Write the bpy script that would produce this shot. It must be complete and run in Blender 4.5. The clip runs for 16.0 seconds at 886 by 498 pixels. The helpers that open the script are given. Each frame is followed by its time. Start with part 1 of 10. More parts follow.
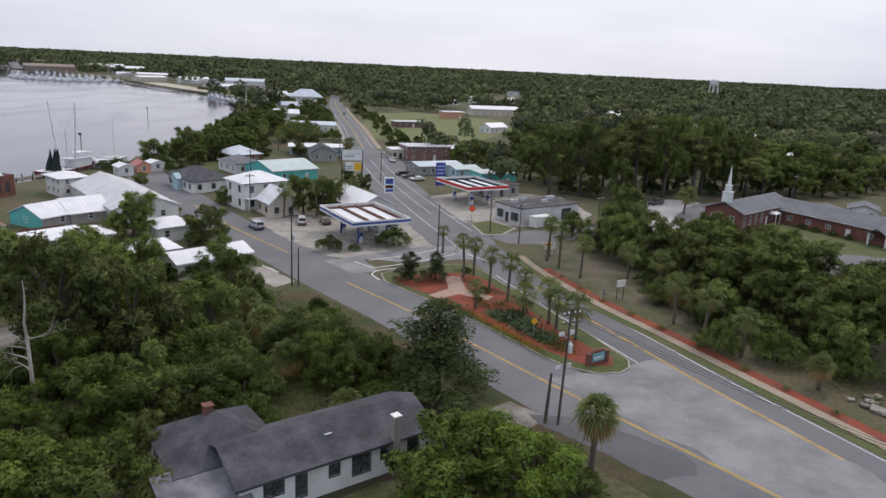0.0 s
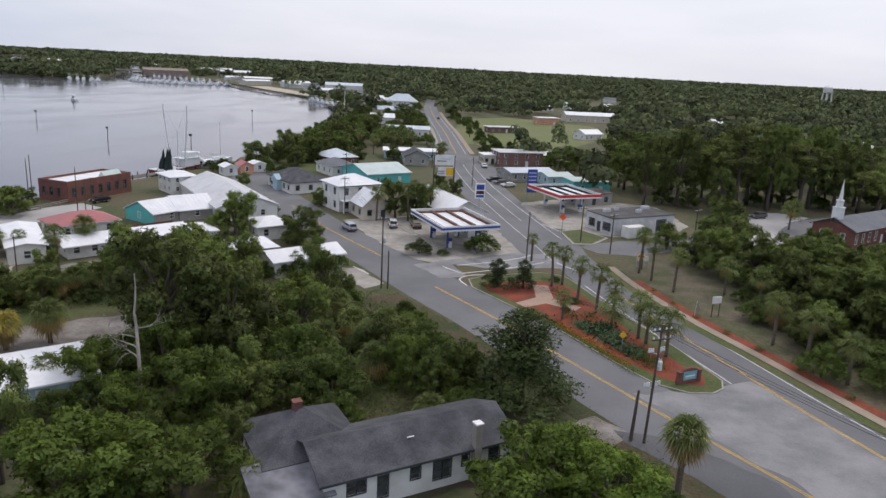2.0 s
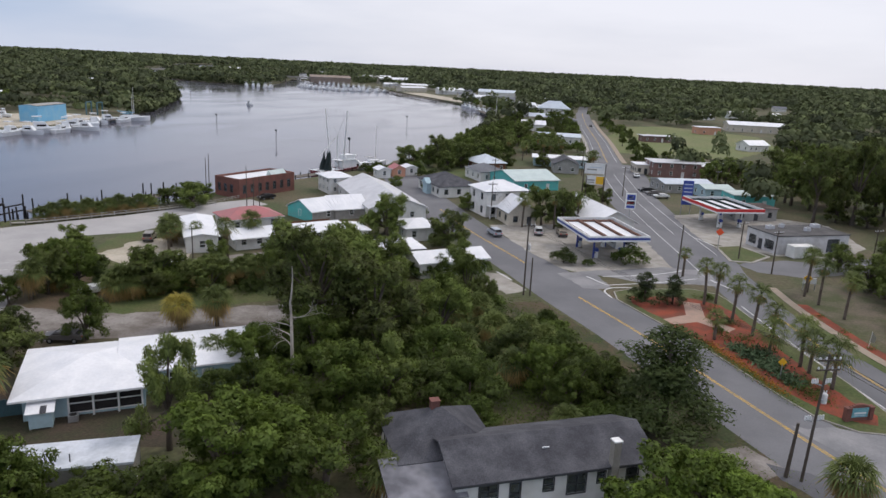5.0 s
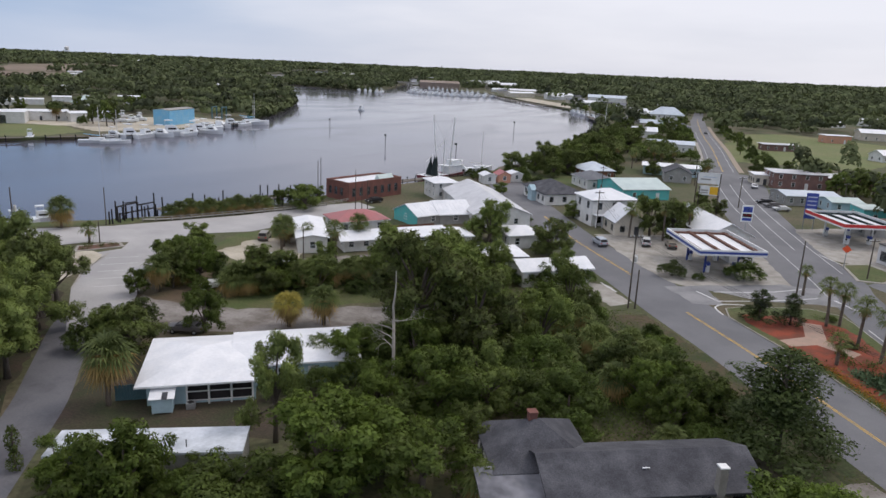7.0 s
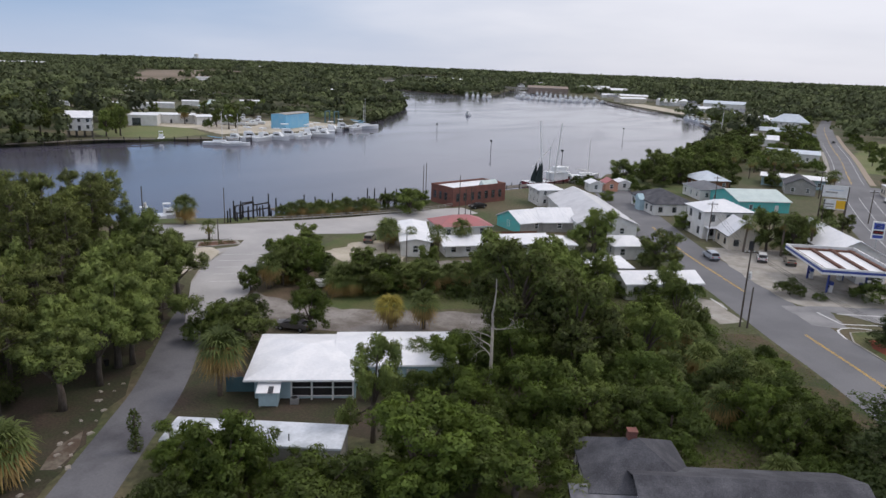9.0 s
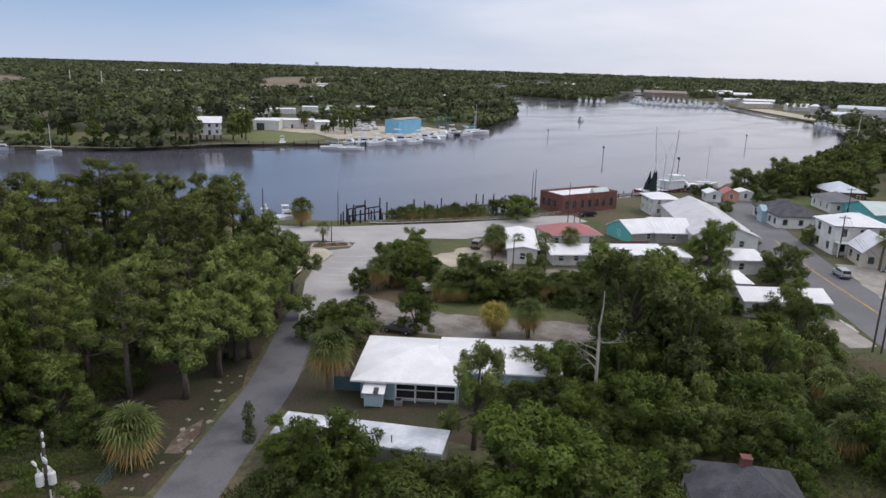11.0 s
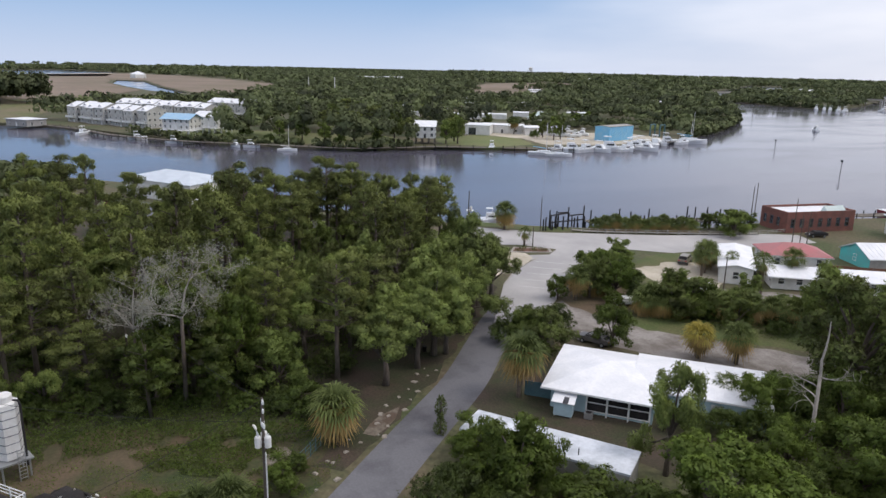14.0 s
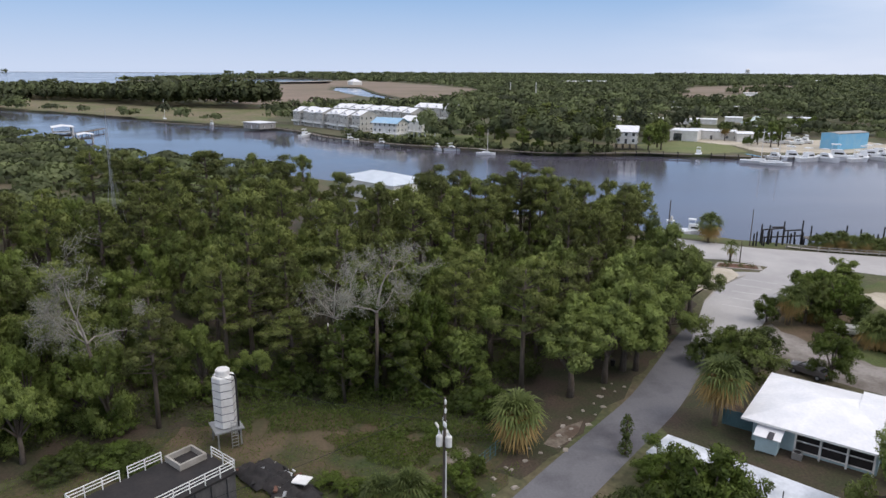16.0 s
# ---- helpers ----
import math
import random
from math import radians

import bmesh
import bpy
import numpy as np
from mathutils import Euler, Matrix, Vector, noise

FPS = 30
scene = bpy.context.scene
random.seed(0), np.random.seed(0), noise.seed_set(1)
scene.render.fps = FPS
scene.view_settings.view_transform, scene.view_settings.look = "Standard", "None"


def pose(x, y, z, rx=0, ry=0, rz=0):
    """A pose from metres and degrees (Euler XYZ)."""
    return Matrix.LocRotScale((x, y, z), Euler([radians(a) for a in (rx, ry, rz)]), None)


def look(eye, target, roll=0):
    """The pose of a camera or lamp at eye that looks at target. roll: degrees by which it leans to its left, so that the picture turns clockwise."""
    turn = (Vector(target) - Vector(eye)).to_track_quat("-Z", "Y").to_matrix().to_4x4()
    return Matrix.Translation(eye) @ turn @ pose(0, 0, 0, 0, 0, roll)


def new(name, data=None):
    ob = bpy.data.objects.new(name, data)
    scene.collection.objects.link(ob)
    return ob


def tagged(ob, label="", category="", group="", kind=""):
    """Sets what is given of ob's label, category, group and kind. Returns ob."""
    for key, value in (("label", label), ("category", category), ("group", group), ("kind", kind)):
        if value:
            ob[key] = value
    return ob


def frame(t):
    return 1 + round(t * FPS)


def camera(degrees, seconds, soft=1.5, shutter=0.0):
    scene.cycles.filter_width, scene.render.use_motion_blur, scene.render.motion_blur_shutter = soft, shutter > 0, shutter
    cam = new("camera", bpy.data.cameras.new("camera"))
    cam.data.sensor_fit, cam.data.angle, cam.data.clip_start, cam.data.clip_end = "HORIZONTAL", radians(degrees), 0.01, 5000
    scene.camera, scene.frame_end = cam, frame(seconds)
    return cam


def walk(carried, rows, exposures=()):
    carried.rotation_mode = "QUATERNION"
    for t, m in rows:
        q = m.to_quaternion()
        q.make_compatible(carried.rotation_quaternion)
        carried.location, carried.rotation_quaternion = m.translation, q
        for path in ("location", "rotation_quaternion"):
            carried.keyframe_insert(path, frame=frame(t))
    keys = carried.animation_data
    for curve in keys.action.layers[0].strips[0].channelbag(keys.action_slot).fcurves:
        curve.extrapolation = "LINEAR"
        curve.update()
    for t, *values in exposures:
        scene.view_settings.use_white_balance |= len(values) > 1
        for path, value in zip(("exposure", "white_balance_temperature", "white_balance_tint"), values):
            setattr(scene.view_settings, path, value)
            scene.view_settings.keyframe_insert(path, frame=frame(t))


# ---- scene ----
cam = camera(64.58, 16.0)
PATH = [
    (0.0, pose(-0.002, -0.160, 35.229, 75.339, -2.703, -0.004)),
    (0.5, pose(-0.023, -0.206, 35.525, 75.297, -2.718, 1.866)),
    (1.0, pose(-0.007, -0.246, 35.649, 75.329, -2.717, 3.759)),
    (1.5, pose(-0.003, -0.242, 35.654, 75.352, -2.832, 5.658)),
    (2.0, pose(0.038, -0.220, 35.583, 75.349, -2.875, 7.549)),
    (2.5, pose(0.069, -0.222, 35.465, 75.348, -2.908, 9.451)),
    (3.0, pose(0.062, -0.220, 35.339, 75.358, -2.904, 11.366)),
    (3.5, pose(0.048, -0.177, 35.280, 75.338, -2.887, 13.390)),
    (4.0, pose(0.020, -0.115, 35.321, 75.342, -2.856, 15.448)),
    (6.5, pose(0.022, -0.094, 35.681, 75.289, -2.478, 26.122)),
    (7.0, pose(0.026, -0.111, 35.799, 75.322, -2.439, 28.274)),
    (7.5, pose(0.030, -0.057, 35.906, 75.344, -2.457, 30.445)),
    (8.0, pose(0.001, -0.000, 36.000, 75.345, -2.418, 32.595)),
    (8.5, pose(-0.031, 0.029, 36.077, 75.358, -2.454, 34.718)),
    (9.0, pose(-0.014, 0.080, 36.118, 75.357, -2.253, 36.846)),
    (11.5, pose(-0.025, 0.178, 36.537, 75.458, -1.697, 48.026)),
    (12.0, pose(-0.025, 0.160, 36.605, 75.464, -1.630, 50.339)),
    (12.5, pose(0.022, 0.213, 36.592, 75.523, -1.427, 52.811)),
    (13.0, pose(0.056, 0.227, 36.581, 75.507, -1.462, 55.567)),
    (13.5, pose(0.088, 0.300, 36.533, 75.473, -1.433, 58.785)),
    (14.0, pose(-0.003, 0.358, 36.425, 75.466, -1.358, 62.528)),
    (14.5, pose(-0.145, 0.420, 36.376, 75.485, -1.117, 66.527)),
    (15.0, pose(-0.425, 0.522, 36.336, 75.487, -0.837, 70.672)),
    (15.5, pose(-0.709, 0.626, 36.335, 75.525, -0.608, 74.934)),
    (16.0, pose(-0.915, 0.888, 36.327, 75.585, -0.436, 78.448)),
]
walk(cam, PATH, ((0.0, 0.03), (5.0, 0.02), (8.5, -0.03), (12.0, 0.10), (16.0, 0.24)))

# ---- world and light ----
world = bpy.data.worlds.new("overcast_sky")
scene.world = world
world.use_nodes = True
wn, wl = world.node_tree.nodes, world.node_tree.links
wn.clear()
SUN_ELEV, SUN_AZ = radians(52), radians(35)


def wnode(kind, **inputs):
    n = wn.new(kind)
    for k, v in inputs.items():
        n.inputs[int(k[1:])].default_value = v
    return n


sky = wn.new("ShaderNodeTexSky")
sky.sky_type, sky.sun_disc = "NISHITA", False
sky.sun_elevation, sky.sun_rotation = SUN_ELEV, SUN_AZ
sky.dust_density, sky.ozone_density = 0.6, 1.5
bg_sky = wnode("ShaderNodeBackground", i1=0.085)
wl.new(sky.outputs[0], bg_sky.inputs[0])
coord = wn.new("ShaderNodeTexCoord")
stretch = wn.new("ShaderNodeMapping")
stretch.inputs["Scale"].default_value = (1.0, 1.0, 5.0)
wl.new(coord.outputs["Generated"], stretch.inputs[0])
cloud = wnode("ShaderNodeTexNoise")
cloud.inputs["Scale"].default_value, cloud.inputs["Detail"].default_value = 1.6, 5.0
wl.new(stretch.outputs[0], cloud.inputs["Vector"])
xyz = wn.new("ShaderNodeSeparateXYZ")
wl.new(coord.outputs["Generated"], xyz.inputs[0])
# the cloud deck thins out towards the sea
bank = wn.new("ShaderNodeMapRange")
bank.interpolation_type = "SMOOTHSTEP"
bank.inputs["From Min"].default_value, bank.inputs["From Max"].default_value = 0.43, 0.98
bank.inputs["To Min"].default_value, bank.inputs["To Max"].default_value = 0.05, 0.95
lean = wnode("ShaderNodeMath")
lean.operation = "MULTIPLY_ADD"
wl.new(cloud.outputs[0], lean.inputs[0])
lean.inputs[1].default_value = 0.5
wl.new(xyz.outputs["Y"], lean.inputs[2])
lower = wnode("ShaderNodeMath")
lower.operation = "SUBTRACT"
lower.inputs[1].default_value = 0.25
wl.new(lean.outputs[0], lower.inputs[0])
wl.new(lower.outputs[0], bank.inputs["Value"])
shade = wn.new("ShaderNodeValToRGB")
shade.color_ramp.elements[0].position, shade.color_ramp.elements[0].color = 0.35, (0.72, 0.73, 0.82, 1)
shade.color_ramp.elements[1].position, shade.color_ramp.elements[1].color = 0.62, (0.90, 0.895, 0.97, 1)
wl.new(cloud.outputs[0], shade.inputs[0])
veil = wn.new("ShaderNodeMix")
veil.data_type = "RGBA"
haze = wn.new("ShaderNodeMapRange")
haze.inputs["From Max"].default_value = 0.09
wl.new(xyz.outputs["Z"], haze.inputs["Value"])
clear = wn.new("ShaderNodeMix")
clear.data_type = "RGBA"
clear.inputs[6].default_value, clear.inputs[7].default_value = (0.51, 0.60, 0.79, 1), (0.25, 0.41, 0.67, 1)
wl.new(haze.outputs[0], clear.inputs[0])
wl.new(clear.outputs[2], veil.inputs[6])
overhead = wn.new("ShaderNodeMapRange")
overhead.interpolation_type = "SMOOTHSTEP"
overhead.inputs["From Min"].default_value, overhead.inputs["From Max"].default_value = 0.18, 0.5
wl.new(xyz.outputs["Z"], overhead.inputs["Value"])
thick = wnode("ShaderNodeMath")
thick.operation = "MAXIMUM"
wl.new(bank.outputs[0], thick.inputs[0])
wl.new(overhead.outputs[0], thick.inputs[1])
wl.new(thick.outputs[0], veil.inputs[0])
wl.new(shade.outputs[0], veil.inputs[7])
# an overcast sky is brighter overhead than at the horizon
rise = wnode("ShaderNodeMath")
rise.operation = "MULTIPLY_ADD"
wl.new(xyz.outputs["Z"], rise.inputs[0])
rise.inputs[1].default_value, rise.inputs[2].default_value = 0.30, 0.98
bg_cloud = wnode("ShaderNodeBackground")
wl.new(veil.outputs[2], bg_cloud.inputs[0])
wl.new(rise.outputs[0], bg_cloud.inputs[1])
both = wn.new("ShaderNodeMixShader")
both.inputs[0].default_value = 0.94
wl.new(bg_sky.outputs[0], both.inputs[1])
wl.new(bg_cloud.outputs[0], both.inputs[2])
wout = wn.new("ShaderNodeOutputWorld")
wl.new(both.outputs[0], wout.inputs[0])

sun = new("sun", bpy.data.lights.new("sun", "SUN"))
sun.data.energy, sun.data.angle, sun.data.color = 1.05, radians(14), (1.0, 0.92, 0.82)
sun_way = Vector((math.sin(SUN_AZ) * math.cos(SUN_ELEV), math.cos(SUN_AZ) * math.cos(SUN_ELEV), math.sin(SUN_ELEV)))
sun.matrix_world = look(sun_way * 300, (0, 0, 0))

# ---- materials ----
def surface(name, base, second=None, rough=0.8, coarse=0.25, fine=6.0, bump=0.15, metal=0.0, spread=0.18, mixat=0.5, spec=0.4, stretch_z=1.0):
    """Two scales of variation in the object's own metres: broad stains towards a second colour, and a fine grain with relief."""
    m = bpy.data.materials.new(name)
    m.use_nodes = True
    n, l = m.node_tree.nodes, m.node_tree.links
    b = n["Principled BSDF"]
    second = second or tuple(c * (1 - 2 * spread) for c in base)
    tc = n.new("ShaderNodeTexCoord")
    mp = n.new("ShaderNodeMapping")
    mp.inputs["Scale"].default_value = (1, 1, stretch_z)
    l.new(tc.outputs["Object"], mp.inputs[0])
    big, small = n.new("ShaderNodeTexNoise"), n.new("ShaderNodeTexNoise")
    big.inputs["Scale"].default_value, big.inputs["Detail"].default_value, big.inputs["Roughness"].default_value = coarse, 6, 0.62
    small.inputs["Scale"].default_value, small.inputs["Detail"].default_value = fine, 3
    for k in (big, small):
        l.new(mp.outputs[0], k.inputs["Vector"])
    ramp = n.new("ShaderNodeMapRange")
    ramp.inputs["From Min"].default_value, ramp.inputs["From Max"].default_value = mixat - 0.12, mixat + 0.12
    l.new(big.outputs[0], ramp.inputs["Value"])
    mix = n.new("ShaderNodeMix")
    mix.data_type = "RGBA"
    mix.inputs[6].default_value, mix.inputs[7].default_value = (*base, 1), (*second, 1)
    l.new(ramp.outputs[0], mix.inputs[0])
    grain = n.new("ShaderNodeMapRange")
    grain.inputs["From Min"].default_value, grain.inputs["From Max"].default_value = 0.25, 0.75
    grain.inputs["To Min"].default_value, grain.inputs["To Max"].default_value = 1 - spread, 1 + spread
    l.new(small.outputs[0], grain.inputs["Value"])
    mul = n.new("ShaderNodeVectorMath")
    mul.operation = "SCALE"
    l.new(mix.outputs[2], mul.inputs[0])
    l.new(grain.outputs[0], mul.inputs["Scale"])
    l.new(mul.outputs[0], b.inputs["Base Color"])
    b.inputs["Roughness"].default_value, b.inputs["Metallic"].default_value = rough, metal
    b.inputs["Specular IOR Level"].default_value = spec
    if bump:
        bp = n.new("ShaderNodeBump")
        bp.inputs["Strength"].default_value, bp.inputs["Distance"].default_value = bump, 0.05
        l.new(small.outputs[0], bp.inputs["Height"])
        l.new(bp.outputs[0], b.inputs["Normal"])
    return m


def foliage(name, a, b, glow=0.24, gloss=0.5, patch_scale=0.5, leaf=0.5, patchy=0.9, cut=6.0, attribute=""):
    """Leaves: each leaf and each tree has its own shade between a and b; some light passes through."""
    m = bpy.data.materials.new(name)
    m.use_nodes = True
    n, l = m.node_tree.nodes, m.node_tree.links
    n.remove(n["Principled BSDF"])
    geo, inf = n.new("ShaderNodeNewGeometry"), n.new("ShaderNodeObjectInfo")
    tc, patch = n.new("ShaderNodeTexCoord"), n.new("ShaderNodeTexNoise")
    patch.inputs["Scale"].default_value, patch.inputs["Detail"].default_value = patch_scale, 2
    l.new(tc.outputs["Object"], patch.inputs["Vector"])
    s1, s2 = n.new("ShaderNodeMath"), n.new("ShaderNodeMath")
    s1.operation = s2.operation = "MULTIPLY_ADD"
    l.new(geo.outputs["Random Per Island"], s1.inputs[0])
    s1.inputs[1].default_value = leaf
    if attribute:
        own = n.new("ShaderNodeAttribute")
        own.attribute_name = attribute
        l.new(own.outputs["Fac"], s2.inputs[0])
    else:
        l.new(inf.outputs["Random"], s2.inputs[0])
    s2.inputs[1].default_value = 0.85 if attribute else 0.55
    l.new(s2.outputs[0], s1.inputs[2])
    pm = n.new("ShaderNodeMath")
    pm.operation = "MULTIPLY_ADD"
    l.new(patch.outputs[0], pm.inputs[0])
    pm.inputs[1].default_value, pm.inputs[2].default_value = patchy, 0.02 - 0.5 * patchy
    l.new(pm.outputs[0], s2.inputs[2])
    mix = n.new("ShaderNodeMix")
    mix.data_type = "RGBA"
    mix.inputs[6].default_value, mix.inputs[7].default_value = (*a, 1), (*b, 1)
    l.new(s1.outputs[0], mix.inputs[0])
    d, t, g = n.new("ShaderNodeBsdfDiffuse"), n.new("ShaderNodeBsdfTranslucent"), n.new("ShaderNodeBsdfGlossy")
    g.inputs["Roughness"].default_value = 0.5
    l.new(mix.outputs[2], d.inputs[0])
    l.new(mix.outputs[2], t.inputs[0])
    m1, m2 = n.new("ShaderNodeMixShader"), n.new("ShaderNodeMixShader")
    m1.inputs[0].default_value, m2.inputs[0].default_value = glow, 0.03 * gloss
    l.new(d.outputs[0], m1.inputs[1])
    l.new(t.outputs[0], m1.inputs[2])
    l.new(m1.outputs[0], m2.inputs[1])
    l.new(g.outputs[0], m2.inputs[2])
    if cut:
        # each spray is a cluster of small leaves with gaps between them
        cells, gap, clear, m3 = n.new("ShaderNodeTexVoronoi"), n.new("ShaderNodeMath"), n.new("ShaderNodeBsdfTransparent"), n.new("ShaderNodeMixShader")
        cells.inputs["Scale"].default_value = cut
        l.new(tc.outputs["Object"], cells.inputs["Vector"])
        gap.operation = "GREATER_THAN"
        l.new(cells.outputs["Distance"], gap.inputs[0])
        gap.inputs[1].default_value = 0.52
        l.new(gap.outputs[0], m3.inputs[0])
        l.new(m2.outputs[0], m3.inputs[1])
        l.new(clear.outputs[0], m3.inputs[2])
        m2 = m3
    l.new(m2.outputs[0], n["Material Output"].inputs[0])
    return m


def water_material():
    m = bpy.data.materials.new("river_water")
    m.use_nodes = True
    n, l = m.node_tree.nodes, m.node_tree.links
    b = n["Principled BSDF"]
    b.inputs["Base Color"].default_value = (0.085, 0.081, 0.106, 1)
    b.inputs["IOR"].default_value = 1.33
    b.inputs["Specular Tint"].default_value = (0.97, 0.93, 1.0, 1)
    tc = n.new("ShaderNodeTexCoord")
    mp = n.new("ShaderNodeMapping")
    mp.inputs["Rotation"].default_value, mp.inputs["Scale"].default_value = (0, 0, 0.9), (1.0, 0.45, 1)
    l.new(tc.outputs["Object"], mp.inputs[0])
    ripple, swirl = n.new("ShaderNodeTexNoise"), n.new("ShaderNodeTexNoise")
    ripple.inputs["Scale"].default_value, ripple.inputs["Detail"].default_value = 0.9, 3
    swirl.inputs["Scale"].default_value, swirl.inputs["Detail"].default_value, swirl.inputs["Distortion"].default_value = 0.018, 3, 1.5
    l.new(mp.outputs[0], ripple.inputs["Vector"])
    l.new(mp.outputs[0], swirl.inputs["Vector"])
    rr = n.new("ShaderNodeMapRange")
    rr.inputs["From Min"].default_value, rr.inputs["From Max"].default_value = 0.35, 0.65
    rr.inputs["To Min"].default_value, rr.inputs["To Max"].default_value = 0.06, 0.16
    l.new(swirl.outputs[0], rr.inputs["Value"])
    l.new(rr.outputs[0], b.inputs["Roughness"])
    st = n.new("ShaderNodeMapRange")
    st.inputs["From Min"].default_value, st.inputs["From Max"].default_value = 0.35, 0.65
    st.inputs["To Min"].default_value, st.inputs["To Max"].default_value = 0.06, 0.26
    l.new(swirl.outputs[0], st.inputs["Value"])
    bp = n.new("ShaderNodeBump")
    bp.inputs["Distance"].default_value = 0.06
    l.new(st.outputs[0], bp.inputs["Strength"])
    l.new(ripple.outputs[0], bp.inputs["Height"])
    l.new(bp.outputs[0], b.inputs["Normal"])
    return m


def glass_material():
    m = bpy.data.materials.new("window_glass")
    m.use_nodes = True
    b = m.node_tree.nodes["Principled BSDF"]
    b.inputs["Base Color"].default_value = (0.35, 0.4, 0.42, 1)
    b.inputs["Roughness"].default_value, b.inputs["Transmission Weight"].default_value = 0.05, 0.85
    return m


M = {}
M["water"], M["glass"] = water_material(), glass_material()
M["ground"] = surface("scrub_ground", (0.060, 0.075, 0.028), (0.11, 0.09, 0.055), 0.95, 0.06, 1.6, 0.5, spread=0.35)
M["lawn"] = surface("lawn_grass", (0.070, 0.092, 0.028), (0.115, 0.105, 0.048), 0.95, 0.12, 3.0, 0.5, spread=0.3, mixat=0.56)
M["rough"] = surface("rough_weedy_ground", (0.036, 0.050, 0.015), (0.082, 0.060, 0.034), 0.95, 0.22, 3.0, 0.5, spread=0.35)
M["park"] = surface("bare_shaded_park_ground", (0.135, 0.108, 0.080), (0.064, 0.074, 0.030), 0.95, 0.18, 3.0, 0.5, spread=0.3)
M["field"] = surface("mown_field", (0.12, 0.15, 0.05), (0.16, 0.16, 0.07), 0.95, 0.03, 0.8, 0.3, spread=0.2)
M["dirt"] = surface("sandy_dirt", (0.118, 0.083, 0.054), (0.058, 0.056, 0.026), 0.95, 0.15, 3.0, 0.4, spread=0.2)
M["litter"] = surface("leaf_litter", (0.062, 0.044, 0.032), (0.036, 0.042, 0.018), 0.95, 0.2, 4.0, 0.5, spread=0.35)
M["sand"] = surface("pale_sand", (0.50, 0.45, 0.37), (0.36, 0.32, 0.25), 0.95, 0.12, 2.0, 0.3, spread=0.12)
M["shell"] = surface("crushed_shell", (0.088, 0.062, 0.045), (0.21, 0.185, 0.15), 0.95, 0.3, 3.0, 0.3, spread=0.2)
M["marsh"] = surface("marsh_grass", (0.105, 0.118, 0.042), (0.165, 0.128, 0.078), 0.95, 0.03, 0.3, 0.3, spread=0.3)
M["marsh_tan"] = surface("dry_marsh_grass", (0.215, 0.160, 0.125), (0.16, 0.13, 0.085), 0.95, 0.006, 0.1, 0.3, spread=0.15)
M["asphalt"] = surface("worn_asphalt", (0.165, 0.165, 0.175), (0.13, 0.13, 0.14), 0.85, 0.09, 5.0, 0.1, spread=0.09)
M["asphalt_new"] = surface("darker_asphalt", (0.12, 0.12, 0.13), (0.155, 0.155, 0.165), 0.85, 0.07, 5.0, 0.1, spread=0.10)
M["asphalt_dark"] = surface("fresh_dark_asphalt", (0.092, 0.092, 0.102), (0.115, 0.115, 0.125), 0.85, 0.15, 5.0, 0.1, spread=0.1)
M["apron"] = surface("bleached_asphalt", (0.265, 0.26, 0.265), (0.165, 0.165, 0.175), 0.85, 0.14, 4.0, 0.1, spread=0.09)
M["lane"] = surface("patched_lane_asphalt", (0.138, 0.136, 0.148), (0.070, 0.068, 0.078), 0.85, 0.14, 4.0, 0.1, spread=0.1, mixat=0.58)
M["lot"] = surface("sun_bleached_asphalt", (0.42, 0.405, 0.40), (0.33, 0.32, 0.32), 0.85, 0.08, 4.0, 0.1, spread=0.09)
M["alley"] = surface("muddy_alley", (0.27, 0.248, 0.23), (0.14, 0.12, 0.105), 0.9, 0.25, 3.0, 0.3, spread=0.15)
M["concrete"] = surface("concrete", (0.36, 0.34, 0.31), (0.26, 0.24, 0.21), 0.85, 0.4, 5.0, 0.1, spread=0.1)
M["walkway"] = surface("tan_sidewalk", (0.33, 0.27, 0.21), (0.27, 0.22, 0.17), 0.85, 0.4, 5.0, 0.1, spread=0.1)
M["paver"] = surface("pink_pavers", (0.40, 0.27, 0.21), (0.33, 0.24, 0.19), 0.85, 0.8, 5.0, 0.1, spread=0.12)
M["mulch_brown"] = surface("red_brown_bark", (0.17, 0.085, 0.060), (0.10, 0.06, 0.045), 0.95, 0.4, 6.0, 0.5, spread=0.3)
M["mulch"] = surface("red_mulch", (0.26, 0.056, 0.028), (0.15, 0.05, 0.03), 0.95, 0.4, 6.0, 0.5, spread=0.3)
M["paint_w"] = surface("white_road_paint", (0.62, 0.62, 0.62), (0.40, 0.40, 0.40), 0.7, 0.8, 5.0, 0.05, mixat=0.6)
M["paint_y"] = surface("yellow_road_paint", (0.60, 0.38, 0.07), (0.36, 0.26, 0.10), 0.7, 0.5, 5.0, 0.05, mixat=0.6)
M["roof_w"] = surface("white_metal_roof", (0.78, 0.78, 0.80), (0.68, 0.69, 0.72), 0.45, 0.35, 3.0, 0.03, spread=0.05)
M["roof_lg"] = surface("dull_pale_metal_roof", (0.58, 0.58, 0.60), (0.48, 0.48, 0.50), 0.5, 0.3, 3.0, 0.04, spread=0.06)
M["wall_pale"] = surface("dirty_pale_grey_stucco", (0.58, 0.58, 0.59), (0.44, 0.43, 0.43), 0.8, 0.5, 4.0, 0.06, spread=0.08)
M["roof_wd"] = surface("dirty_white_roof", (0.62, 0.65, 0.70), (0.40, 0.43, 0.47), 0.6, 0.35, 3.0, 0.05, spread=0.08)
M["tin"] = surface("streaked_grey_tin", (0.21, 0.21, 0.235), (0.09, 0.09, 0.105), 0.6, 0.5, 4.0, 0.05, spread=0.1)
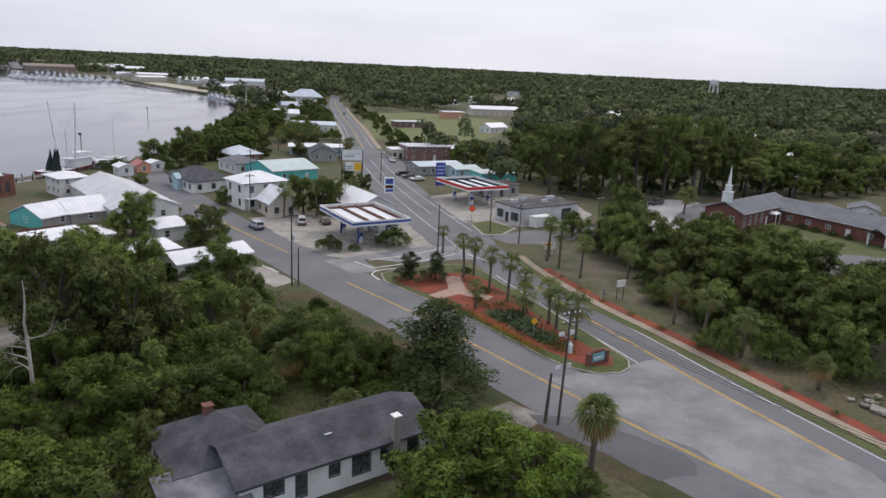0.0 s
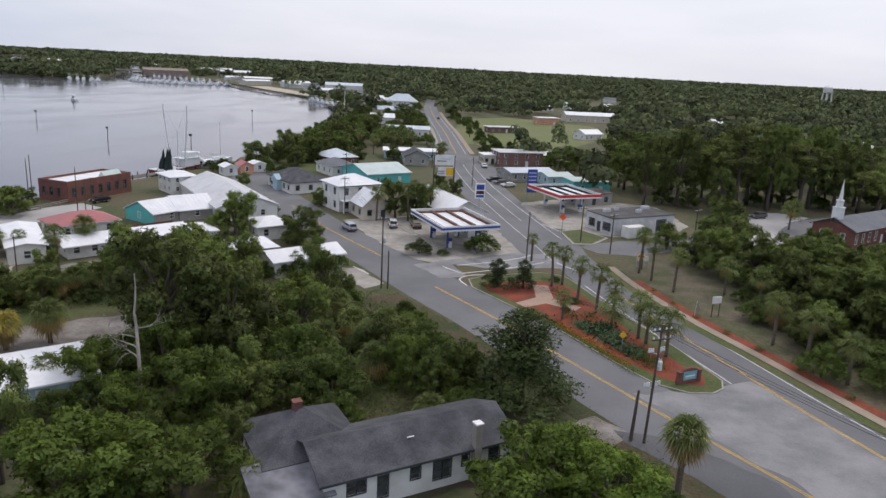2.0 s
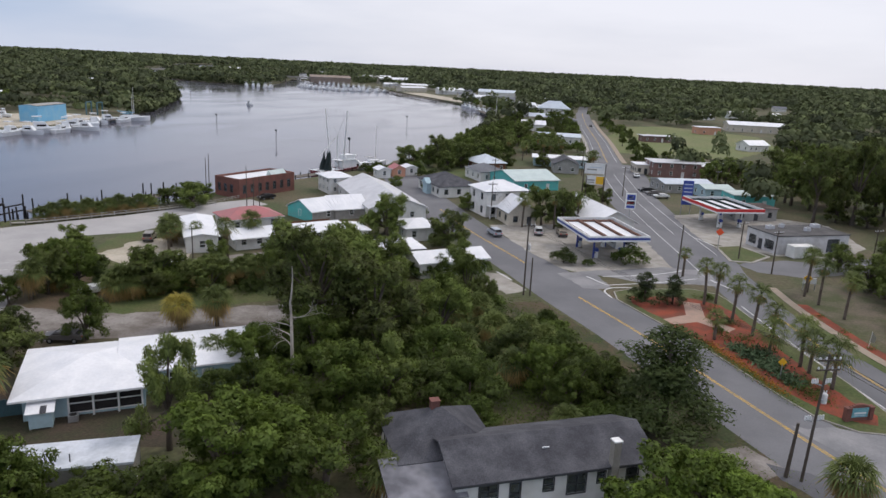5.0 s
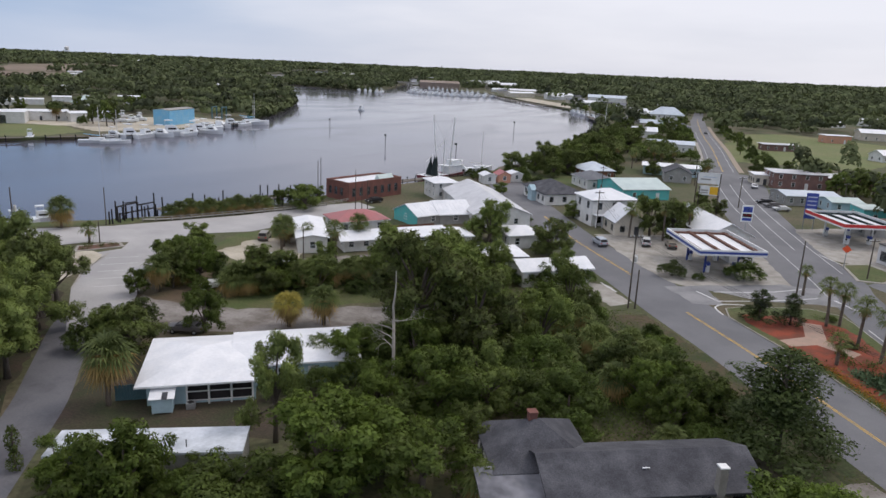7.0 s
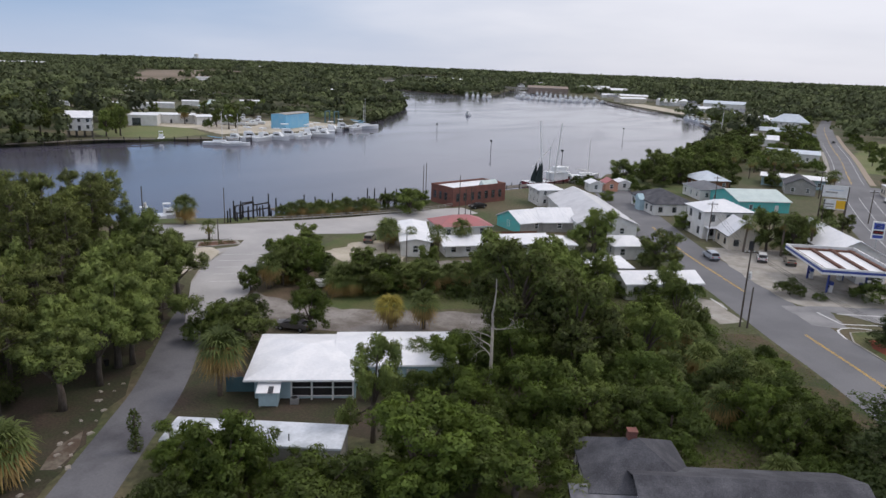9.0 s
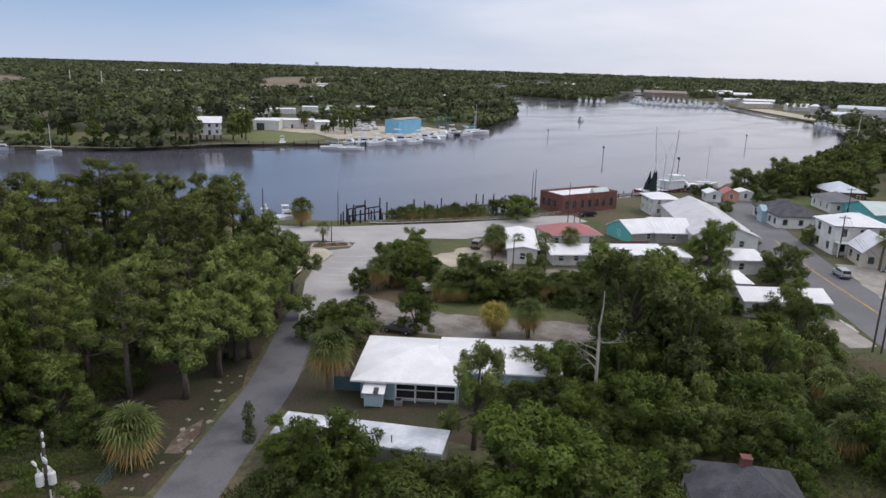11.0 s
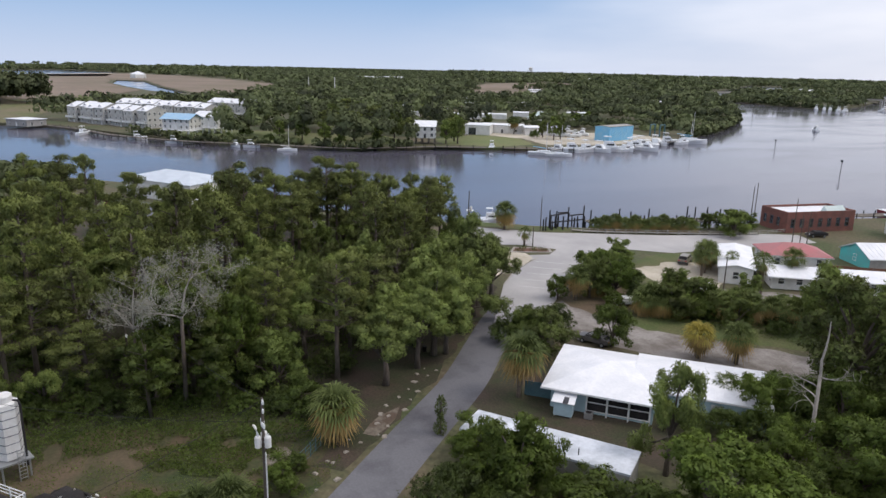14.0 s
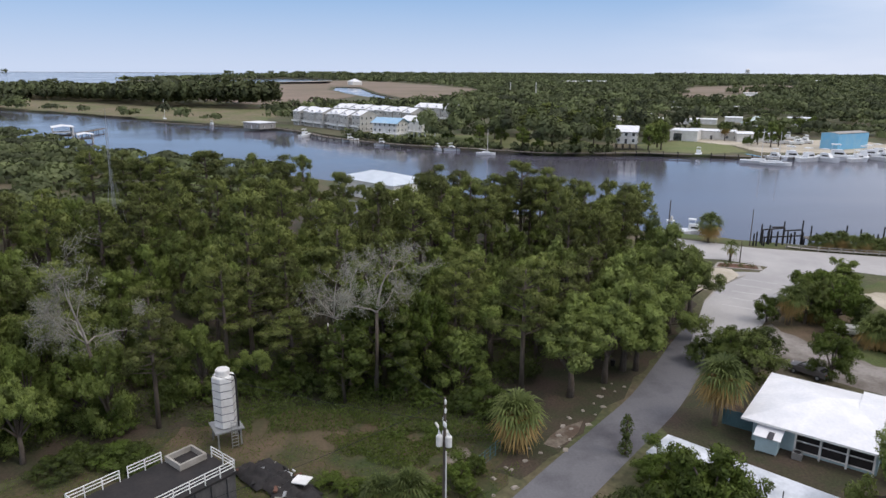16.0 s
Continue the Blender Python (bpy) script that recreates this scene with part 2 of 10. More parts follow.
M["roof_g"] = surface("grey_shingles", (0.047, 0.047, 0.056), (0.098, 0.098, 0.110), 0.9, 0.35, 8.0, 0.3, spread=0.3, mixat=0.52)
M["roof_m"] = surface("slate_grey_shingles", (0.17, 0.175, 0.19), (0.13, 0.135, 0.15), 0.9, 0.3, 7.0, 0.2, spread=0.12)
M["roof_r"] = surface("faded_red_metal_roof", (0.40, 0.135, 0.14), (0.33, 0.14, 0.14), 0.6, 0.4, 3.0, 0.05, spread=0.08)
M["roof_t"] = surface("pale_green_roof", (0.52, 0.60, 0.58), (0.45, 0.53, 0.52), 0.6, 0.3, 3.0, 0.05, spread=0.06)
M["roof_b"] = surface("pale_blue_metal_roof", (0.55, 0.60, 0.66), (0.47, 0.52, 0.58), 0.5, 0.3, 3.0, 0.05, spread=0.06)
M["roof_blue"] = surface("faded_blue_metal_roof", (0.24, 0.42, 0.60), (0.30, 0.46, 0.60), 0.5, 0.3, 3.0, 0.05, spread=0.06)
M["tarmac_roof"] = surface("brown_tar_roof", (0.14, 0.11, 0.10), (0.21, 0.16, 0.145), 0.9, 0.4, 3.0, 0.15, spread=0.18)
M["tarmac_dark"] = surface("dark_grey_felt_roof", (0.062, 0.060, 0.062), (0.105, 0.10, 0.10), 0.9, 0.3, 3.0, 0.15, spread=0.18)
M["wall_w"] = surface("white_painted_siding", (0.72, 0.71, 0.69), (0.60, 0.59, 0.56), 0.75, 0.5, 4.0, 0.05, spread=0.05)
M["wall_c"] = surface("cream_stucco", (0.62, 0.56, 0.47), (0.52, 0.47, 0.39), 0.8, 0.4, 4.0, 0.08, spread=0.06)
M["wall_g"] = surface("grey_weathered_siding", (0.34, 0.33, 0.31), (0.27, 0.26, 0.245), 0.8, 0.5, 3.0, 0.08, spread=0.1)
M["wall_p"] = surface("pale_grey_shingle_siding", (0.47, 0.46, 0.44), (0.38, 0.37, 0.35), 0.8, 0.3, 3.0, 0.08, spread=0.08)
M["wall_br"] = surface("tan_metal_cladding", (0.27, 0.21, 0.17), (0.22, 0.17, 0.14), 0.7, 0.3, 3.0, 0.05, spread=0.08)
M["wall_t"] = surface("turquoise_paint", (0.10, 0.50, 0.48), (0.14, 0.42, 0.41), 0.7, 0.4, 4.0, 0.04, spread=0.06)
M["wall_b"] = surface("sky_blue_metal", (0.17, 0.45, 0.68), (0.24, 0.48, 0.66), 0.5, 0.3, 3.0, 0.05, spread=0.07)
M["wall_s"] = surface("pale_blue_siding", (0.42, 0.56, 0.62), (0.35, 0.47, 0.52), 0.75, 0.5, 3.0, 0.05, spread=0.06)
M["wall_o"] = surface("salmon_paint", (0.60, 0.30, 0.20), (0.52, 0.29, 0.2), 0.75, 0.5, 3.0, 0.05, spread=0.06)
M["brick"] = surface("red_brick", (0.20, 0.082, 0.064), (0.14, 0.064, 0.052), 0.9, 0.6, 9.0, 0.2, spread=0.2)
M["brick_pale"] = surface("mauve_brown_brick", (0.235, 0.135, 0.118), (0.18, 0.11, 0.098), 0.9, 0.6, 9.0, 0.2, spread=0.18)
M["trim_w"] = surface("white_trim_paint", (0.76, 0.76, 0.75), (0.66, 0.66, 0.65), 0.6, 0.6, 5.0, 0.02, spread=0.04)
M["trim_d"] = surface("dark_trim_paint", (0.045, 0.048, 0.055), (0.06, 0.06, 0.065), 0.6, 0.6, 5.0, 0.02, spread=0.1)
M["rust"] = surface("rusty_brown_steel", (0.10, 0.045, 0.03), (0.14, 0.07, 0.05), 0.85, 0.8, 5.0, 0.1, spread=0.2)
M["steel"] = surface("galvanised_steel", (0.42, 0.43, 0.44), (0.34, 0.35, 0.36), 0.45, 0.8, 5.0, 0.03, metal=0.6, spread=0.06)
M["wood"] = surface("weathered_pole_wood", (0.075, 0.06, 0.048), (0.11, 0.09, 0.075), 0.9, 0.5, 6.0, 0.2, spread=0.2, stretch_z=0.2)
M["plank"] = surface("grey_dock_timber", (0.16, 0.14, 0.12), (0.10, 0.085, 0.07), 0.9, 0.5, 5.0, 0.2, spread=0.2)
M["fence_r"] = surface("red_brown_fence_wood", (0.20, 0.085, 0.045), (0.15, 0.07, 0.045), 0.85, 0.6, 5.0, 0.1, spread=0.15)
M["bark"] = surface("grey_brown_bark", (0.075, 0.058, 0.044), (0.12, 0.10, 0.085), 0.95, 1.2, 7.0, 0.5, spread=0.25, stretch_z=0.3)
M["bone"] = surface("bare_bleached_wood", (0.36, 0.33, 0.29), (0.25, 0.225, 0.195), 0.9, 1.2, 7.0, 0.3, spread=0.15, stretch_z=0.3)
M["palmbark"] = surface("palm_trunk_fibre", (0.115, 0.092, 0.072), (0.16, 0.13, 0.105), 0.95, 1.5, 8.0, 0.5, spread=0.25, stretch_z=2.0)
M["black"] = surface("tarred_black", (0.016, 0.015, 0.016), (0.028, 0.024, 0.024), 0.8, 0.6, 4.0, 0.3, spread=0.25)
M["rubber"] = surface("tyre_rubber", (0.02, 0.02, 0.02), None, 0.8, 1.0, 9.0, 0.0)
M["blue"] = surface("royal_blue_panel", (0.035, 0.06, 0.28), (0.05, 0.08, 0.30), 0.5, 0.8, 5.0, 0.0, spread=0.05)
M["red"] = surface("bright_red_panel", (0.58, 0.035, 0.035), (0.50, 0.04, 0.04), 0.5, 0.8, 5.0, 0.0, spread=0.05)
M["orange"] = surface("orange_sign_face", (0.85, 0.10, 0.03), (0.80, 0.12, 0.04), 0.5, 0.8, 5.0, 0.0, spread=0.04)
M["yellow"] = surface("yellow_sign_face", (0.80, 0.45, 0.02), (0.75, 0.44, 0.04), 0.5, 0.8, 5.0, 0.0, spread=0.04)
M["maroon"] = surface("maroon_hull_paint", (0.16, 0.025, 0.03), (0.12, 0.02, 0.025), 0.4, 0.6, 5.0, 0.0)
M["gel"] = surface("white_gelcoat", (0.76, 0.77, 0.78), (0.68, 0.69, 0.70), 0.3, 0.5, 5.0, 0.0, spread=0.04)
M["net"] = surface("dark_green_netting", (0.012, 0.022, 0.024), (0.02, 0.03, 0.03), 0.95, 1.0, 9.0, 0.5, spread=0.3)
M["tank"] = surface("white_tank_enamel", (0.72, 0.71, 0.70), (0.58, 0.56, 0.54), 0.5, 0.6, 4.0, 0.02, spread=0.06)
M["teal"] = surface("sea_teal_sign_face", (0.10, 0.30, 0.36), (0.2, 0.42, 0.46), 0.5, 1.5, 6.0, 0.0)
M["stone"] = surface("pale_rubble", (0.34, 0.30, 0.26), (0.20, 0.18, 0.15), 0.95, 0.8, 4.0, 0.4, spread=0.2)
for key, tint in (("car_silver", (0.42, 0.46, 0.52)), ("car_white", (0.72, 0.72, 0.72)), ("car_grey", (0.13, 0.12, 0.12)), ("car_black", (0.02, 0.02, 0.022)), ("car_tan", (0.25, 0.22, 0.18))):
    M[key] = surface(key + "_paint", tint, None, 0.28, 0.8, 5.0, 0.0, spread=0.03, metal=0.2)
M["wall_s2"] = surface("blue_green_boards", (0.06, 0.13, 0.15), (0.09, 0.16, 0.18), 0.8, 0.5, 5.0, 0.1, spread=0.15)
M["oak"] = foliage("oak_leaves", (0.058, 0.062, 0.024), (0.178, 0.234, 0.054))
M["bright"] = foliage("fresh_green_leaves", (0.041, 0.049, 0.015), (0.124, 0.176, 0.03))
M["fresh"] = foliage("sunlit_fresh_leaves", (0.056, 0.075, 0.016), (0.196, 0.295, 0.042))
# elm and pine colours are lightened to stand in for haze over the woods
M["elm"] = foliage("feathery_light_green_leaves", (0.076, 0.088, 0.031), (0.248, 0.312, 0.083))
M["pine"] = foliage("pine_needles", (0.067, 0.073, 0.027), (0.216, 0.251, 0.07))
M["cedar"] = foliage("cedar_sprays", (0.026, 0.037, 0.014), (0.084, 0.115, 0.034))
M["palm"] = foliage("palm_fronds", (0.055, 0.074, 0.026), (0.17, 0.205, 0.062), 0.2, 0.6, cut=0)
M["palmyellow"] = foliage("yellowing_palm_fronds", (0.16, 0.15, 0.035), (0.34, 0.28, 0.06), 0.2, 0.6, cut=0)
M["palmdry"] = foliage("dry_palm_fronds", (0.17, 0.115, 0.04), (0.33, 0.22, 0.07), 0.2, 1.0, cut=0)
M["shrub"] = foliage("shrub_leaves", (0.036, 0.044, 0.015), (0.108, 0.156, 0.031))
M["lichen"] = foliage("grey_lichen_twigs", (0.16, 0.16, 0.12), (0.30, 0.30, 0.25), 0.1, cut=0)
M["flower"] = foliage("yellow_red_blooms", (0.30, 0.08, 0.02), (0.45, 0.34, 0.03), 0.2, cut=0)
M["agave"] = foliage("grey_green_agave", (0.05, 0.085, 0.042), (0.12, 0.168, 0.085), 0.1, 0.5, cut=0)
# distance haze is put into these colours: a greyer green than nearer leaves
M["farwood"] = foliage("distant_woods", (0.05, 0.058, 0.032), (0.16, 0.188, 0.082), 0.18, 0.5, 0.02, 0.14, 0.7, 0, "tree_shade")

# ---- building tools ----
class Geo:
    """Collects vertices and faces of one mesh."""

    def __init__(self):
        self.v, self.f = [], []

    def add(self, pts, faces, m=None):
        k = len(self.v)
        self.v += [tuple(m @ Vector(p)) if m else tuple(p) for p in pts]
        self.f += [tuple(i + k for i in f) for f in faces]
        return self

    def box(self, x0, x1, y0, y1, z0, z1, m=None):
        p = [(x, y, z) for z in (z0, z1) for y in (y0, y1) for x in (x0, x1)]
        return self.add(p, [(0, 2, 3, 1), (4, 5, 7, 6), (0, 1, 5, 4), (2, 6, 7, 3), (0, 4, 6, 2), (1, 3, 7, 5)], m)

    def bar(self, a, b, w, h=None):
        """A square bar from a to b."""
        a, b = Vector(a), Vector(b)
        q = (b - a).to_track_quat("Z", "Y").to_matrix().to_4x4()
        h = h or w
        return self.box(-w / 2, w / 2, -h / 2, h / 2, 0, (b - a).length, Matrix.Translation(a) @ q)

    def tube(self, pts, radii, n=7, cap=True):
        pts = [Vector(p) for p in pts]
        rings = []
        for i, p in enumerate(pts):
            d = (pts[min(i + 1, len(pts) - 1)] - pts[max(i - 1, 0)]).normalized()
            a = d.orthogonal().normalized() if abs(d.z) < 0.95 else Vector((1, 0, 0)).cross(d).normalized()
            b = d.cross(a)
            rings.append([p + (a * math.cos(2 * math.pi * k / n) + b * math.sin(2 * math.pi * k / n)) * radii[i] for k in range(n)])
        faces = []
        for i in range(len(pts) - 1):
            for k in range(n):
                faces.append((i * n + k, i * n + (k + 1) % n, (i + 1) * n + (k + 1) % n, (i + 1) * n + k))
        if cap:
            faces += [tuple(range(n - 1, -1, -1)), tuple((len(pts) - 1) * n + k for k in range(n))]
        return self.add([q for r in rings for q in r], faces)

    def slab(self, pts, z0, z1):
        """A flat plate with the plan pts (anticlockwise)."""
        n = len(pts)
        tri = mathutils_tess([[Vector((x, y, 0)) for x, y in pts]])
        v = [(x, y, z1) for x, y in pts] + [(x, y, z0) for x, y in pts]
        faces = [t for t in tri] + [(i, i + n, (i + 1) % n + n, (i + 1) % n) for i in range(n)]
        return self.add(v, faces)

    def mesh(self, name, material, smooth=False):
        me = bpy.data.meshes.new(name)
        me.from_pydata(self.v, [], self.f)
        me.materials.append(material)
        bm = bmesh.new()
        bm.from_mesh(me)
        bmesh.ops.recalc_face_normals(bm, faces=bm.faces)
        bm.to_mesh(me)
        bm.free()
        if smooth:
            me.shade_smooth()
        return me


from mathutils.geometry import tessellate_polygon as mathutils_tess
from mathutils.geometry import delaunay_2d_cdt


def part(name, geo, material, parent=None, label="", smooth=False, at=None):
    me = geo.mesh(name, material, smooth) if isinstance(geo, Geo) else geo
    ob = new(name, me)
    if parent:
        ob.parent = parent
    if at is not None:
        ob.matrix_basis = at
    if label:
        tagged(ob, label)
    return ob


def thing(name, label, category, x, y, z=0.0, rz=0.0, group="", kind="", scale=1.0):
    e = new(name)
    e.empty_display_size = 0.3
    e.matrix_basis = pose(x, y, z, 0, 0, rz) @ Matrix.Diagonal((scale, scale, scale, 1))
    return tagged(e, label, category, group, kind)


def leaf_mesh(name, centre, normal, size, aspect, material, rng, bulge=None):
    """Many small pointed leaf sprays: arrays of places, ways that they face, and lengths; bulge rounds their shading into clumps."""
    n = len(centre)
    a = np.cross(normal, rng.normal(size=(n, 3)))
    a /= np.linalg.norm(a, axis=1)[:, None] + 1e-9
    b = np.cross(normal, a)
    b /= np.linalg.norm(b, axis=1)[:, None] + 1e-9
    s = size[:, None]
    droop = normal / (np.linalg.norm(normal, axis=1)[:, None] + 1e-9) * s * 0.18
    v = np.stack([centre + a * s - droop, centre - a * s * 0.6 + b * s * aspect, centre - a * s * 0.6 - b * s * aspect], 1).reshape(-1, 3)
    me = fast_mesh(name, v, np.arange(3 * n).reshape(-1, 3), material)
    if bulge is not None:
        round_normals(me, bulge, 3)
    return me


def round_normals(me, way, corners):
    """Smooth shading normals, one way for each leaf."""
    way = way / (np.linalg.norm(way, axis=1)[:, None] + 1e-9)
    me.shade_smooth()
    me.normals_split_custom_set_from_vertices(np.repeat(way, corners, axis=0).astype(np.float32))


def fast_mesh(name, v, quads, material):
    me = bpy.data.meshes.new(name)
    k = quads.shape[1]
    me.vertices.add(len(v))
    me.vertices.foreach_set("co", v.astype(np.float32).ravel())
    me.loops.add(quads.size)
    me.loops.foreach_set("vertex_index", quads.astype(np.int32).ravel())
    me.polygons.add(len(quads))
    me.polygons.foreach_set("loop_start", np.arange(0, quads.size, k, dtype=np.int32))
    me.update(calc_edges=True)
    me.materials.append(material)
    return me


def ball_points(rng, centres, radii, n, hollow=0.6, flat=1.0, under=0.55):
    """Points in the outer shells of a group of balls, fewer on their undersides; and ways outwards."""
    c, r = np.array(centres, float), np.array(radii, float)
    pick = rng.choice(len(c), size=n, p=r ** 2 / (r ** 2).sum())
    d = rng.normal(size=(n, 3))
    d /= np.linalg.norm(d, axis=1)[:, None]
    low = d[:, 2] < -0.2
    d[low & (rng.random(n) > under), 2] *= -1
    dist = (hollow + (1 - hollow) * rng.random(n) ** 0.6) * (1 + 0.10 * rng.normal(size=n))
    p = c[pick] + d * (r[pick] * dist)[:, None] * np.array([1, 1, flat])
    return p, d


def inside(p, poly):
    x, y = p
    hit = False
    for (x0, y0), (x1, y1) in zip(poly, poly[1:] + poly[:1]):
        if (y0 > y) != (y1 > y) and x < (x1 - x0) * (y - y0) / (y1 - y0) + x0:
            hit = not hit
    return hit


def inside_many(x, y, poly):
    hit = np.zeros(len(x), bool)
    for (x0, y0), (x1, y1) in zip(poly, poly[1:] + poly[:1]):
        if y0 != y1:
            hit ^= ((y0 > y) != (y1 > y)) & (x < (x1 - x0) * (y - y0) / (y1 - y0) + x0)
    return hit


def curve_through(pts, step=3.0):
    """A smooth plan line through pts (Catmull-Rom)."""
    p = [Vector(q) for q in pts]
    p = [p[0] * 2 - p[1]] + p + [p[-1] * 2 - p[-2]]
    out = []
    for a, b, c, d in zip(p, p[1:], p[2:], p[3:]):
        n = max(1, int((c - b).length / step))
        for i in range(n):
            t = i / n
            out.append(0.5 * (2 * b + (c - a) * t + (2 * a - 5 * b + 4 * c - d) * t * t + (3 * b - a - 3 * c + d) * t ** 3))
    return out + [p[-2]]


def offset_line(line, d):
    out = []
    for i, p in enumerate(line):
        t = (line[min(i + 1, len(line) - 1)] - line[max(i - 1, 0)]).normalized()
        out.append(p + Vector((-t.y, t.x)) * d)
    return out


def ragged(pts, amount=0.25, step=1.5, seed=0):
    """The outline pts with an uneven, natural edge."""
    out = []
    for a, b in zip(pts, pts[1:] + pts[:1]):
        a, b = Vector(a), Vector(b)
        n = max(1, int((b - a).length / step))
        side = Vector((-(b - a).y, (b - a).x)).normalized()
        for i in range(n):
            p = a.lerp(b, i / n)
            out.append(tuple(p + side * amount * 2 * noise.noise(Vector((p.x * 0.35, p.y * 0.35, seed)))))
    return out


def ribbon(line, left, right, z):
    a, b = offset_line(line, left), offset_line(line, right)
    g = Geo()
    g.add([(p.x, p.y, z) for q in zip(a, b) for p in q], [(2 * i, 2 * i + 1, 2 * i + 3, 2 * i + 2) for i in range(len(line) - 1)])
    return g


def sheet(name, pts, z, material, label, category, rough_edge=0.0, thick=0.0, seed=0):
    pts = ragged(pts, rough_edge, 1.5, seed) if rough_edge else [tuple(p) for p in pts]
    area = sum(a[0] * b[1] - b[0] * a[1] for a, b in zip(pts, pts[1:] + pts[:1]))
    if area < 0:
        pts = pts[::-1]
    g = Geo()
    if thick:
        g.slab(pts, z - thick, z)
    else:
        g.add([(x, y, z) for x, y in pts], [t for t in mathutils_tess([[Vector((x, y, 0)) for x, y in pts]])])
    return tagged(part(name, g, material), label, category, kind="structure")


# ---- ground, water, roads ----
NEAR_SHORE = [(-620, -320), (-511, -205), (-440, -160), (-395, -135), (-330, -90), (-262, -20), (-222, 28), (-195, 42), (-165, 60), (-146, 80),
              (-133, 98), (-126, 112), (-119, 131), (-117, 150), (-113, 172), (-108, 192), (-103, 223), (-102, 250), (-98, 285), (-104, 340),
              (-113, 409), (-120, 450), (-140, 528), (-170, 590), (-233, 686), (-300, 765), (-421, 924), (-523, 985), (-600, 1075), (-673, 1130)]
UP_RIVER = [(-690, 1300), (-900, 1600), (-1500, 2100), (-1650, 2000), (-1250, 1450)]
FAR_SHORE = [(-1002, 1091), (-775, 855), (-600, 690), (-478, 558), (-400, 475), (-340, 392), (-300, 318), (-288, 290), (-276, 250), (-272, 226),
             (-279, 190), (-297, 150), (-299, 116), (-316, 97), (-340, 61), (-394, 23), (-453, -8), (-470, -35), (-517, -85), (-579, -136),
             (-640, -200), (-690, -265), (-840, -430)]
SEA = [(-960, -510), (-1240, -470), (-1400, -330), (-1552, -208), (-1720, -90), (-1884, -68), (-1990, 20), (-2160, 110), (-2330, 130), (-2560, 60), (-2600, -60), (-2400, -190), (-2080, -330), (-1900, -420),
       (-2000, -455), (-2400, -330), (-2900, -200), (-3300, 60), (-3700, 560), (-4760, 1280), (-4890, -640), (-4700, -1500), (-3400, -3500), (-1500, -4700), (-800, -2000)]
RIVER = NEAR_SHORE + UP_RIVER + FAR_SHORE + SEA
MID_ISLAND = [(-722, 830), (-610, 790), (-520, 782), (-560, 880), (-610, 980), (-760, 1280), (-1000, 1380), (-960, 1130)]
CREEK = [(-1243, 62), (-1440, 78), (-1405, 122), (-1090, 116), (-970, 122), (-890, 128), (-890, 106), (-970, 88), (-1078, 74)]


def soften(poly, amount, step):
    return ragged(poly, amount, step, 7)


def build_ground():
    """One sheet to the horizon with the river, the sea and the creek cut out, and a bank down to the bed."""
    shores = [soften(RIVER, 1.5, 9.0), soften(MID_ISLAND, 2.0, 12.0), soften(CREEK, 2.0, 12.0)]
    rim = [(4950 * math.cos(2 * math.pi * k / 72), 4950 * math.sin(2 * math.pi * k / 72)) for k in range(72)]
    pts, edges = [], []
    for loop in [rim] + shores:
        k = len(pts)
        pts += [Vector(p) for p in loop]
        edges += [(k + i, k + (i + 1) % len(loop)) for i in range(len(loop))]
    v, e, f, *_ = delaunay_2d_cdt(pts, edges, [], 1, 1e-4)
    g = Geo()
    keep = []
    for t in f:
        c = sum((v[i] for i in t), Vector((0, 0))) / len(t)
        wet = (inside(c, shores[0]) and not inside(c, shores[1])) or inside(c, shores[2])
        if not wet:
            keep.append(tuple(t))
    g.add([(p.x, p.y, 0) for p in v], keep)
    for loop in shores:
        n = len(loop)
        cx, cy = sum(p[0] for p in loop) / n, sum(p[1] for p in loop) / n
        g.add([(x, y, 0) for x, y in loop] + [(x, y, -2.5) for x, y in loop], [(i, (i + 1) % n, (i + 1) % n + n, i + n) for i in range(n)])
    tagged(part("ground", g, M["ground"]), "patchy green and brown scrub ground", "ground", kind="structure")
    w = Geo()
    w.add([(4990 * math.cos(2 * math.pi * k / 90), 4990 * math.sin(2 * math.pi * k / 90), -1.2) for k in range(90)], [tuple(range(90))])
    tagged(part("water", w, M["water"]), "calm grey-blue river water with slow swirls", "water", kind="structure")


build_ground()

# the highway: centre line from the near apron to the far end of town
HIGHWAY = curve_through([(66, 10), (52.5, 36), (39.1, 63.7), (32.9, 76.0), (28.0, 87.0), (23.2, 97.6), (17.6, 111.0), (12.6, 124.0), (7.0, 143.0), (-1.0, 168.0),
                         (-10.5, 200.0), (-17.4, 226.2), (-25.1, 261.5), (-35.0, 313.0), (-48.0, 385.0), (-65.4, 471.9), (-83.0, 568.0), (-98.0, 660.0), (-112.0, 760.0)], 4.0)
FRONT = curve_through([(47.0, 33.0), (35.0, 49.0), (25.5, 60.8), (15.6, 73.0), (5.5, 86.0), (-4.1, 98.4), (-14.1, 110.1), (-26.6, 125.8), (-45.1, 147.4), (-62.0, 171.0), (-80.0, 197.0), (-95.0, 222.0)], 3.0)


def road(name, line, left, right, z, material, label):
    return tagged(part(name, ribbon(line, left, right, z), material), label, "road", kind="structure")


def stretch(line, y0, y1):
    return [p for p in line if y0 <= p.y <= y1]


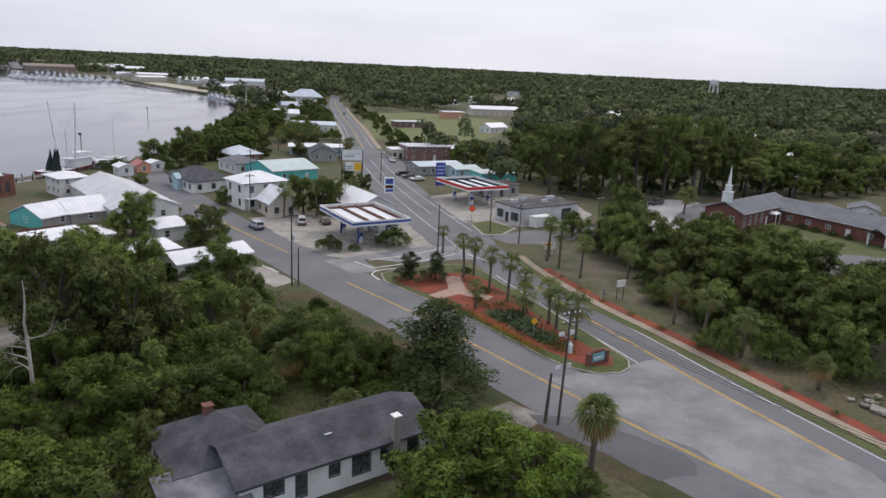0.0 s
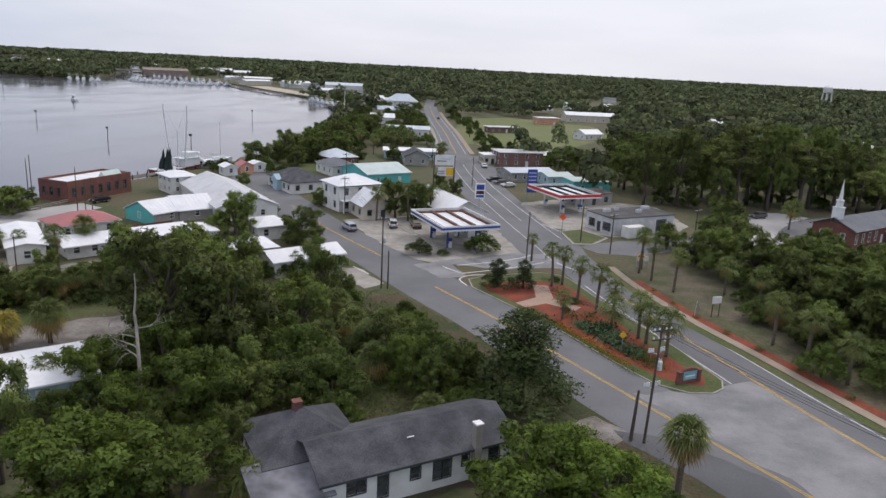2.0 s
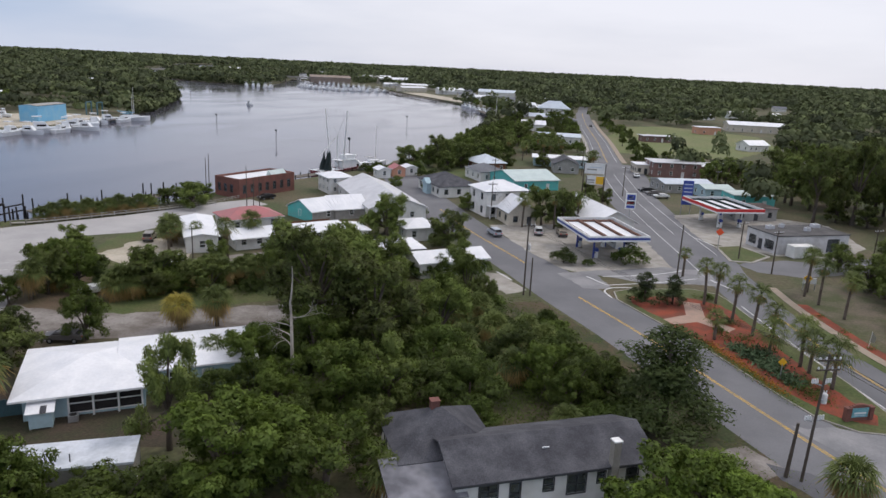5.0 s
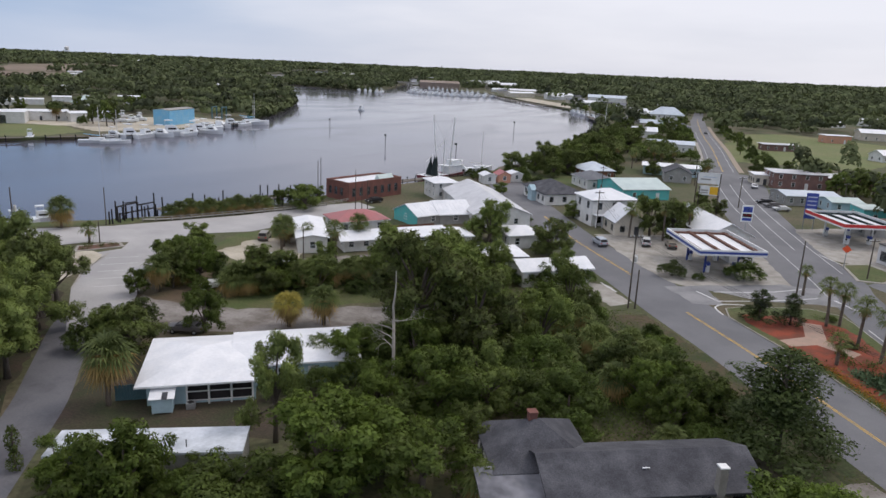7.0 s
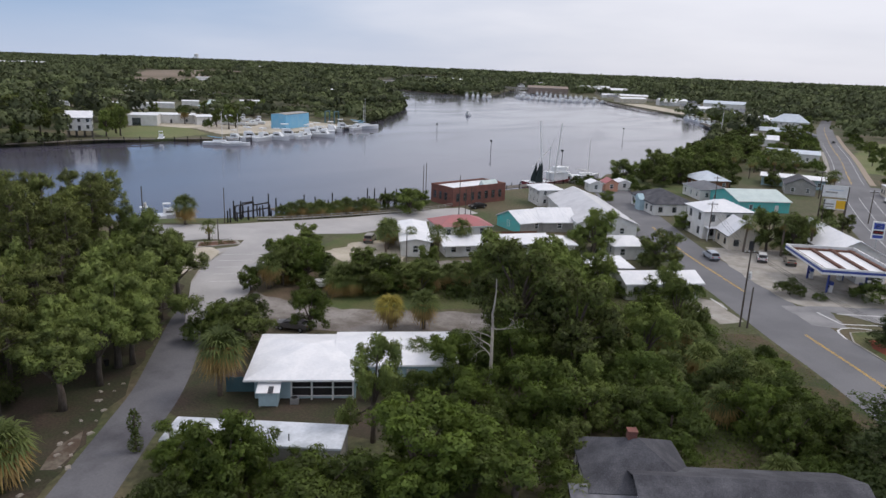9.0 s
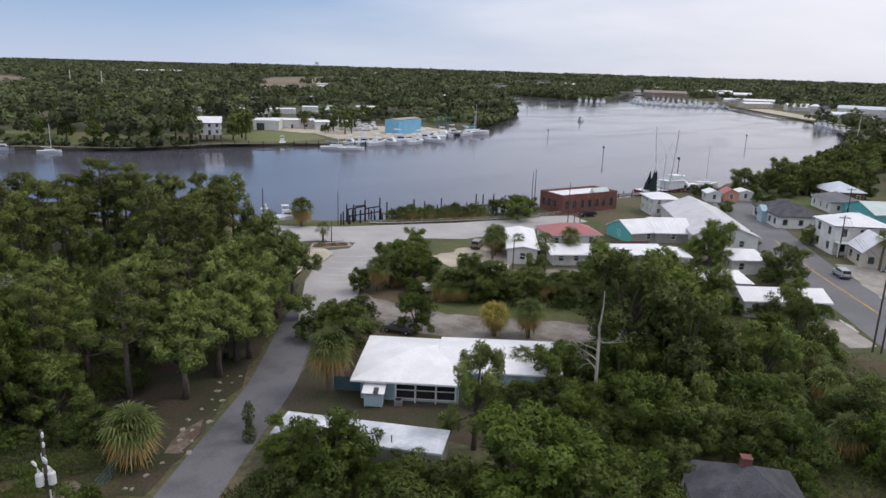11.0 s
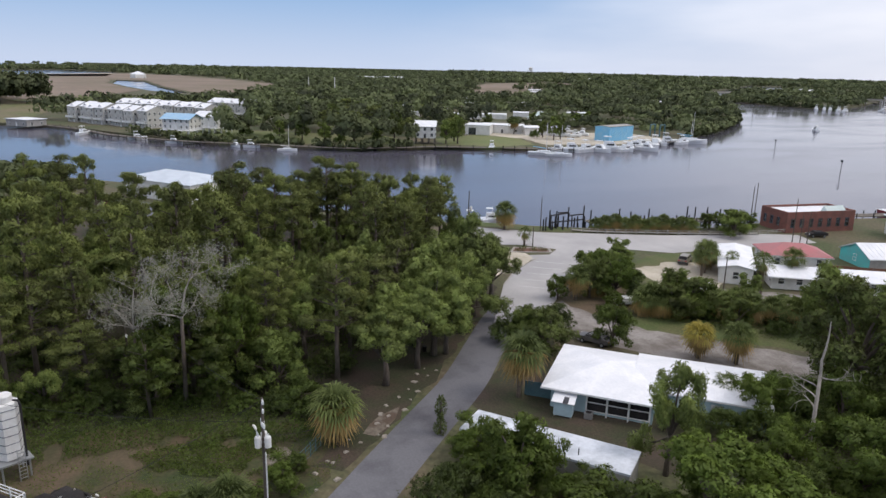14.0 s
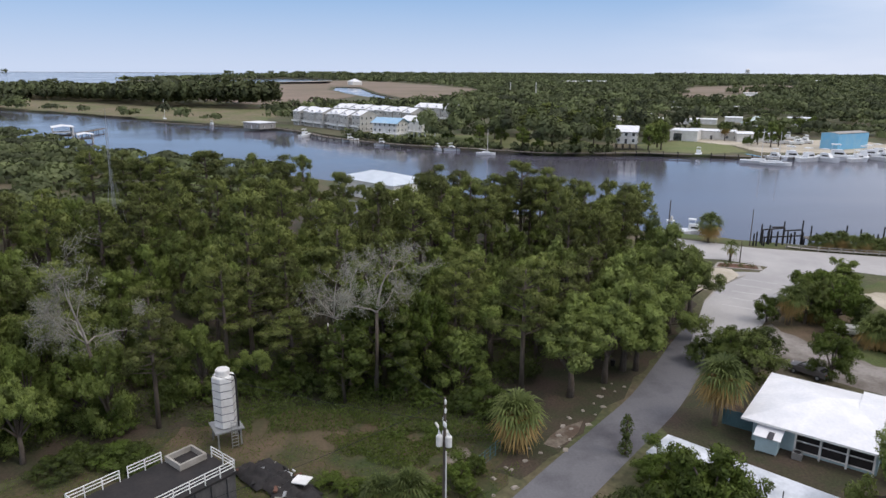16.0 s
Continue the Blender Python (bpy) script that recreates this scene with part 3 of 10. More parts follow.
road("road_highway", HIGHWAY, 4.4, -4.4, 0.02, M["asphalt_new"], "worn grey two-lane asphalt highway")
road("road_highway_far", stretch(HIGHWAY, 286, 640), 5.6, -5.6, 0.024, M["asphalt"], "pale worn asphalt of the highway through town")
tagged(part("pavement_far", ribbon(stretch(HIGHWAY, 294, 560), -5.8, -8.0, 0.06), M["walkway"]), "pale concrete footpath beside the highway", "pavement", kind="structure")
tagged(part("pavement_far", ribbon(stretch(HIGHWAY, 292, 420), 7.6, 5.8, 0.06), M["concrete"]), "pale concrete footpath beside the shops", "pavement", kind="structure")
sheet("road_highway_turning_lanes", [(-4.5, 146), (-12.5, 176), (-20.5, 204), (-27, 238), (-24, 262), (-30, 290), (-22.5, 292), (-13.5, 262), (-7.8, 217), (0.5, 184), (6.0, 164), (12.0, 146), (14, 128), (2, 128)], 0.028, M["asphalt"], "wide grey asphalt with turning lanes", "road")
road("road_front_street", FRONT, 6.4, -5.6, 0.024, M["asphalt"], "weathered light grey asphalt street")
sheet("road_junction", [(24, 80), (29, 83.5), (37, 68), (51, 40), (40, 40), (27, 60), (14, 76.5)], 0.032, M["apron"], "bleached asphalt apron where the roads meet", "road", 0.5)
sheet("road_dark_patch", [(10.7, 67.5), (14.5, 67.4), (20.0, 64.4), (23.7, 61.4), (25.0, 60.3), (25.0, 56.6), (21.1, 55.5), (16.3, 60.8), (12.0, 64.8)], 0.036, M["asphalt_dark"], "dark newer asphalt along the edge of the street", "road", 0.4)
sheet("road_crossover", [(-13, 124.5), (-4, 123.5), (4, 127), (8, 128), (6, 138), (-2, 136), (-12, 128.5), (-20, 122), (-14, 115), (-9.5, 117.5)], 0.036, M["apron"], "pale asphalt turnoff beside the filling station", "road", 0.3)
sheet("road_side_street", [(12, 146), (15, 142), (23, 142), (33, 150), (62, 172), (90, 192), (120, 200), (120, 212), (84, 204), (60, 188), (38, 165), (26, 156), (20, 154), (14, 149)], 0.034, M["asphalt"], "pale grey asphalt side street", "road", 0.3)
sheet("road_cross_street", [(-30, 281), (-13, 276), (40, 292), (40, 300), (-14, 285), (-31, 290)], 0.04, M["asphalt"], "grey asphalt cross street", "road", 0.2)

LANE = curve_through([(-40, 8), (-47, 16), (-54.2, 24.2), (-60.8, 32.0), (-67.0, 39.2), (-74.5, 46.2), (-84, 55.0), (-92, 64)], 2.0)
road("road_lane", LANE, 2.9, -2.6, 0.022, M["lane"], "narrow grey asphalt lane with dark patches")
sheet("road_waterfront_lot", [(-83, 53), (-98.5, 64.5), (-105, 71.6), (-109.5, 78.2), (-114, 77), (-112, 84), (-115, 88), (-121, 83), (-124, 77), (-131, 75), (-141, 74), (-140, 82), (-129, 94.5), (-122, 108), (-116, 119), (-111, 133), (-108, 143),
                              (-104, 150), (-97, 147), (-100.5, 127), (-103, 109), (-110, 101), (-110, 95), (-98, 79), (-87, 67), (-80, 58)], 0.03, M["lot"], "broad bleached grey waterfront parking lot", "road")
sheet("road_back_alley", [(-87, 68), (-78, 69), (-71, 71.8), (-55, 85), (-44, 94), (-40, 88), (-50, 77), (-64, 65.8), (-73, 60), (-81, 58)], 0.035, M["alley"], "wet rutted sandy alley", "road", 0.6)
sheet("ground_station_lot", [(-16, 124.5), (-19.5, 125.5), (-28, 134.5), (-42, 154), (-34, 160), (-24, 166), (-12, 172), (-4, 148), (0, 136), (-4, 131)], 0.03, M["concrete"], "stained concrete forecourt", "pavement", 0.3)
sheet("ground_station_lot_far", [(5.5, 163), (-0.5, 184), (-2, 192), (14, 206), (36, 200), (40, 176), (31, 160), (20, 158)], 0.036, M["concrete"], "pale concrete filling station forecourt", "pavement", 0.3)
sheet("ground_gravel_lot", [(-97, 93), (-98, 104), (-93, 110), (-86, 108), (-80, 96), (-88, 90)], 0.02, M["sand"], "pale sandy parking patch", "ground", 0.8)
sheet("ground_motel_court", [(-82, 96), (-76, 93), (-64, 108), (-60, 116), (-66, 119), (-76, 105)], 0.02, M["alley"], "damp sandy motel court", "ground", 0.6)
sheet("ground_sand_patio", [(-111.5, 65), (-103.2, 65.5), (-106, 73), (-111, 79.5), (-114.5, 80), (-120, 75.5)], 0.05, M["sand"], "pale sand patio", "pavement", 0.3)
sheet("ground_motel_dirt", [(-62, 37), (-67, 43), (-62, 50), (-52, 50), (-42, 58), (-38, 50), (-50, 41), (-56, 36)], 0.015, M["litter"], "dark bare dirt round the long house", "ground", 0.7)
sheet("ground_lot_verge", [(-90, 66), (-84, 66), (-80, 69), (-76, 74), (-86, 84), (-96, 84), (-93, 76)], 0.016, M["dirt"], "sandy verge", "ground", 0.7)
sheet("ground_green", [(-104, 105), (-99, 120), (-94, 118), (-88, 107), (-80, 94), (-72, 82), (-52, 88), (-46, 98), (-60, 112), (-76, 93), (-92, 88), (-98, 90)], 0.012, M["lawn"], "rough green lawn behind the motel", "lawn", 0.8)
sheet("ground_seaside_grass", [(-141, 82), (-131, 95), (-128, 99), (-126.5, 106), (-130, 104), (-138, 94), (-147, 83)], 0.012, M["lawn"], "strip of grass along the water", "lawn", 0.5)
sheet("ground_woods_floor", [(-55.5, 20), (-66, 32), (-80, 46), (-96, 62), (-118, 66), (-150, 70), (-190, 30), (-200, -40), (-120, -80), (-62, -40), (-66, -14)], 0.008, M["litter"], "brown leaf litter under the woods", "ground", 1.0)
sheet("ground_lane_verge", [(-55, 19.5), (-61, 27), (-70, 37), (-80, 46.5), (-84, 51.5), (-85, 50), (-74, 37.5), (-62, 24), (-57, 17)], 0.018, M["litter"], "leaf-strewn verge beside the lane", "ground", 0.5)
sheet("ground_shell_patch", [(-60.7, 23.6), (-63.5, 26.7), (-64.5, 29.5), (-62.0, 28.0), (-59.7, 24.6)], 0.024, M["shell"], "patch of pale broken shell beside the lane", "ground", 0.3)
sheet("ground_alley_grass", [(-75.5, 66.6), (-71.8, 70.9), (-55.9, 86.3), (-60.1, 92.7), (-70.4, 84.8), (-75.4, 76.9), (-78.7, 70.6)], 0.022, M["lawn"], "dark green grass strip along the alley", "lawn", 0.4)
sheet("ground_house_dirt", [(-63.7, 38.7), (-71.2, 47.5), (-75.0, 53.7), (-73.8, 57.2), (-60.2, 46.3), (-56.4, 41.9), (-59.0, 38.4)], 0.02, M["litter"], "bare brown dirt between the lane and the long house", "ground", 0.4)
sheet("ground_clearing", [(-44, 2), (-50, 14), (-57, 20), (-64, 21), (-70, 10), (-74, -4), (-70, -14), (-60, -30), (-40, -25)], 0.012, M["rough"], "rough grass clearing", "lawn", 1.0)
sheet("ground_clearing_dirt", [(-62, 2), (-70, 6), (-73, -2), (-71, -12), (-66, -13), (-63, -6)], 0.02, M["dirt"], "bare brown dirt in the clearing", "ground", 1.0)
sheet("ground_pole_sand", [(-58.6, 13.4), (-60.4, 13.6), (-62.0, 15.2), (-61.4, 16.6), (-59.4, 16.4)], 0.022, M["shell"], "bare sand round the utility pole", "ground", 0.5)
sheet("ground_field", [(-40, 345), (-26, 335), (18, 345), (45, 420), (40, 500), (-20, 540), (-52, 500)], 0.02, M["field"], "broad mown playing field", "lawn", 1.5)
sheet("ground_church_lot", [(66, 112), (86, 104), (110, 128), (104, 142), (86, 146), (74, 130)], 0.025, M["asphalt"], "grey asphalt church car park", "pavement", 0.5)
sheet("ground_church_lawn", [(66, 150), (84, 146), (104, 142), (118, 132), (128, 150), (88, 178), (70, 172)], 0.02, M["lawn"], "green church lawn", "lawn", 0.7)
sheet("road_church_lane", [(48.7, 159.3), (53.5, 176.4), (58.5, 194), (63.3, 203.5), (70.2, 205.0), (76.9, 200.9), (68.0, 190.0), (62, 178), (57.2, 161)], 0.045, M["lot"], "pale sandy lane beside the church", "road", 0.5)
sheet("ground_park", [(18, 131), (24, 138), (33, 142), (46, 130), (44, 108), (38.5, 94), (31, 107), (24, 119)], 0.012, M["park"], "patchy shaded park lawn", "lawn", 0.6)
sheet("ground_far_lawn", [(-330, 168), (-345, 200), (-322, 215), (-292, 205), (-288, 182), (-306, 160)], 0.02, M["field"], "mown lawn on the far bank", "lawn", 1.0)
sheet("ground_yard", [(-345, 205), (-360, 235), (-330, 300), (-292, 300), (-280, 245), (-290, 210), (-318, 216)], 0.025, M["sand"], "pale shell boatyard", "ground", 1.0)
sheet("ground_far_bank_lawn", [(-330, 90), (-360, 60), (-415, 30), (-420, 50), (-390, 95), (-350, 150), (-315, 145), (-312, 112)], 0.02, M["field"], "green lawns along the far bank", "lawn", 1.5)
sheet("ground_marsh", [(-470, -30), (-520, -82), (-640, -195), (-700, -262), (-860, -425), (-960, -500), (-1240, -460), (-1400, -322), (-1530, -205), (-1200, -255), (-900, -135), (-700, -5), (-640, 0)], 0.1, M["marsh"], "wide tan and olive salt marsh", "marsh", 3.0)
sheet("ground_back_marsh", [(-700, -8), (-960, 80), (-1080, 66), (-1243, 54), (-1448, 70), (-1412, 128), (-1090, 122), (-970, 128), (-890, 134), (-900, 240), (-1300, 330), (-1900, 260), (-2100, 150), (-1960, 40), (-1860, -50), (-1700, -70), (-1540, -190), (-1200, -260), (-900, -140)], 0.35, M["marsh_tan"], "broad dry tan marsh behind the pines", "marsh", 3.0)
sheet("ground_mudflat", [(-1640, -60), (-1870, -62), (-2010, 30), (-2150, 112), (-1730, 76)], 0.35, M["sand"], "pale mudflat at the edge of the sea", "ground", 4.0)
sheet("ground_far_beach", [(-225, 682), (-262, 722), (-300, 768), (-345, 826), (-330, 850), (-280, 790), (-240, 730), (-214, 700)], 0.35, M["sand"], "pale beach at the far end of town", "ground", 2.0)
for pts in ([(-640, 330), (-720, 320), (-760, 380), (-660, 400)], [(-560, 560), (-620, 545), (-640, 600), (-570, 610)], [(60, 330), (100, 320), (112, 352), (70, 360)], [(160, 420), (215, 400), (230, 440), (170, 455)], [(110, 560), (170, 540), (180, 600), (120, 610)]):
    sheet("ground_far_field", pts, 0.35, M["field"], "small green clearing among the far woods", "lawn", 2.0)
sheet("ground_far_tan_field", [(-718, 414), (-900, 505), (-1040, 590), (-1120, 680), (-1010, 730), (-842, 596), (-674, 477)], 0.35, M["marsh_tan"], "tan field among the far woods", "ground", 3.0)
sheet("ground_far_marsh", [(-1100, 620), (-1500, 900), (-1700, 1250), (-1350, 1150), (-1050, 850)], 0.7, M["marsh_tan"], "distant tan marsh", "marsh", 4.0)
sheet("ground_town_bank", [(-100, 226), (-66, 216), (-52, 240), (-70, 262), (-97, 258)], 0.014, M["lawn"], "grassy lots by the river", "lawn", 0.8)
sheet("ground_house_yard", [(-16, 44), (0, 56), (6, 64), (-2, 72), (-8, 66), (-22, 58)], 0.01, M["litter"], "shaded bare yard round the grey-roofed house", "ground", 0.7)
sheet("ground_verge", [(-19.5, 105.5), (-12, 97), (-5, 87.5), (3, 77.5), (-1, 74), (-10, 83), (-19, 92), (-24, 101)], 0.014, M["rough"], "grassy street verge", "lawn", 0.5)
sheet("pavement_corner", [(-29, 117), (-22.5, 109.5), (-25, 106), (-33, 111), (-35, 116)], 0.02, M["concrete"], "sandy concrete driveway", "pavement", 0.4)
sheet("ground_drive_near", [(12.5, 66.5), (9, 70), (5, 66), (8, 60)], 0.02, M["alley"], "sandy drive beside the house", "ground", 0.4)

# planted island between highway and street
ISLAND = [(24.9, 80.2), (25.4, 82.6), (21.9, 91.8), (18.6, 98.6), (15.4, 105.4), (12.0, 112.6), (9.2, 119.6), (7.6, 122.6), (3.3, 123.6), (-0.8, 121.6), (-6.7, 118.2), (-9.1, 115.6), (-8.1, 111.4),
          (-2.2, 104.5), (2.2, 99.6), (7.0, 93.2), (13.7, 83.6), (16.8, 79.6), (20.6, 78.0), (23.4, 78.6)]
sheet("kerb_island", ISLAND, 0.14, M["concrete"], "concrete kerb round the planted island", "kerb", 0, 0.14)


def shrink(poly, d):
    c = Vector((sum(p[0] for p in poly) / len(poly), sum(p[1] for p in poly) / len(poly)))
    out = []
    for i, p in enumerate(poly):
        a, b = Vector(poly[i - 1]), Vector(poly[(i + 1) % len(poly)])
        t = (b - a).normalized()
        out.append(tuple(Vector(p) + Vector((-t.y, t.x)) * d))
    return out


sheet("ground_island_grass", shrink(ISLAND, 0.22), 0.16, M["lawn"], "grass on the planted island", "lawn")
sheet("ground_island_mulch", [(19.5, 80.6), (22.9, 80.4), (23.2, 83.0), (19.4, 89.2), (17.0, 95.0), (14.2, 101.4), (11.2, 109.6), (8.0, 116.4), (4.0, 117.6), (-1.5, 116.6), (-6.6, 113.6), (-5.4, 110.4), (0.2, 103.6), (4.6, 98.6), (9.4, 92.0), (15.6, 83.8)],
      0.175, M["mulch"], "bed of red bark mulch", "mulch", 0.35)
sheet("ground_plaza", [(1.0, 103.2), (4.2, 106.0), (8.6, 103.6), (9.6, 105.6), (5.4, 108.6), (4.6, 115.6), (2.0, 115.4), (2.6, 108.6), (-0.6, 105.0)], 0.2, M["paver"], "pink paver path and square", "pavement")
sheet("kerb_small_island", [(7.7, 159.7), (12.6, 163.6), (18.6, 156.1), (14.7, 148.6), (10.2, 147.6)], 0.14, M["concrete"], "kerb round a small grass island", "kerb", 0, 0.14)
sheet("ground_small_island", [(8.3, 159.2), (12.5, 162.7), (17.8, 156.0), (14.4, 149.3), (10.7, 148.4)], 0.16, M["lawn"], "small grass traffic island", "lawn")
sheet("kerb_lot_island", [(-116.6, 77.4), (-112.8, 85.4), (-116.1, 87.0), (-119.8, 80.4)], 0.14, M["concrete"], "kerb round a planted lot island", "kerb", 0, 0.14)
sheet("ground_lot_island", [(-116.7, 78.2), (-113.5, 85.0), (-115.9, 86.2), (-119.1, 80.4)], 0.16, M["mulch_brown"], "brown mulched parking lot island", "mulch")

# pavement, verge and mulch along the highway
WALK = curve_through([(16.7, 131.7), (20.0, 120.0), (25.9, 105.0), (31.7, 93.6), (38.2, 80.2), (46.5, 63.3), (56, 44)], 3.0)
tagged(part("pavement_highway", ribbon(WALK, 0.75, -0.75, 0.12), M["walkway"]), "tan concrete footpath", "pavement", kind="structure")
tagged(part("ground_highway_verge", ribbon(WALK, -0.75, -2.3, 0.05), M["lawn"]), "grass strip between path and highway", "lawn", kind="structure")
tagged(part("ground_highway_mulch", ribbon(WALK[3:], 2.6, 0.75, 0.06), M["mulch"]), "strip of red mulch along the path", "mulch", kind="structure")
tagged(part("ground_street_verge", ribbon(stretch(FRONT, 54, 100), 9.5, 6.3, 0.016), M["rough"]), "sandy verge of the street", "ground", kind="structure")


def line_paint(name, line, d, w, material, label, z=0.042):
    return tagged(part(name, ribbon(line, d + w / 2, d - w / 2, z), material), label, "road marking", kind="structure")


for d in (0.14, -0.14):
    line_paint("road_line_yellow", stretch(HIGHWAY, 60, 118), d, 0.13, M["paint_y"], "yellow centre line")
    line_paint("road_line_yellow", stretch(HIGHWAY, 292, 640), d, 0.13, M["paint_y"], "yellow centre line")
    line_paint("road_line_yellow", stretch(FRONT, 36, 110.5), d, 0.13, M["paint_y"], "yellow street centre line")
    line_paint("road_line_yellow", stretch(FRONT, 123, 166), d, 0.13, M["paint_y"], "yellow street centre line")
line_paint("road_line_white", stretch(HIGHWAY, 30, 128), -3.75, 0.17, M["paint_w"], "white edge line")
line_paint("road_line_white", stretch(HIGHWAY, 81, 122), 3.55, 0.17, M["paint_w"], "white edge line")
line_paint("road_line_white", stretch(HIGHWAY, 150, 265), -3.6, 0.15, M["paint_w"], "white edge line")
line_paint("road_line_white", stretch(HIGHWAY, 132, 262), 4.2, 0.15, M["paint_w"], "white edge line")
line_paint("road_line_white", stretch(HIGHWAY, 165, 262), 0.2, 0.15, M["paint_w"], "white lane line")
line_paint("road_line_white", stretch(HIGHWAY, 292, 500), 4.0, 0.15, M["paint_w"], "white edge line")
line_paint("road_line_white", stretch(HIGHWAY, 292, 500), -4.0, 0.15, M["paint_w"], "white edge line")
for pts in ([(-14.6, 122.6), (-10.6, 119.0)], [(-10.6, 119.0), (-3, 124.6), (4, 131)], [(-12, 124), (-4, 129.5), (2, 136)], [(-9.0, 112.2), (-10.6, 115.4), (-9.4, 118.0), (-5.8, 119.8)],
            [(6.4, 131.5), (10.4, 126.6)], [(-30.0, 117.6), (-26.2, 113.8)], [(9, 158), (3.6, 166.5)]):
    line_paint("road_line_white", curve_through(pts, 1.0), 0, 0.3, M["paint_w"], "white painted line", 0.05)
for k in range(5):
    a = Vector((-96.5 - 3.1 * k, 66.5 + 2.9 * k))
    line_paint("road_line_white", [a, a + Vector((3.9, 4.3))], 0, 0.13, M["paint_w"], "faded white parking bay line", 0.05)
line_paint("kerb_lot", curve_through([(-98, 64.2), (-105, 71.4), (-109.3, 78), (-111, 80.5)], 1.0), 0, 0.3, M["concrete"], "pale kerb of the parking lot", 0.12)

# ---- trees ----
CROWNS = {}


def crown(kind, variant, detail):
    """Trunk and crown meshes of one tree, about 10 m high, shared by all trees of its kind."""
    key = (kind, variant, detail)
    if key in CROWNS:
        return CROWNS[key]
    rng = np.random.default_rng(1000 + 97 * variant + 7 * sum(map(ord, kind)))
    n, leaf = {"near": (8600, 0.255), "mid": (2500, 0.47), "low": (1100, 0.72)}[detail]
    wood = Geo()
    aspect, flat, hollow = 0.62, 0.85, 0.55
    if kind in ("oak", "bright", "fresh", "elm"):
        cs, rs = [], []
        for k in range(11):
            a = 2.4 * k + rng.normal() * 0.3
            t = (k + 0.5) / 11
            rad = 3.3 * math.sqrt(t) * (0.8 + 0.35 * rng.random())
            limb = Vector((rad * math.cos(a), rad * math.sin(a), 7.4 - 0.45 * rad + 0.9 * rng.normal() - (2.0 * rng.random() if k > 6 else 0)))
            wood.tube([(0, 0.1, 3.0), (limb.x * 0.5, limb.y * 0.5, 3.0 + (limb.z - 3) * 0.65), limb], [0.17, 0.09, 0.03], 5, False)
            for j in range(5):
                off = Vector(rng.normal(size=3))
                off = off.normalized() * (0.55 + 0.75 * rng.random())
                cs.append(tuple(limb + Vector((off.x, off.y, off.z * 0.7))))
                rs.append(0.5 + 0.55 * rng.random())
        for k in range(0 if kind == "elm" else 12):
            a = 0.53 * k + rng.random()
            q = 1.8 + 1.3 * rng.random()
            cs.append((q * math.cos(a), q * math.sin(a), 2.6 + 1.9 * rng.random()))
            rs.append(0.7 + 0.5 * rng.random())
        wood.tube([(0, 0, -0.2), (0.1, 0, 1.6), (0.0, 0.1, 3.2)], [0.42, 0.32, 0.25])
        hollow = 0.35
    elif kind == "pine":
        cs, rs = [], []
        for k in range(30):
            t = k / 29
            z = 4.6 + 4.9 * t ** 0.8 + 0.25 * rng.normal()
            a, rad = 2.4 * k + rng.normal() * 0.5, 2.5 * (1.0 - 0.62 * max(0.0, t - 0.55) / 0.45) * (0.25 + 0.85 * rng.random())
            cs.append((rad * math.cos(a), rad * math.sin(a), z))
            rs.append(0.45 + 0.50 * rng.random())
        wood.tube([(0, 0, -0.2), (0.1, 0.05, 4), (0, 0, 9.6)], [0.26, 0.19, 0.06])
        for c in cs:
            wood.tube([(0, 0, c[2] - 0.5), c], [0.06, 0.02], 4, False)
        aspect, flat, hollow = 0.24, 0.46, 0.25
        leaf *= 0.95
    elif kind == "cedar":
        cs, rs = [], []
        for k in range(64):
            t = k / 63
            a = 2.4 * k + 0.4 * rng.normal()
            rad = (3.0 * (1 - t) ** 0.55 * (0.75 + 0.35 * math.sin(9.0 * t + 0.7)) + 0.15) * (0.35 + 0.75 * rng.random())
            cs.append((rad * math.cos(a), rad * math.sin(a), 0.9 + 8.4 * t ** 0.92 + 0.35 * rng.normal() * (1 - t)))
            rs.append(0.46 + 0.80 * (1 - t) ** 0.5 * (0.45 + 0.7 * rng.random()))
        wood.tube([(0, 0, -0.2), (0, 0, 9)], [0.3, 0.05])
        aspect, flat, hollow = 0.36, 0.62, 0.35
        n, leaf = int(n * 1.5), leaf * 0.8
    elif kind == "thin":
        cs, rs = [], []
        for k in range(24):
            a, z = 2.4 * k, 3.2 + 6.3 * (k + rng.random()) / 24
            rad = 1.9 * (0.25 + 0.8 * rng.random())
            cs.append((rad * math.cos(a), rad * math.sin(a), z))
            rs.append(0.45 + 0.45 * rng.random())
        wood.tube([(0, 0, -0.2), (0.2, 0, 4), (0, 0.1, 9)], [0.17, 0.13, 0.04])
        for c in cs:
            wood.tube([(0.1, 0, c[2] - 1.2), c], [0.05, 0.02], 4, False)
        n = int(n * 0.6)
    else:  # shrub
        cs, rs = [], []
        for k in range(34):
            a, rad = 2.4 * k, 4.0 * math.sqrt((k + 0.5) / 34)
            cs.append((rad * math.cos(a) + 0.3 * rng.normal(), rad * math.sin(a) + 0.3 * rng.normal(), 1.2 + 5.0 * (1 - rad / 4.8) * (0.45 + 0.75 * rng.random())))
            rs.append(0.7 + 0.7 * rng.random())
        wood.tube([(0, 0, -0.2), (0, 0, 3)], [0.2, 0.1])
    if kind == "shrub":
        n = int(n * 0.72)
    p, d = ball_points(rng, cs, rs, n, hollow, flat)
    p[:, 2] = np.maximum(p[:, 2], 0.15)
    way = d * 0.8 + rng.normal(size=(n, 3)) * 0.55 + np.array([0, 0, 0.35])
    size = leaf * (0.6 + 0.8 * rng.random(n))
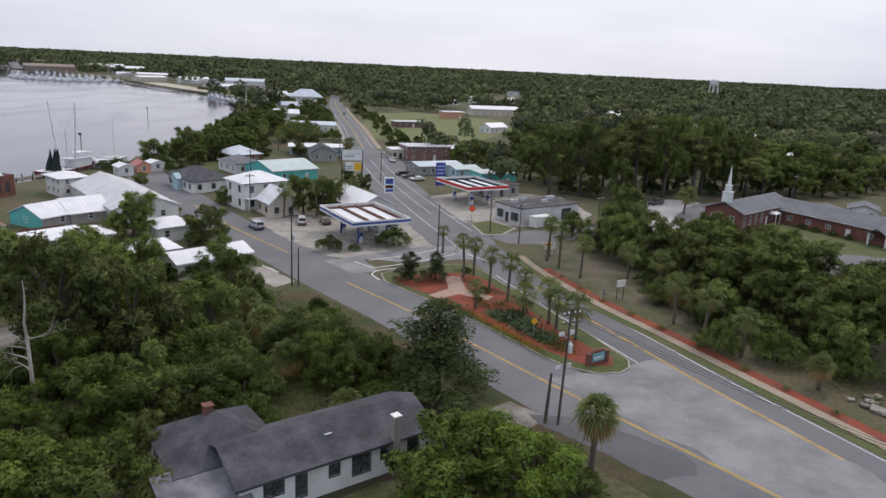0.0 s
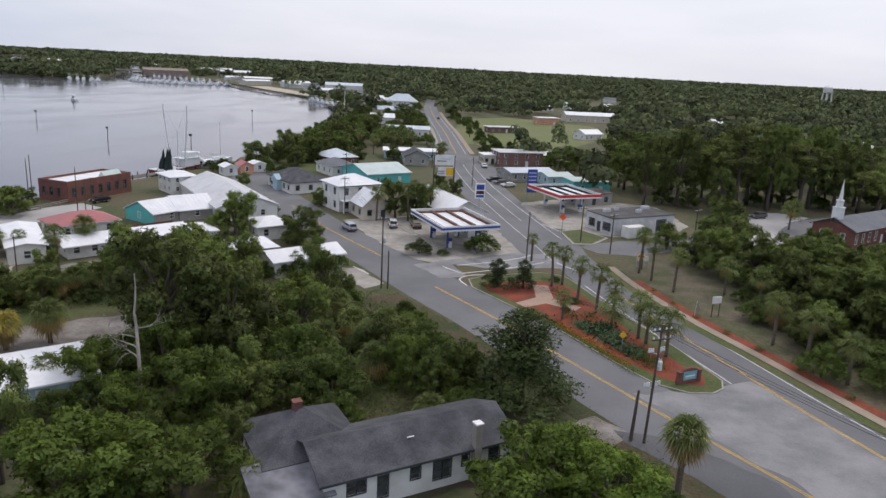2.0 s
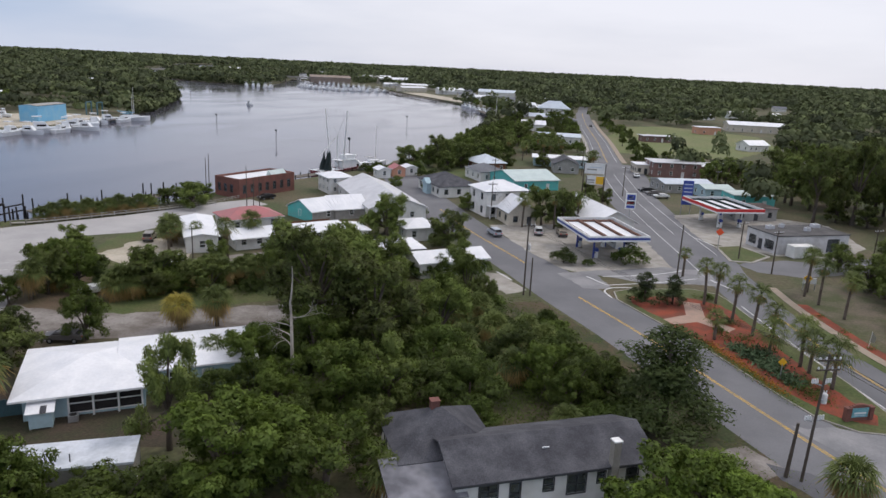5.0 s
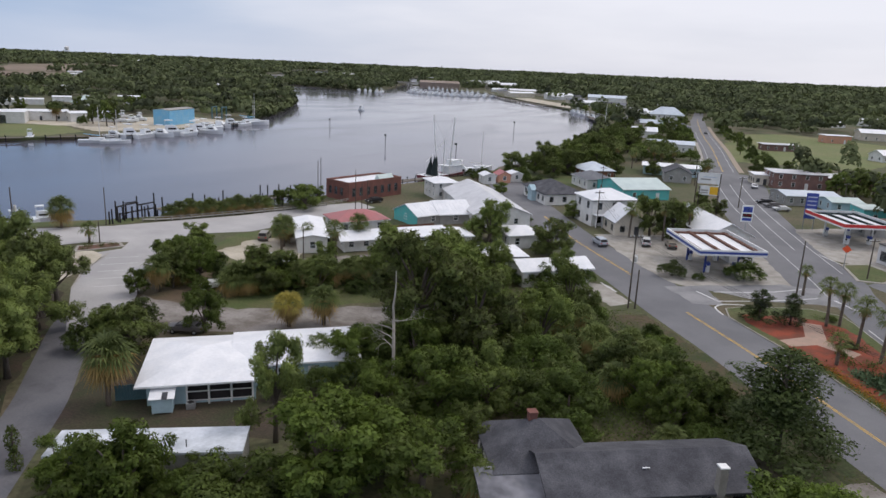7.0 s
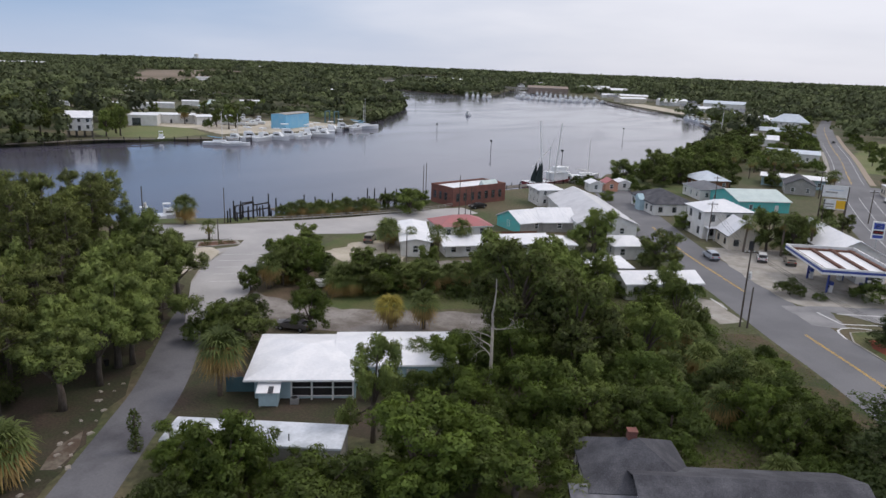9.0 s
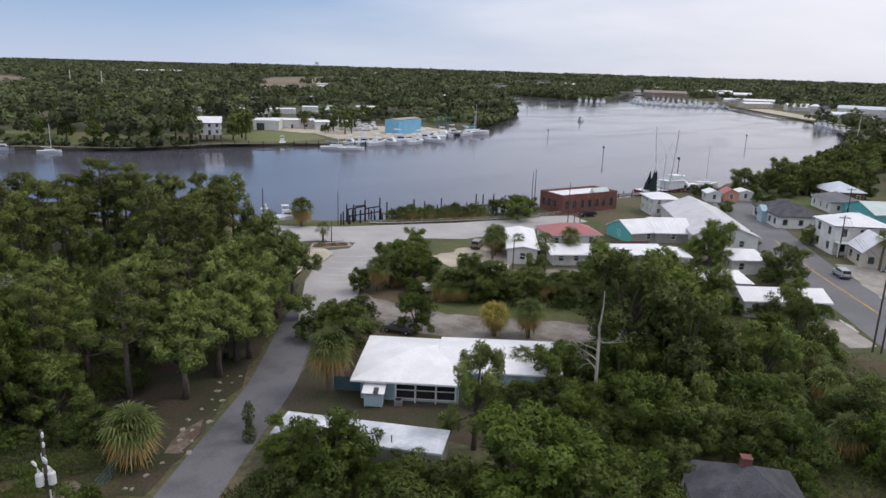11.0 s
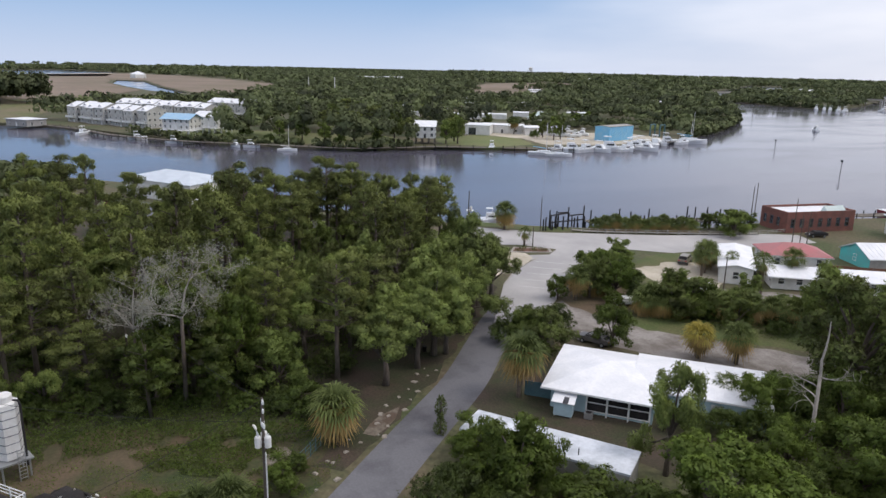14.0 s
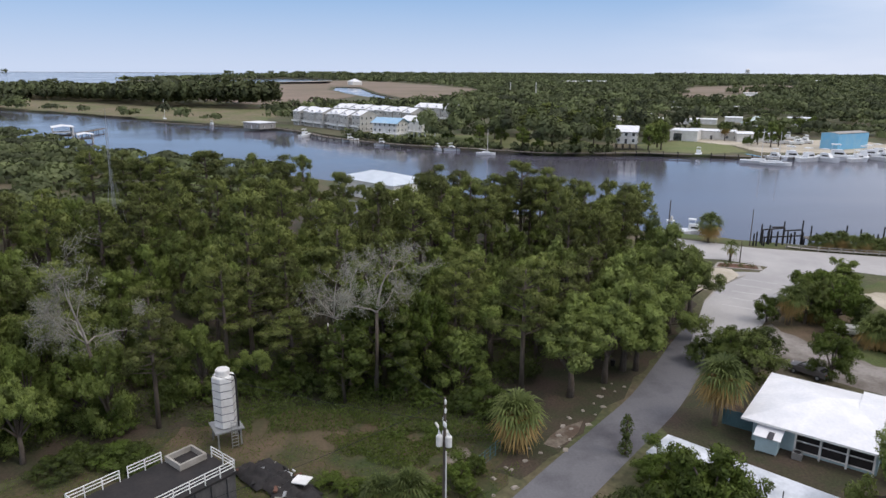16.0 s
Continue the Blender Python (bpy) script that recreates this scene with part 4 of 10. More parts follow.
    mats = {"oak": "oak", "elm": "elm", "bright": "bright", "fresh": "fresh", "pine": "pine", "cedar": "cedar", "thin": "bright", "shrub": "shrub"}
    leaves = leaf_mesh("crown", p, way, size, aspect, M[mats[kind]], rng, d * 0.8 + way * 0.35 + np.array([0, 0, 0.1]))
    CROWNS[key] = (wood.mesh("trunk", M["bark"], True), leaves)
    return CROWNS[key]


TREE_TEXT = {
    "small_oak": ("broadleaf_tree", "rounded dark green broadleaf tree", "tree"),
    "oak": ("oak_tree", "broad dark green live oak", "tree"), "bright": ("tree", "leafy bright green broadleaf tree", "tree"), "fresh": ("tree", "broad fresh green tree with feathery leaves", "tree"), "elm": ("elm_tree", "spreading feathery light green tree", "tree"),
    "pine": ("pine_tree", "tall pine with open tufted crown", "tree"), "cedar": ("cedar_tree", "dense dark conical cedar", "tree"),
    "thin": ("young_tree", "slender light green tree with open branches", "tree"), "shrub": ("shrub", "dense rounded green shrub", "shrub"),
}
TREE_COUNT = [0]


def tree(kind, x, y, height, radius, detail="mid", extra=""):
    TREE_COUNT[0] += 1
    k = TREE_COUNT[0]
    trunk, leaves = crown(kind, k % 4, detail)
    name, label, cat = TREE_TEXT["small_oak" if kind == "oak" and (detail == "low" or height < 7.2) else kind]
    base = {"oak": 4.7, "elm": 4.7, "bright": 4.7, "fresh": 4.7, "pine": 2.7, "cedar": 3.3, "thin": 2.4, "shrub": 4.9}[kind]
    tall = {"oak": 9.2, "elm": 9.2, "bright": 9.2, "fresh": 9.2, "pine": 10.3, "cedar": 10.2, "thin": 10.2, "shrub": 7.6}[kind]
    e = new(name)
    s = radius / base
    sink = 0.17 * height if kind in ("oak", "bright", "fresh") and height < 10 and detail != "low" else 0.0
    e.matrix_basis = pose(x, y, -sink, 0, 0, 77.0 * k % 360) @ Matrix.Diagonal((s, s, (height + sink) / tall, 1))
    tagged(e, label + extra, cat, group="trees of the place")
    part("trunk", trunk, None, e)
    part("crown", leaves, None, e)
    return e


def frond_mesh(rng, count, reach, lift0, lift1, material, name):
    """A head of fan-shaped palm leaves on arching stalks."""
    v, f = [], []
    for k in range(count):
        a = 2.39996 * k + rng.normal() * 0.15
        lift = lift0 + (lift1 - lift0) * (k + 0.5) / count + rng.normal() * 0.08
        out = Vector((math.cos(a), math.sin(a), 0))
        way = out * math.cos(lift) + Vector((0, 0, 1)) * math.sin(lift)
        side = Vector((-math.sin(a), math.cos(a), 0))
        up = way.cross(side) * -1
        stalk = reach * (0.46 + 0.16 * rng.random())
        tip = way * stalk
        s0 = len(v)
        v += [tuple(side * 0.03), tuple(-side * 0.03), tuple(tip - side * 0.03), tuple(tip + side * 0.03)]
        f.append((s0, s0 + 1, s0 + 2, s0 + 3))
        for j in range(11):
            b = (j - 5) / 5 * 1.5
            d = way * math.cos(b) + side * math.sin(b) + up * 0.12 * abs(math.sin(b))
            length = reach * (0.70 - 0.14 * abs(j - 5) / 5) * (0.8 + 0.4 * rng.random())
            w = d.cross(up).normalized() * length * 0.048
            mid, end = tip + d * length * 0.5, tip + d * length + Vector((0, 0, -1)) * length * (0.32 + 0.3 * rng.random())
            s = len(v)
            v += [tuple(tip), tuple(mid + w), tuple(end), tuple(mid - w)]
            f.append((s, s + 1, s + 2, s + 3))
    return fast_mesh(name, np.array(v), np.array(f), material)


PALMS = {}


def palm_head(variant, full):
    key = (variant, full)
    if key not in PALMS:
        rng = np.random.default_rng(500 + variant)
        if full:
            PALMS[key] = (frond_mesh(rng, 40, 1.05, 1.4, -0.15, M["palm"], "crown"), frond_mesh(rng, 34, 0.98, -0.1, -1.25, M["palmdry"], "dead_fronds"))
        else:
            PALMS[key] = (frond_mesh(rng, 22, 1.15, 1.3, -0.6, M["palm"], "crown"), frond_mesh(rng, 9, 0.8, -0.7, -1.4, M["palmdry"], "dead_fronds"))
    return PALMS[key]


PALM_COUNT = [0]


def palm(x, y, height, radius, full=False, dry=False, label="slim cabbage palm with a round head of fronds", z=0.0):
    """A cabbage palm: height to the top of its head."""
    PALM_COUNT[0] += 1
    k = PALM_COUNT[0]
    e = thing("palm_tree", label, "palm tree", x, y, z, 51.0 * k % 360, "palm trees")
    head, dead = palm_head(k % 3, full)
    if dry:
        head = frond_mesh(np.random.default_rng(77), 34, 1.05, 1.3, -0.3, M["palmyellow"], "crown")
    top = max(0.5, height - radius * 0.8)
    lean = 0.02 * top * math.sin(k * 1.7)
    g = Geo()
    steps = max(3, int(top / 0.5))
    r0 = 0.21 if not full else 0.26
    g.tube([(lean * (i / steps) ** 2 * 3, 0, -0.1 + top * i / steps) for i in range(steps + 1)], [r0 * (1.15 - 0.25 * i / steps) * (1.0 if i % 2 else 1.08) for i in range(steps + 1)], 7)
    part("trunk", g, M["palmbark"], e, smooth=True)
    m = pose(lean * 3, 0, top) @ Matrix.Diagonal((radius, radius, radius, 1))
    part("crown", head, None, e, at=m)
    part("dead_fronds", dead, None, e, "drooping tan dead fronds", at=m)
    return e


def bare_branches(g, rng, p, d, length, r, depth, tips, bend=0.22):
    """Grows a bare crooked limb and its branches."""
    pts, rad = [p], [r]
    q = Vector(p)
    for i in range(4):
        d = (d + Vector(rng.normal(size=3)) * bend).normalized()
        q = q + d * length / 4
        pts.append(tuple(q))
        rad.append(r * (1 - 0.16 * (i + 1)))
    g.tube(pts, rad, 5, False)
    tips += pts[2:]
    if depth:
        for i in (2, 3, 4, 4):
            side = (d + Vector(rng.normal(size=3)) * 0.75 + Vector((0, 0, 0.15))).normalized()
            bare_branches(g, rng, pts[i], side, length * (0.5 + 0.2 * rng.random()), max(0.02, rad[i] * 0.6), depth - 1, tips)


def dead_tree(x, y, height, seed, label, depth=3, twigs=False, lean=(0.0, 0.0)):
    rng = np.random.default_rng(seed)
    e = thing("dead_tree", label, "dead tree", x, y, 0, 0, "bare trees")
    g = Geo()
    lx, ly = lean
    half = 0.6
    fork = (lx * 0.6, ly * 0.6 + 0.2, height * half)
    g.tube([(0, 0, -0.2), (lx * 0.25 + 0.15, ly * 0.25 + 0.1, height * 0.25), fork], [0.017 * height, 0.013 * height, 0.010 * height], 8)
    part("trunk", g, M["bark"] if twigs else M["bone"], e, smooth=True)
    tips = []
    for k in range(5):
        a = 1.3 * k + rng.random()
        b = Geo()
        rise = 6.0 if k == 0 else 0.3 + 0.5 * rng.random()
        t = 1.0 if k == 0 or twigs else 0.5 + 0.12 * k
        start = (fork[0] * t, fork[1] * t, height * half * t)
        bare_branches(b, rng, start, (Vector((math.cos(a), math.sin(a), rise)) + Vector((lx, ly, 0)) * 0.15).normalized(), height * ((0.96 - half) if k == 0 else 0.24 if twigs else 0.15), (0.0095 if k == 0 else 0.006) * height, depth - 1 if k or twigs else 0, tips, 0.1 if twigs and k == 0 else 0.2)
        part("limb", b, M["bone"], e, smooth=True)
    if twigs:
        c = np.repeat(np.array(tips), 6, axis=0)
        c = c + rng.normal(size=c.shape) * 0.28
        me = leaf_mesh("lichen", c, rng.normal(size=c.shape), 0.13 * rng.uniform(0.6, 1.5, len(c)), 0.25, M["lichen"], rng)
        part("lichen", me, None, e, "pale grey lichen on the twigs")
    return e


# trees and shrubs round the street corner, the houses and the lot: x, y, height, radius
tree("cedar", 0.8, 70.6, 12.0, 7.4, "near", " beside the street")
tree("fresh", 2.2, 50.0, 8.4, 6.4, "near")
tree("fresh", 8.6, 50.6, 6.8, 5.6, "near")
tree("fresh", 4.6, 55.6, 6.8, 4.8, "near")
for row in ((12.6, 51.0, 3.6, 3.2), (11.4, 56.0, 3.4, 3.0), (9.0, 59.6, 3.2, 2.8), (13.8, 54.2, 2.2, 2.2), (5.6, 61.0, 2.6, 2.2)):
    tree("shrub", *row, "near")
for row in ((-41.9, 74.0, 16.5, 8.0), (-33.5, 73.5, 13.5, 7.0), (-46.9, 90.2, 11.5, 6.5), (-28.0, 81.5, 9.0, 5.5), (-38.5, 84.0, 12.5, 6.0), (-28.5, 94.8, 9.9, 4.4)):
    tree("oak", *row, "near")
for row in ((-33.0, 42.9, 9.5, 7.2), (-25.6, 46.9, 7.4, 5.6), (-44.5, 31.7, 8.7, 4.6), (-36.4, 34.0, 6.2, 5.6), (-30.5, 58.4, 9.0, 5.2), (-68.1, 62.8, 7.0, 3.7), (-84.7, 77.5, 8.3, 4.2)):
    tree("bright", *row, "near")
for row in ((-86.5, 73.6, 7.2, 3.6), (-70.8, 53.5, 6.0, 4.4), (-73.1, 80.3, 7.1, 4.6), (-43.1, 128.7, 8.0, 5.6), (-57.5, 130.6, 9.4, 5.6), (-109.0, 133.9, 6.4, 5.0), (-66.0, 84.5, 5.5, 3.5)):
    tree("oak", *row, "mid")
for row in ((-34.7, 82.7, 5.6, 5.0), (-25.9, 73.7, 8.0, 5.2), (-46.2, 67.4, 5.6, 3.8), (-16.8, 78.5, 6.6, 4.6), (-11.5, 80.8, 5.8, 4.6), (-24.7, 66.6, 6.0, 4.6), (-9.4, 73.4, 5.6, 4.4), (-19.0, 66.4, 7.0, 4.4),
            (-29.0, 58.5, 6.4, 4.0), (-45.2, 25.6, 6.0, 3.6), (-34.4, 38.5, 3.4, 3.2), (-21.5, 86.0, 5.2, 4.2), (-31.5, 101.5, 5.0, 3.4), (-5.0, 66.5, 4.5, 3.2)):
    tree("shrub", *row, "near")
for row in ((-38.0, 67.0, 8.5, 4.2), (-44.0, 62.5, 7.0, 3.8), (-27.0, 63.0, 8.0, 4.4), (-36.5, 56.0, 6.5, 3.8), (-31.0, 50.5, 6.0, 3.8), (-24.0, 55.0, 5.0, 2.8)):
    tree("bright" if row[0] < -30 else "oak", *row, "near")
for row in ((33.0, 138.5, 7.0, 4.0), (36.5, 131.5, 9.0, 5.0), (41.5, 128.0, 10.0, 5.6), (44.5, 118.0, 9.0, 5.2), (47.5, 128.0, 10.0, 6.0), (37.5, 137.0, 10.0, 5.6), (30.0, 150.0, 6.0, 3.6)):
    tree("oak", *row, "mid")
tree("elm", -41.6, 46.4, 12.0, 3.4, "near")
for row in ((-47.2, 54.6, 3.6, 2.4), (-44.6, 57.4, 4.2, 2.6), (-42.2, 60.4, 4.8, 3.0), (-40.2, 64.0, 6.0, 3.4), (-8.6, 69.5, 6.2, 3.6), (-5.4, 72.6, 6.6, 3.8), (-12.0, 72.0, 7.0, 4.0), (-6.8, 79.0, 4.2, 3.0), (-2.6, 68.4, 4.0, 2.8), (-14.0, 86.0, 4.6, 3.2)):
    tree("bright" if row[2] > 6 else "shrub", *row, "near")
tree("cedar", -81.5, 78.4, 4.9, 1.7, "mid")
tree("shrub", -60.3, 154.9, 3.8, 3.0, "mid")
tree("shrub", -18.0, 50.5, 4.0, 1.6, "near")
dead_tree(-37.6, 60.8, 15.0, 5, "tall bleached dead tree with crooked bare limbs")
for row in ((-61.0, 42.8, 7.6, 2.6, True), (-57.0, 73.9, 5.5, 2.2, True), (-91.5, 105.7, 5.4, 2.5, True), (-74.1, 99.7, 8.0, 1.9, False), (-78.1, 112.9, 6.4, 2.0, False),
            (-134.9, 87.6, 6.3, 2.8, True), (-120.0, 83.2, 4.1, 1.5, False), (-86.7, 70.8, 5.7, 2.2, True), (-76.1, 77.3, 4.8, 2.6, True), (-60.8, 20.9, 5.6, 2.6, True), (15.2, 56.7, 7.4, 2.0, True), (-88.4, 101.5, 5.0, 1.6, False)):
    palm(*row, label="stocky cabbage palm with tan dead fronds" if row[4] else "slim cabbage palm with a round head of fronds")
palm(-60.5, 70.7, 4.9, 2.1, True, True, "yellowing cabbage palm beside the alley")
# palms of the planted island and of the park beside the highway
for row in ((5.2, 115.6, 7.6, 1.5), (7.0, 117.0, 6.6, 1.5), (6.5, 99.6, 4.2, 1.3), (9.2, 109.0, 7.2, 1.6), (11.7, 103.7, 7.6, 1.6), (14.4, 104.6, 5.2, 1.5), (13.4, 97.6, 4.8, 2.0), (16.8, 94.4, 6.8, 1.7), (17.6, 92.6, 5.6, 1.8), (19.6, 88.6, 6.4, 2.1),
            (1.6, 131.5, 5.2, 1.2)):
    palm(*row, z=0.15)
for row in ((21.6, 129.2, 8.4, 1.6), (23.2, 125.0, 7.8, 1.6), (26.0, 118.8, 7.6, 1.6), (22.4, 132.2, 8.0, 1.5), (34.6, 119.7, 6.6, 1.9), (39.2, 116.0, 6.0, 2.0), (35.7, 97.2, 7.6, 1.7), (38.4, 92.2, 7.2, 1.7), (41.0, 85.6, 6.4, 1.7), (65.7, 182.4, 7.5, 2.6)):
    palm(*row)
for row in ((38.5, 104.5, 4.2, 2.0), (41.0, 101.0, 4.0, 2.0), (37.0, 107.5, 3.8, 1.8), (46.5, 76.5, 4.2, 1.5)):
    palm(*row, True, label="bushy cabbage palm with tan dead fronds")
# oaks and palms behind the motel court
for row in ((-57.4, 93.2, 11.0, 4.6), (-49.2, 95.4, 11.5, 5.4), (-62.2, 106.0, 6.7, 3.6), (-52.0, 103.0, 9.0, 4.6), (-44.0, 104.0, 8.0, 4.2)):
    tree("oak", *row, "mid")
for row in ((-73.5, 52.0, 5.5, 3.2), (-101.4, 93.0, 5.0, 3.6), (-91.7, 80.5, 6.4, 4.2), (-72.8, 94.4, 5.4, 3.0), (-62.4, 95.6, 6.5, 3.4), (-72.9, 81.5, 7.2, 4.0), (-79.5, 186.0, 4.0, 3.0), (-59.3, 134.0, 6.4, 4.0)):
    tree("oak", *row, "mid")
for row in ((-89.6, 103.5, 6.0, 2.3), (-86.1, 106.2, 4.8, 1.3), (-77.9, 112.6, 6.4, 1.7)):
    palm(*row)
# trees between the highway and the church
for row in ((39.7, 143.5, 13.0, 7.0), (54.8, 102.3, 13.5, 8.6), (50.0, 124.1, 10.5, 6.6), (57.0, 88.0, 12.0, 7.4), (45.0, 134.0, 6.4, 5.0), (60.0, 114.0, 11.0, 6.5), (50.5, 112.0, 10.0, 6.0), (66.0, 98.0, 12.0, 7.0), (56.0, 138.0, 9.0, 6.0), (64.0, 128.0, 8.0, 5.0)):
    tree("oak", *row, "mid")
for row in ((35.9, 107.0, 4.0, 2.8), (40.7, 105.1, 6.0, 3.4), (40.8, 96.7, 6.0, 4.0), (47.4, 110.9, 7.0, 4.4), (44.0, 120.4, 6.0, 3.6), (38.5, 126.2, 5.0, 3.2), (36.8, 116.5, 3.0, 2.4), (38.4, 87.1, 5.0, 3.4), (46.3, 117.0, 7.0, 4.2), (42.0, 95.2, 7.0, 4.2), (44.8, 132.0, 7.0, 4.2), (40.4, 141.7, 6.0, 3.6)):
    tree("oak" if row[2] > 5.5 else "shrub", *row, "mid")
for row in ((45.0, 84.2, 5.5, 3.6), (47.0, 92.0, 5.0, 3.4), (46.0, 107.0, 5.4, 3.8), (43.0, 122.0, 5.5, 4.0), (52.0, 80.0, 5.0, 3.5), (58.0, 76.0, 5.0, 4.0)):
    tree("shrub", *row, "mid")
for row in ((49.3, 136.2, 6.0, 3.6), (50.6, 125.9, 7.0, 4.0), (51.1, 116.9, 6.0, 3.6), (52.6, 111.4, 8.0, 4.4), (51.5, 101.8, 7.0, 4.0), (53.1, 96.5, 8.5, 4.6), (53.2, 90.6, 7.0, 4.2), (53.1, 87.0, 8.0, 4.4), (55.2, 140.5, 8.0, 4.6), (57.8, 127.5, 9.0, 5.0), (58.2, 114.8, 9.0, 5.0), (59.4, 104.5, 10.0, 5.4), (58.3, 97.5, 9.0, 5.0), (60.6, 124.7, 9.0, 5.0), (59.3, 109.5, 8.0, 4.6), (53.5, 149.1, 4.6, 3.4), (52.1, 81.9, 7.0, 4.0), (57.8, 89.5, 10.0, 5.4)):
    tree("oak" if row[2] > 6.5 else "shrub", *row, "mid")
rng = np.random.default_rng(45)
made = 0
while made < 14:
    x, y = rng.uniform(40, 90), rng.uniform(66, 140)
    if inside((x, y), [(45, 92), (60, 72), (85, 95), (74, 130), (52, 140), (43, 120)]):
        made += 1
        tree("oak" if made % 3 else "shrub", x, y, rng.uniform(4.5, 9.5), rng.uniform(3.2, 5.0), "mid")
# tall trees behind the shop and the church
for row in ((32.6, 203.0, 20.0, 6.0), (42.0, 204.7, 23.0, 7.0), (55.5, 208.5, 22.0, 7.5), (68.0, 208.0, 25.0, 7.5), (81.8, 216.0, 25.0, 8.0), (94.7, 224.9, 21.0, 7.5), (95.2, 214.5, 13.0, 6.0), (58.5, 205.5, 25.0, 7.0), (77.0, 209.0, 20.0, 7.0), (88.0, 214.0, 18.0, 6.5), (49.0, 216.0, 21.0, 7.0), (74.0, 224.0, 24.0, 7.5), (61.0, 224.0, 22.0, 7.0), (88.0, 232.0, 21.0, 7.0), (30.0, 228.0, 15.0, 6.0), (42.0, 232.0, 18.0, 7.0), (106.0, 222.0, 14.0, 6.5), (52.0, 196.0, 13.0, 5.0)):
    tree("pine" if row[0] % 20 > 15 else "oak", *row, "mid")
for row in ((55.4, 136.4, 10.0, 4.2), (64.5, 151.0, 5.4, 3.2), (67.5, 157.0, 4.4, 2.6), (79.5, 166.0, 1.6, 1.3), (82.4, 168.6, 1.5, 1.2), (91.2, 170.6, 2.0, 1.5), (93.2, 167.4, 1.7, 1.4), (95.4, 163.8, 1.7, 1.4), (97.4, 160.4, 1.6, 1.3), (73.0, 142.0, 5.4, 3.6), (45.3, 203.5, 6.0, 4), (55.5, 212.3, 5.0, 3.6), (76.1, 219.0, 6.0, 4), (86.1, 218.4, 5.0, 3.4), (66.6, 215.9, 5.0, 3.6), (38.5, 206.8, 6.0, 4.0)):
    tree("oak" if row[2] > 5.5 else "shrub", *row, "mid")
for row in ((111.9, 217.0, 12.0, 7.0), (124.3, 223.2, 9.8, 6.5), (105.5, 222.0, 9.5, 6.0), (135.0, 228.0, 9.0, 6.0), (118.0, 232.0, 11.0, 6.5), (146.0, 236.0, 9.0, 6.0), (158.0, 246.0, 9.5, 6.0), (128.0, 240.0, 10.0, 6.0), (150.0, 256.0, 8.0, 6.0), (170.0, 262.0, 9.0, 6.0), (186.0, 262.0, 9.0, 6.5), (176.0, 300.0, 8.0, 6.0), (140.0, 206.0, 8.0, 5.0)):
    tree("oak", *row, "mid")
for row in ((-43.0, 107.8, 3.4, 2.6), (-40.2, 108.6, 3.6, 2.6), (-37.5, 109.3, 4.6, 2.8), (-36.0, 113.7, 6.6, 3.0), (-32.9, 111.6, 4.0, 2.4), (-32.1, 115.3, 3.4, 2.2), (-47.3, 109.2, 5.0, 3.0), (-51.6, 110.0, 6.0, 3.4)):
    tree("shrub" if row[2] < 5 else "oak", *row, "mid")
rng = np.random.default_rng(63)
stand = []
for _ in range(2500):
    x, y = rng.uniform(8, 190), rng.uniform(200, 345)
    if len(stand) >= 84 or not inside((x, y), [(26, 240), (30, 214), (60, 210), (112, 216), (172, 264), (186, 328), (40, 343), (28, 300)]) or math.hypot(x - 47, y - 306) < 13 or any(math.hypot(x - a, y - b) < 9.0 for a, b in stand):
        continue
    if any(math.hypot(x - a, y - b) < 11 for a, b in ((160, 325), (160.4, 281), (168, 336))):
        continue
    stand.append((x, y))
    tree(("oak", "bright", "elm", "oak", "pine")[len(stand) % 5], x, y, rng.uniform(9, 15), rng.uniform(5.0, 7.2), "mid")
for row in ((7.5, 262.4, 8.0, 5), (12.6, 257.4, 9.0, 5), (18.2, 267.7, 8.0, 5), (2.3, 284.7, 7.0, 4.5), (-9.0, 312.7, 5.0, 3.5), (21.5, 254.6, 9.0, 5), (24.4, 242.6, 8.0, 5), (15.7, 282.9, 8.0, 5)):
    tree("oak", *row, "mid")
# trees among the houses of the town
for row in ((-31.0, 160.5, 9.5, 4.6), (-26.0, 160.5, 9.5, 4.8), (-88.0, 236.0, 7.5, 4.5), (-80.0, 243.0, 8.0, 4.8), (-86.0, 252.0, 8.5, 5.0), (-76.0, 254.0, 8.0, 4.8), (-90.0, 244.0, 7.0, 4.2), (-82.0, 264.0, 9.0, 5.0), (-72.0, 268.0, 8.0, 4.6), (-90.0, 262.0, 8.0, 5.0), (-24.5, 168.0, 7.5, 3.6), (-51.5, 168.5, 4.6, 3.2), (-21.0, 194.0, 5.0, 3.4), (-52.0, 262.0, 5.5, 4.0), (-26.0, 205.0, 6.0, 3.0), (-62.0, 247.0, 7.0, 4.0), (-58.0, 300.0, 7.0, 4.5), (-70.0, 360.0, 7.0, 5.0)):
    tree("oak", *row, "mid")
for row in ((-8.3, 135.4, 4.6, 4.0), (-20.1, 129.7, 3.6, 3.0), (-98.5, 214.0, 3.6, 2.8), (-61.5, 186.0, 3.0, 2.0), (-15.5, 130.2, 1.6, 1.4)):
    tree("shrub", *row, "mid")
for row in ((-34.5, 156.0, 8.0, 1.8), (-23.0, 164.0, 8.2, 1.8), (-27.5, 158.0, 8.6, 1.7), (-20.8, 172.0, 7.0, 1.6), (-94.0, 226.0, 7.0, 2.2), (-75.0, 300.0, 7.5, 2.2), (-62.0, 330.0, 7.5, 2.2), (-66.0, 318.0, 7.0, 2.2)):
    palm(*row)
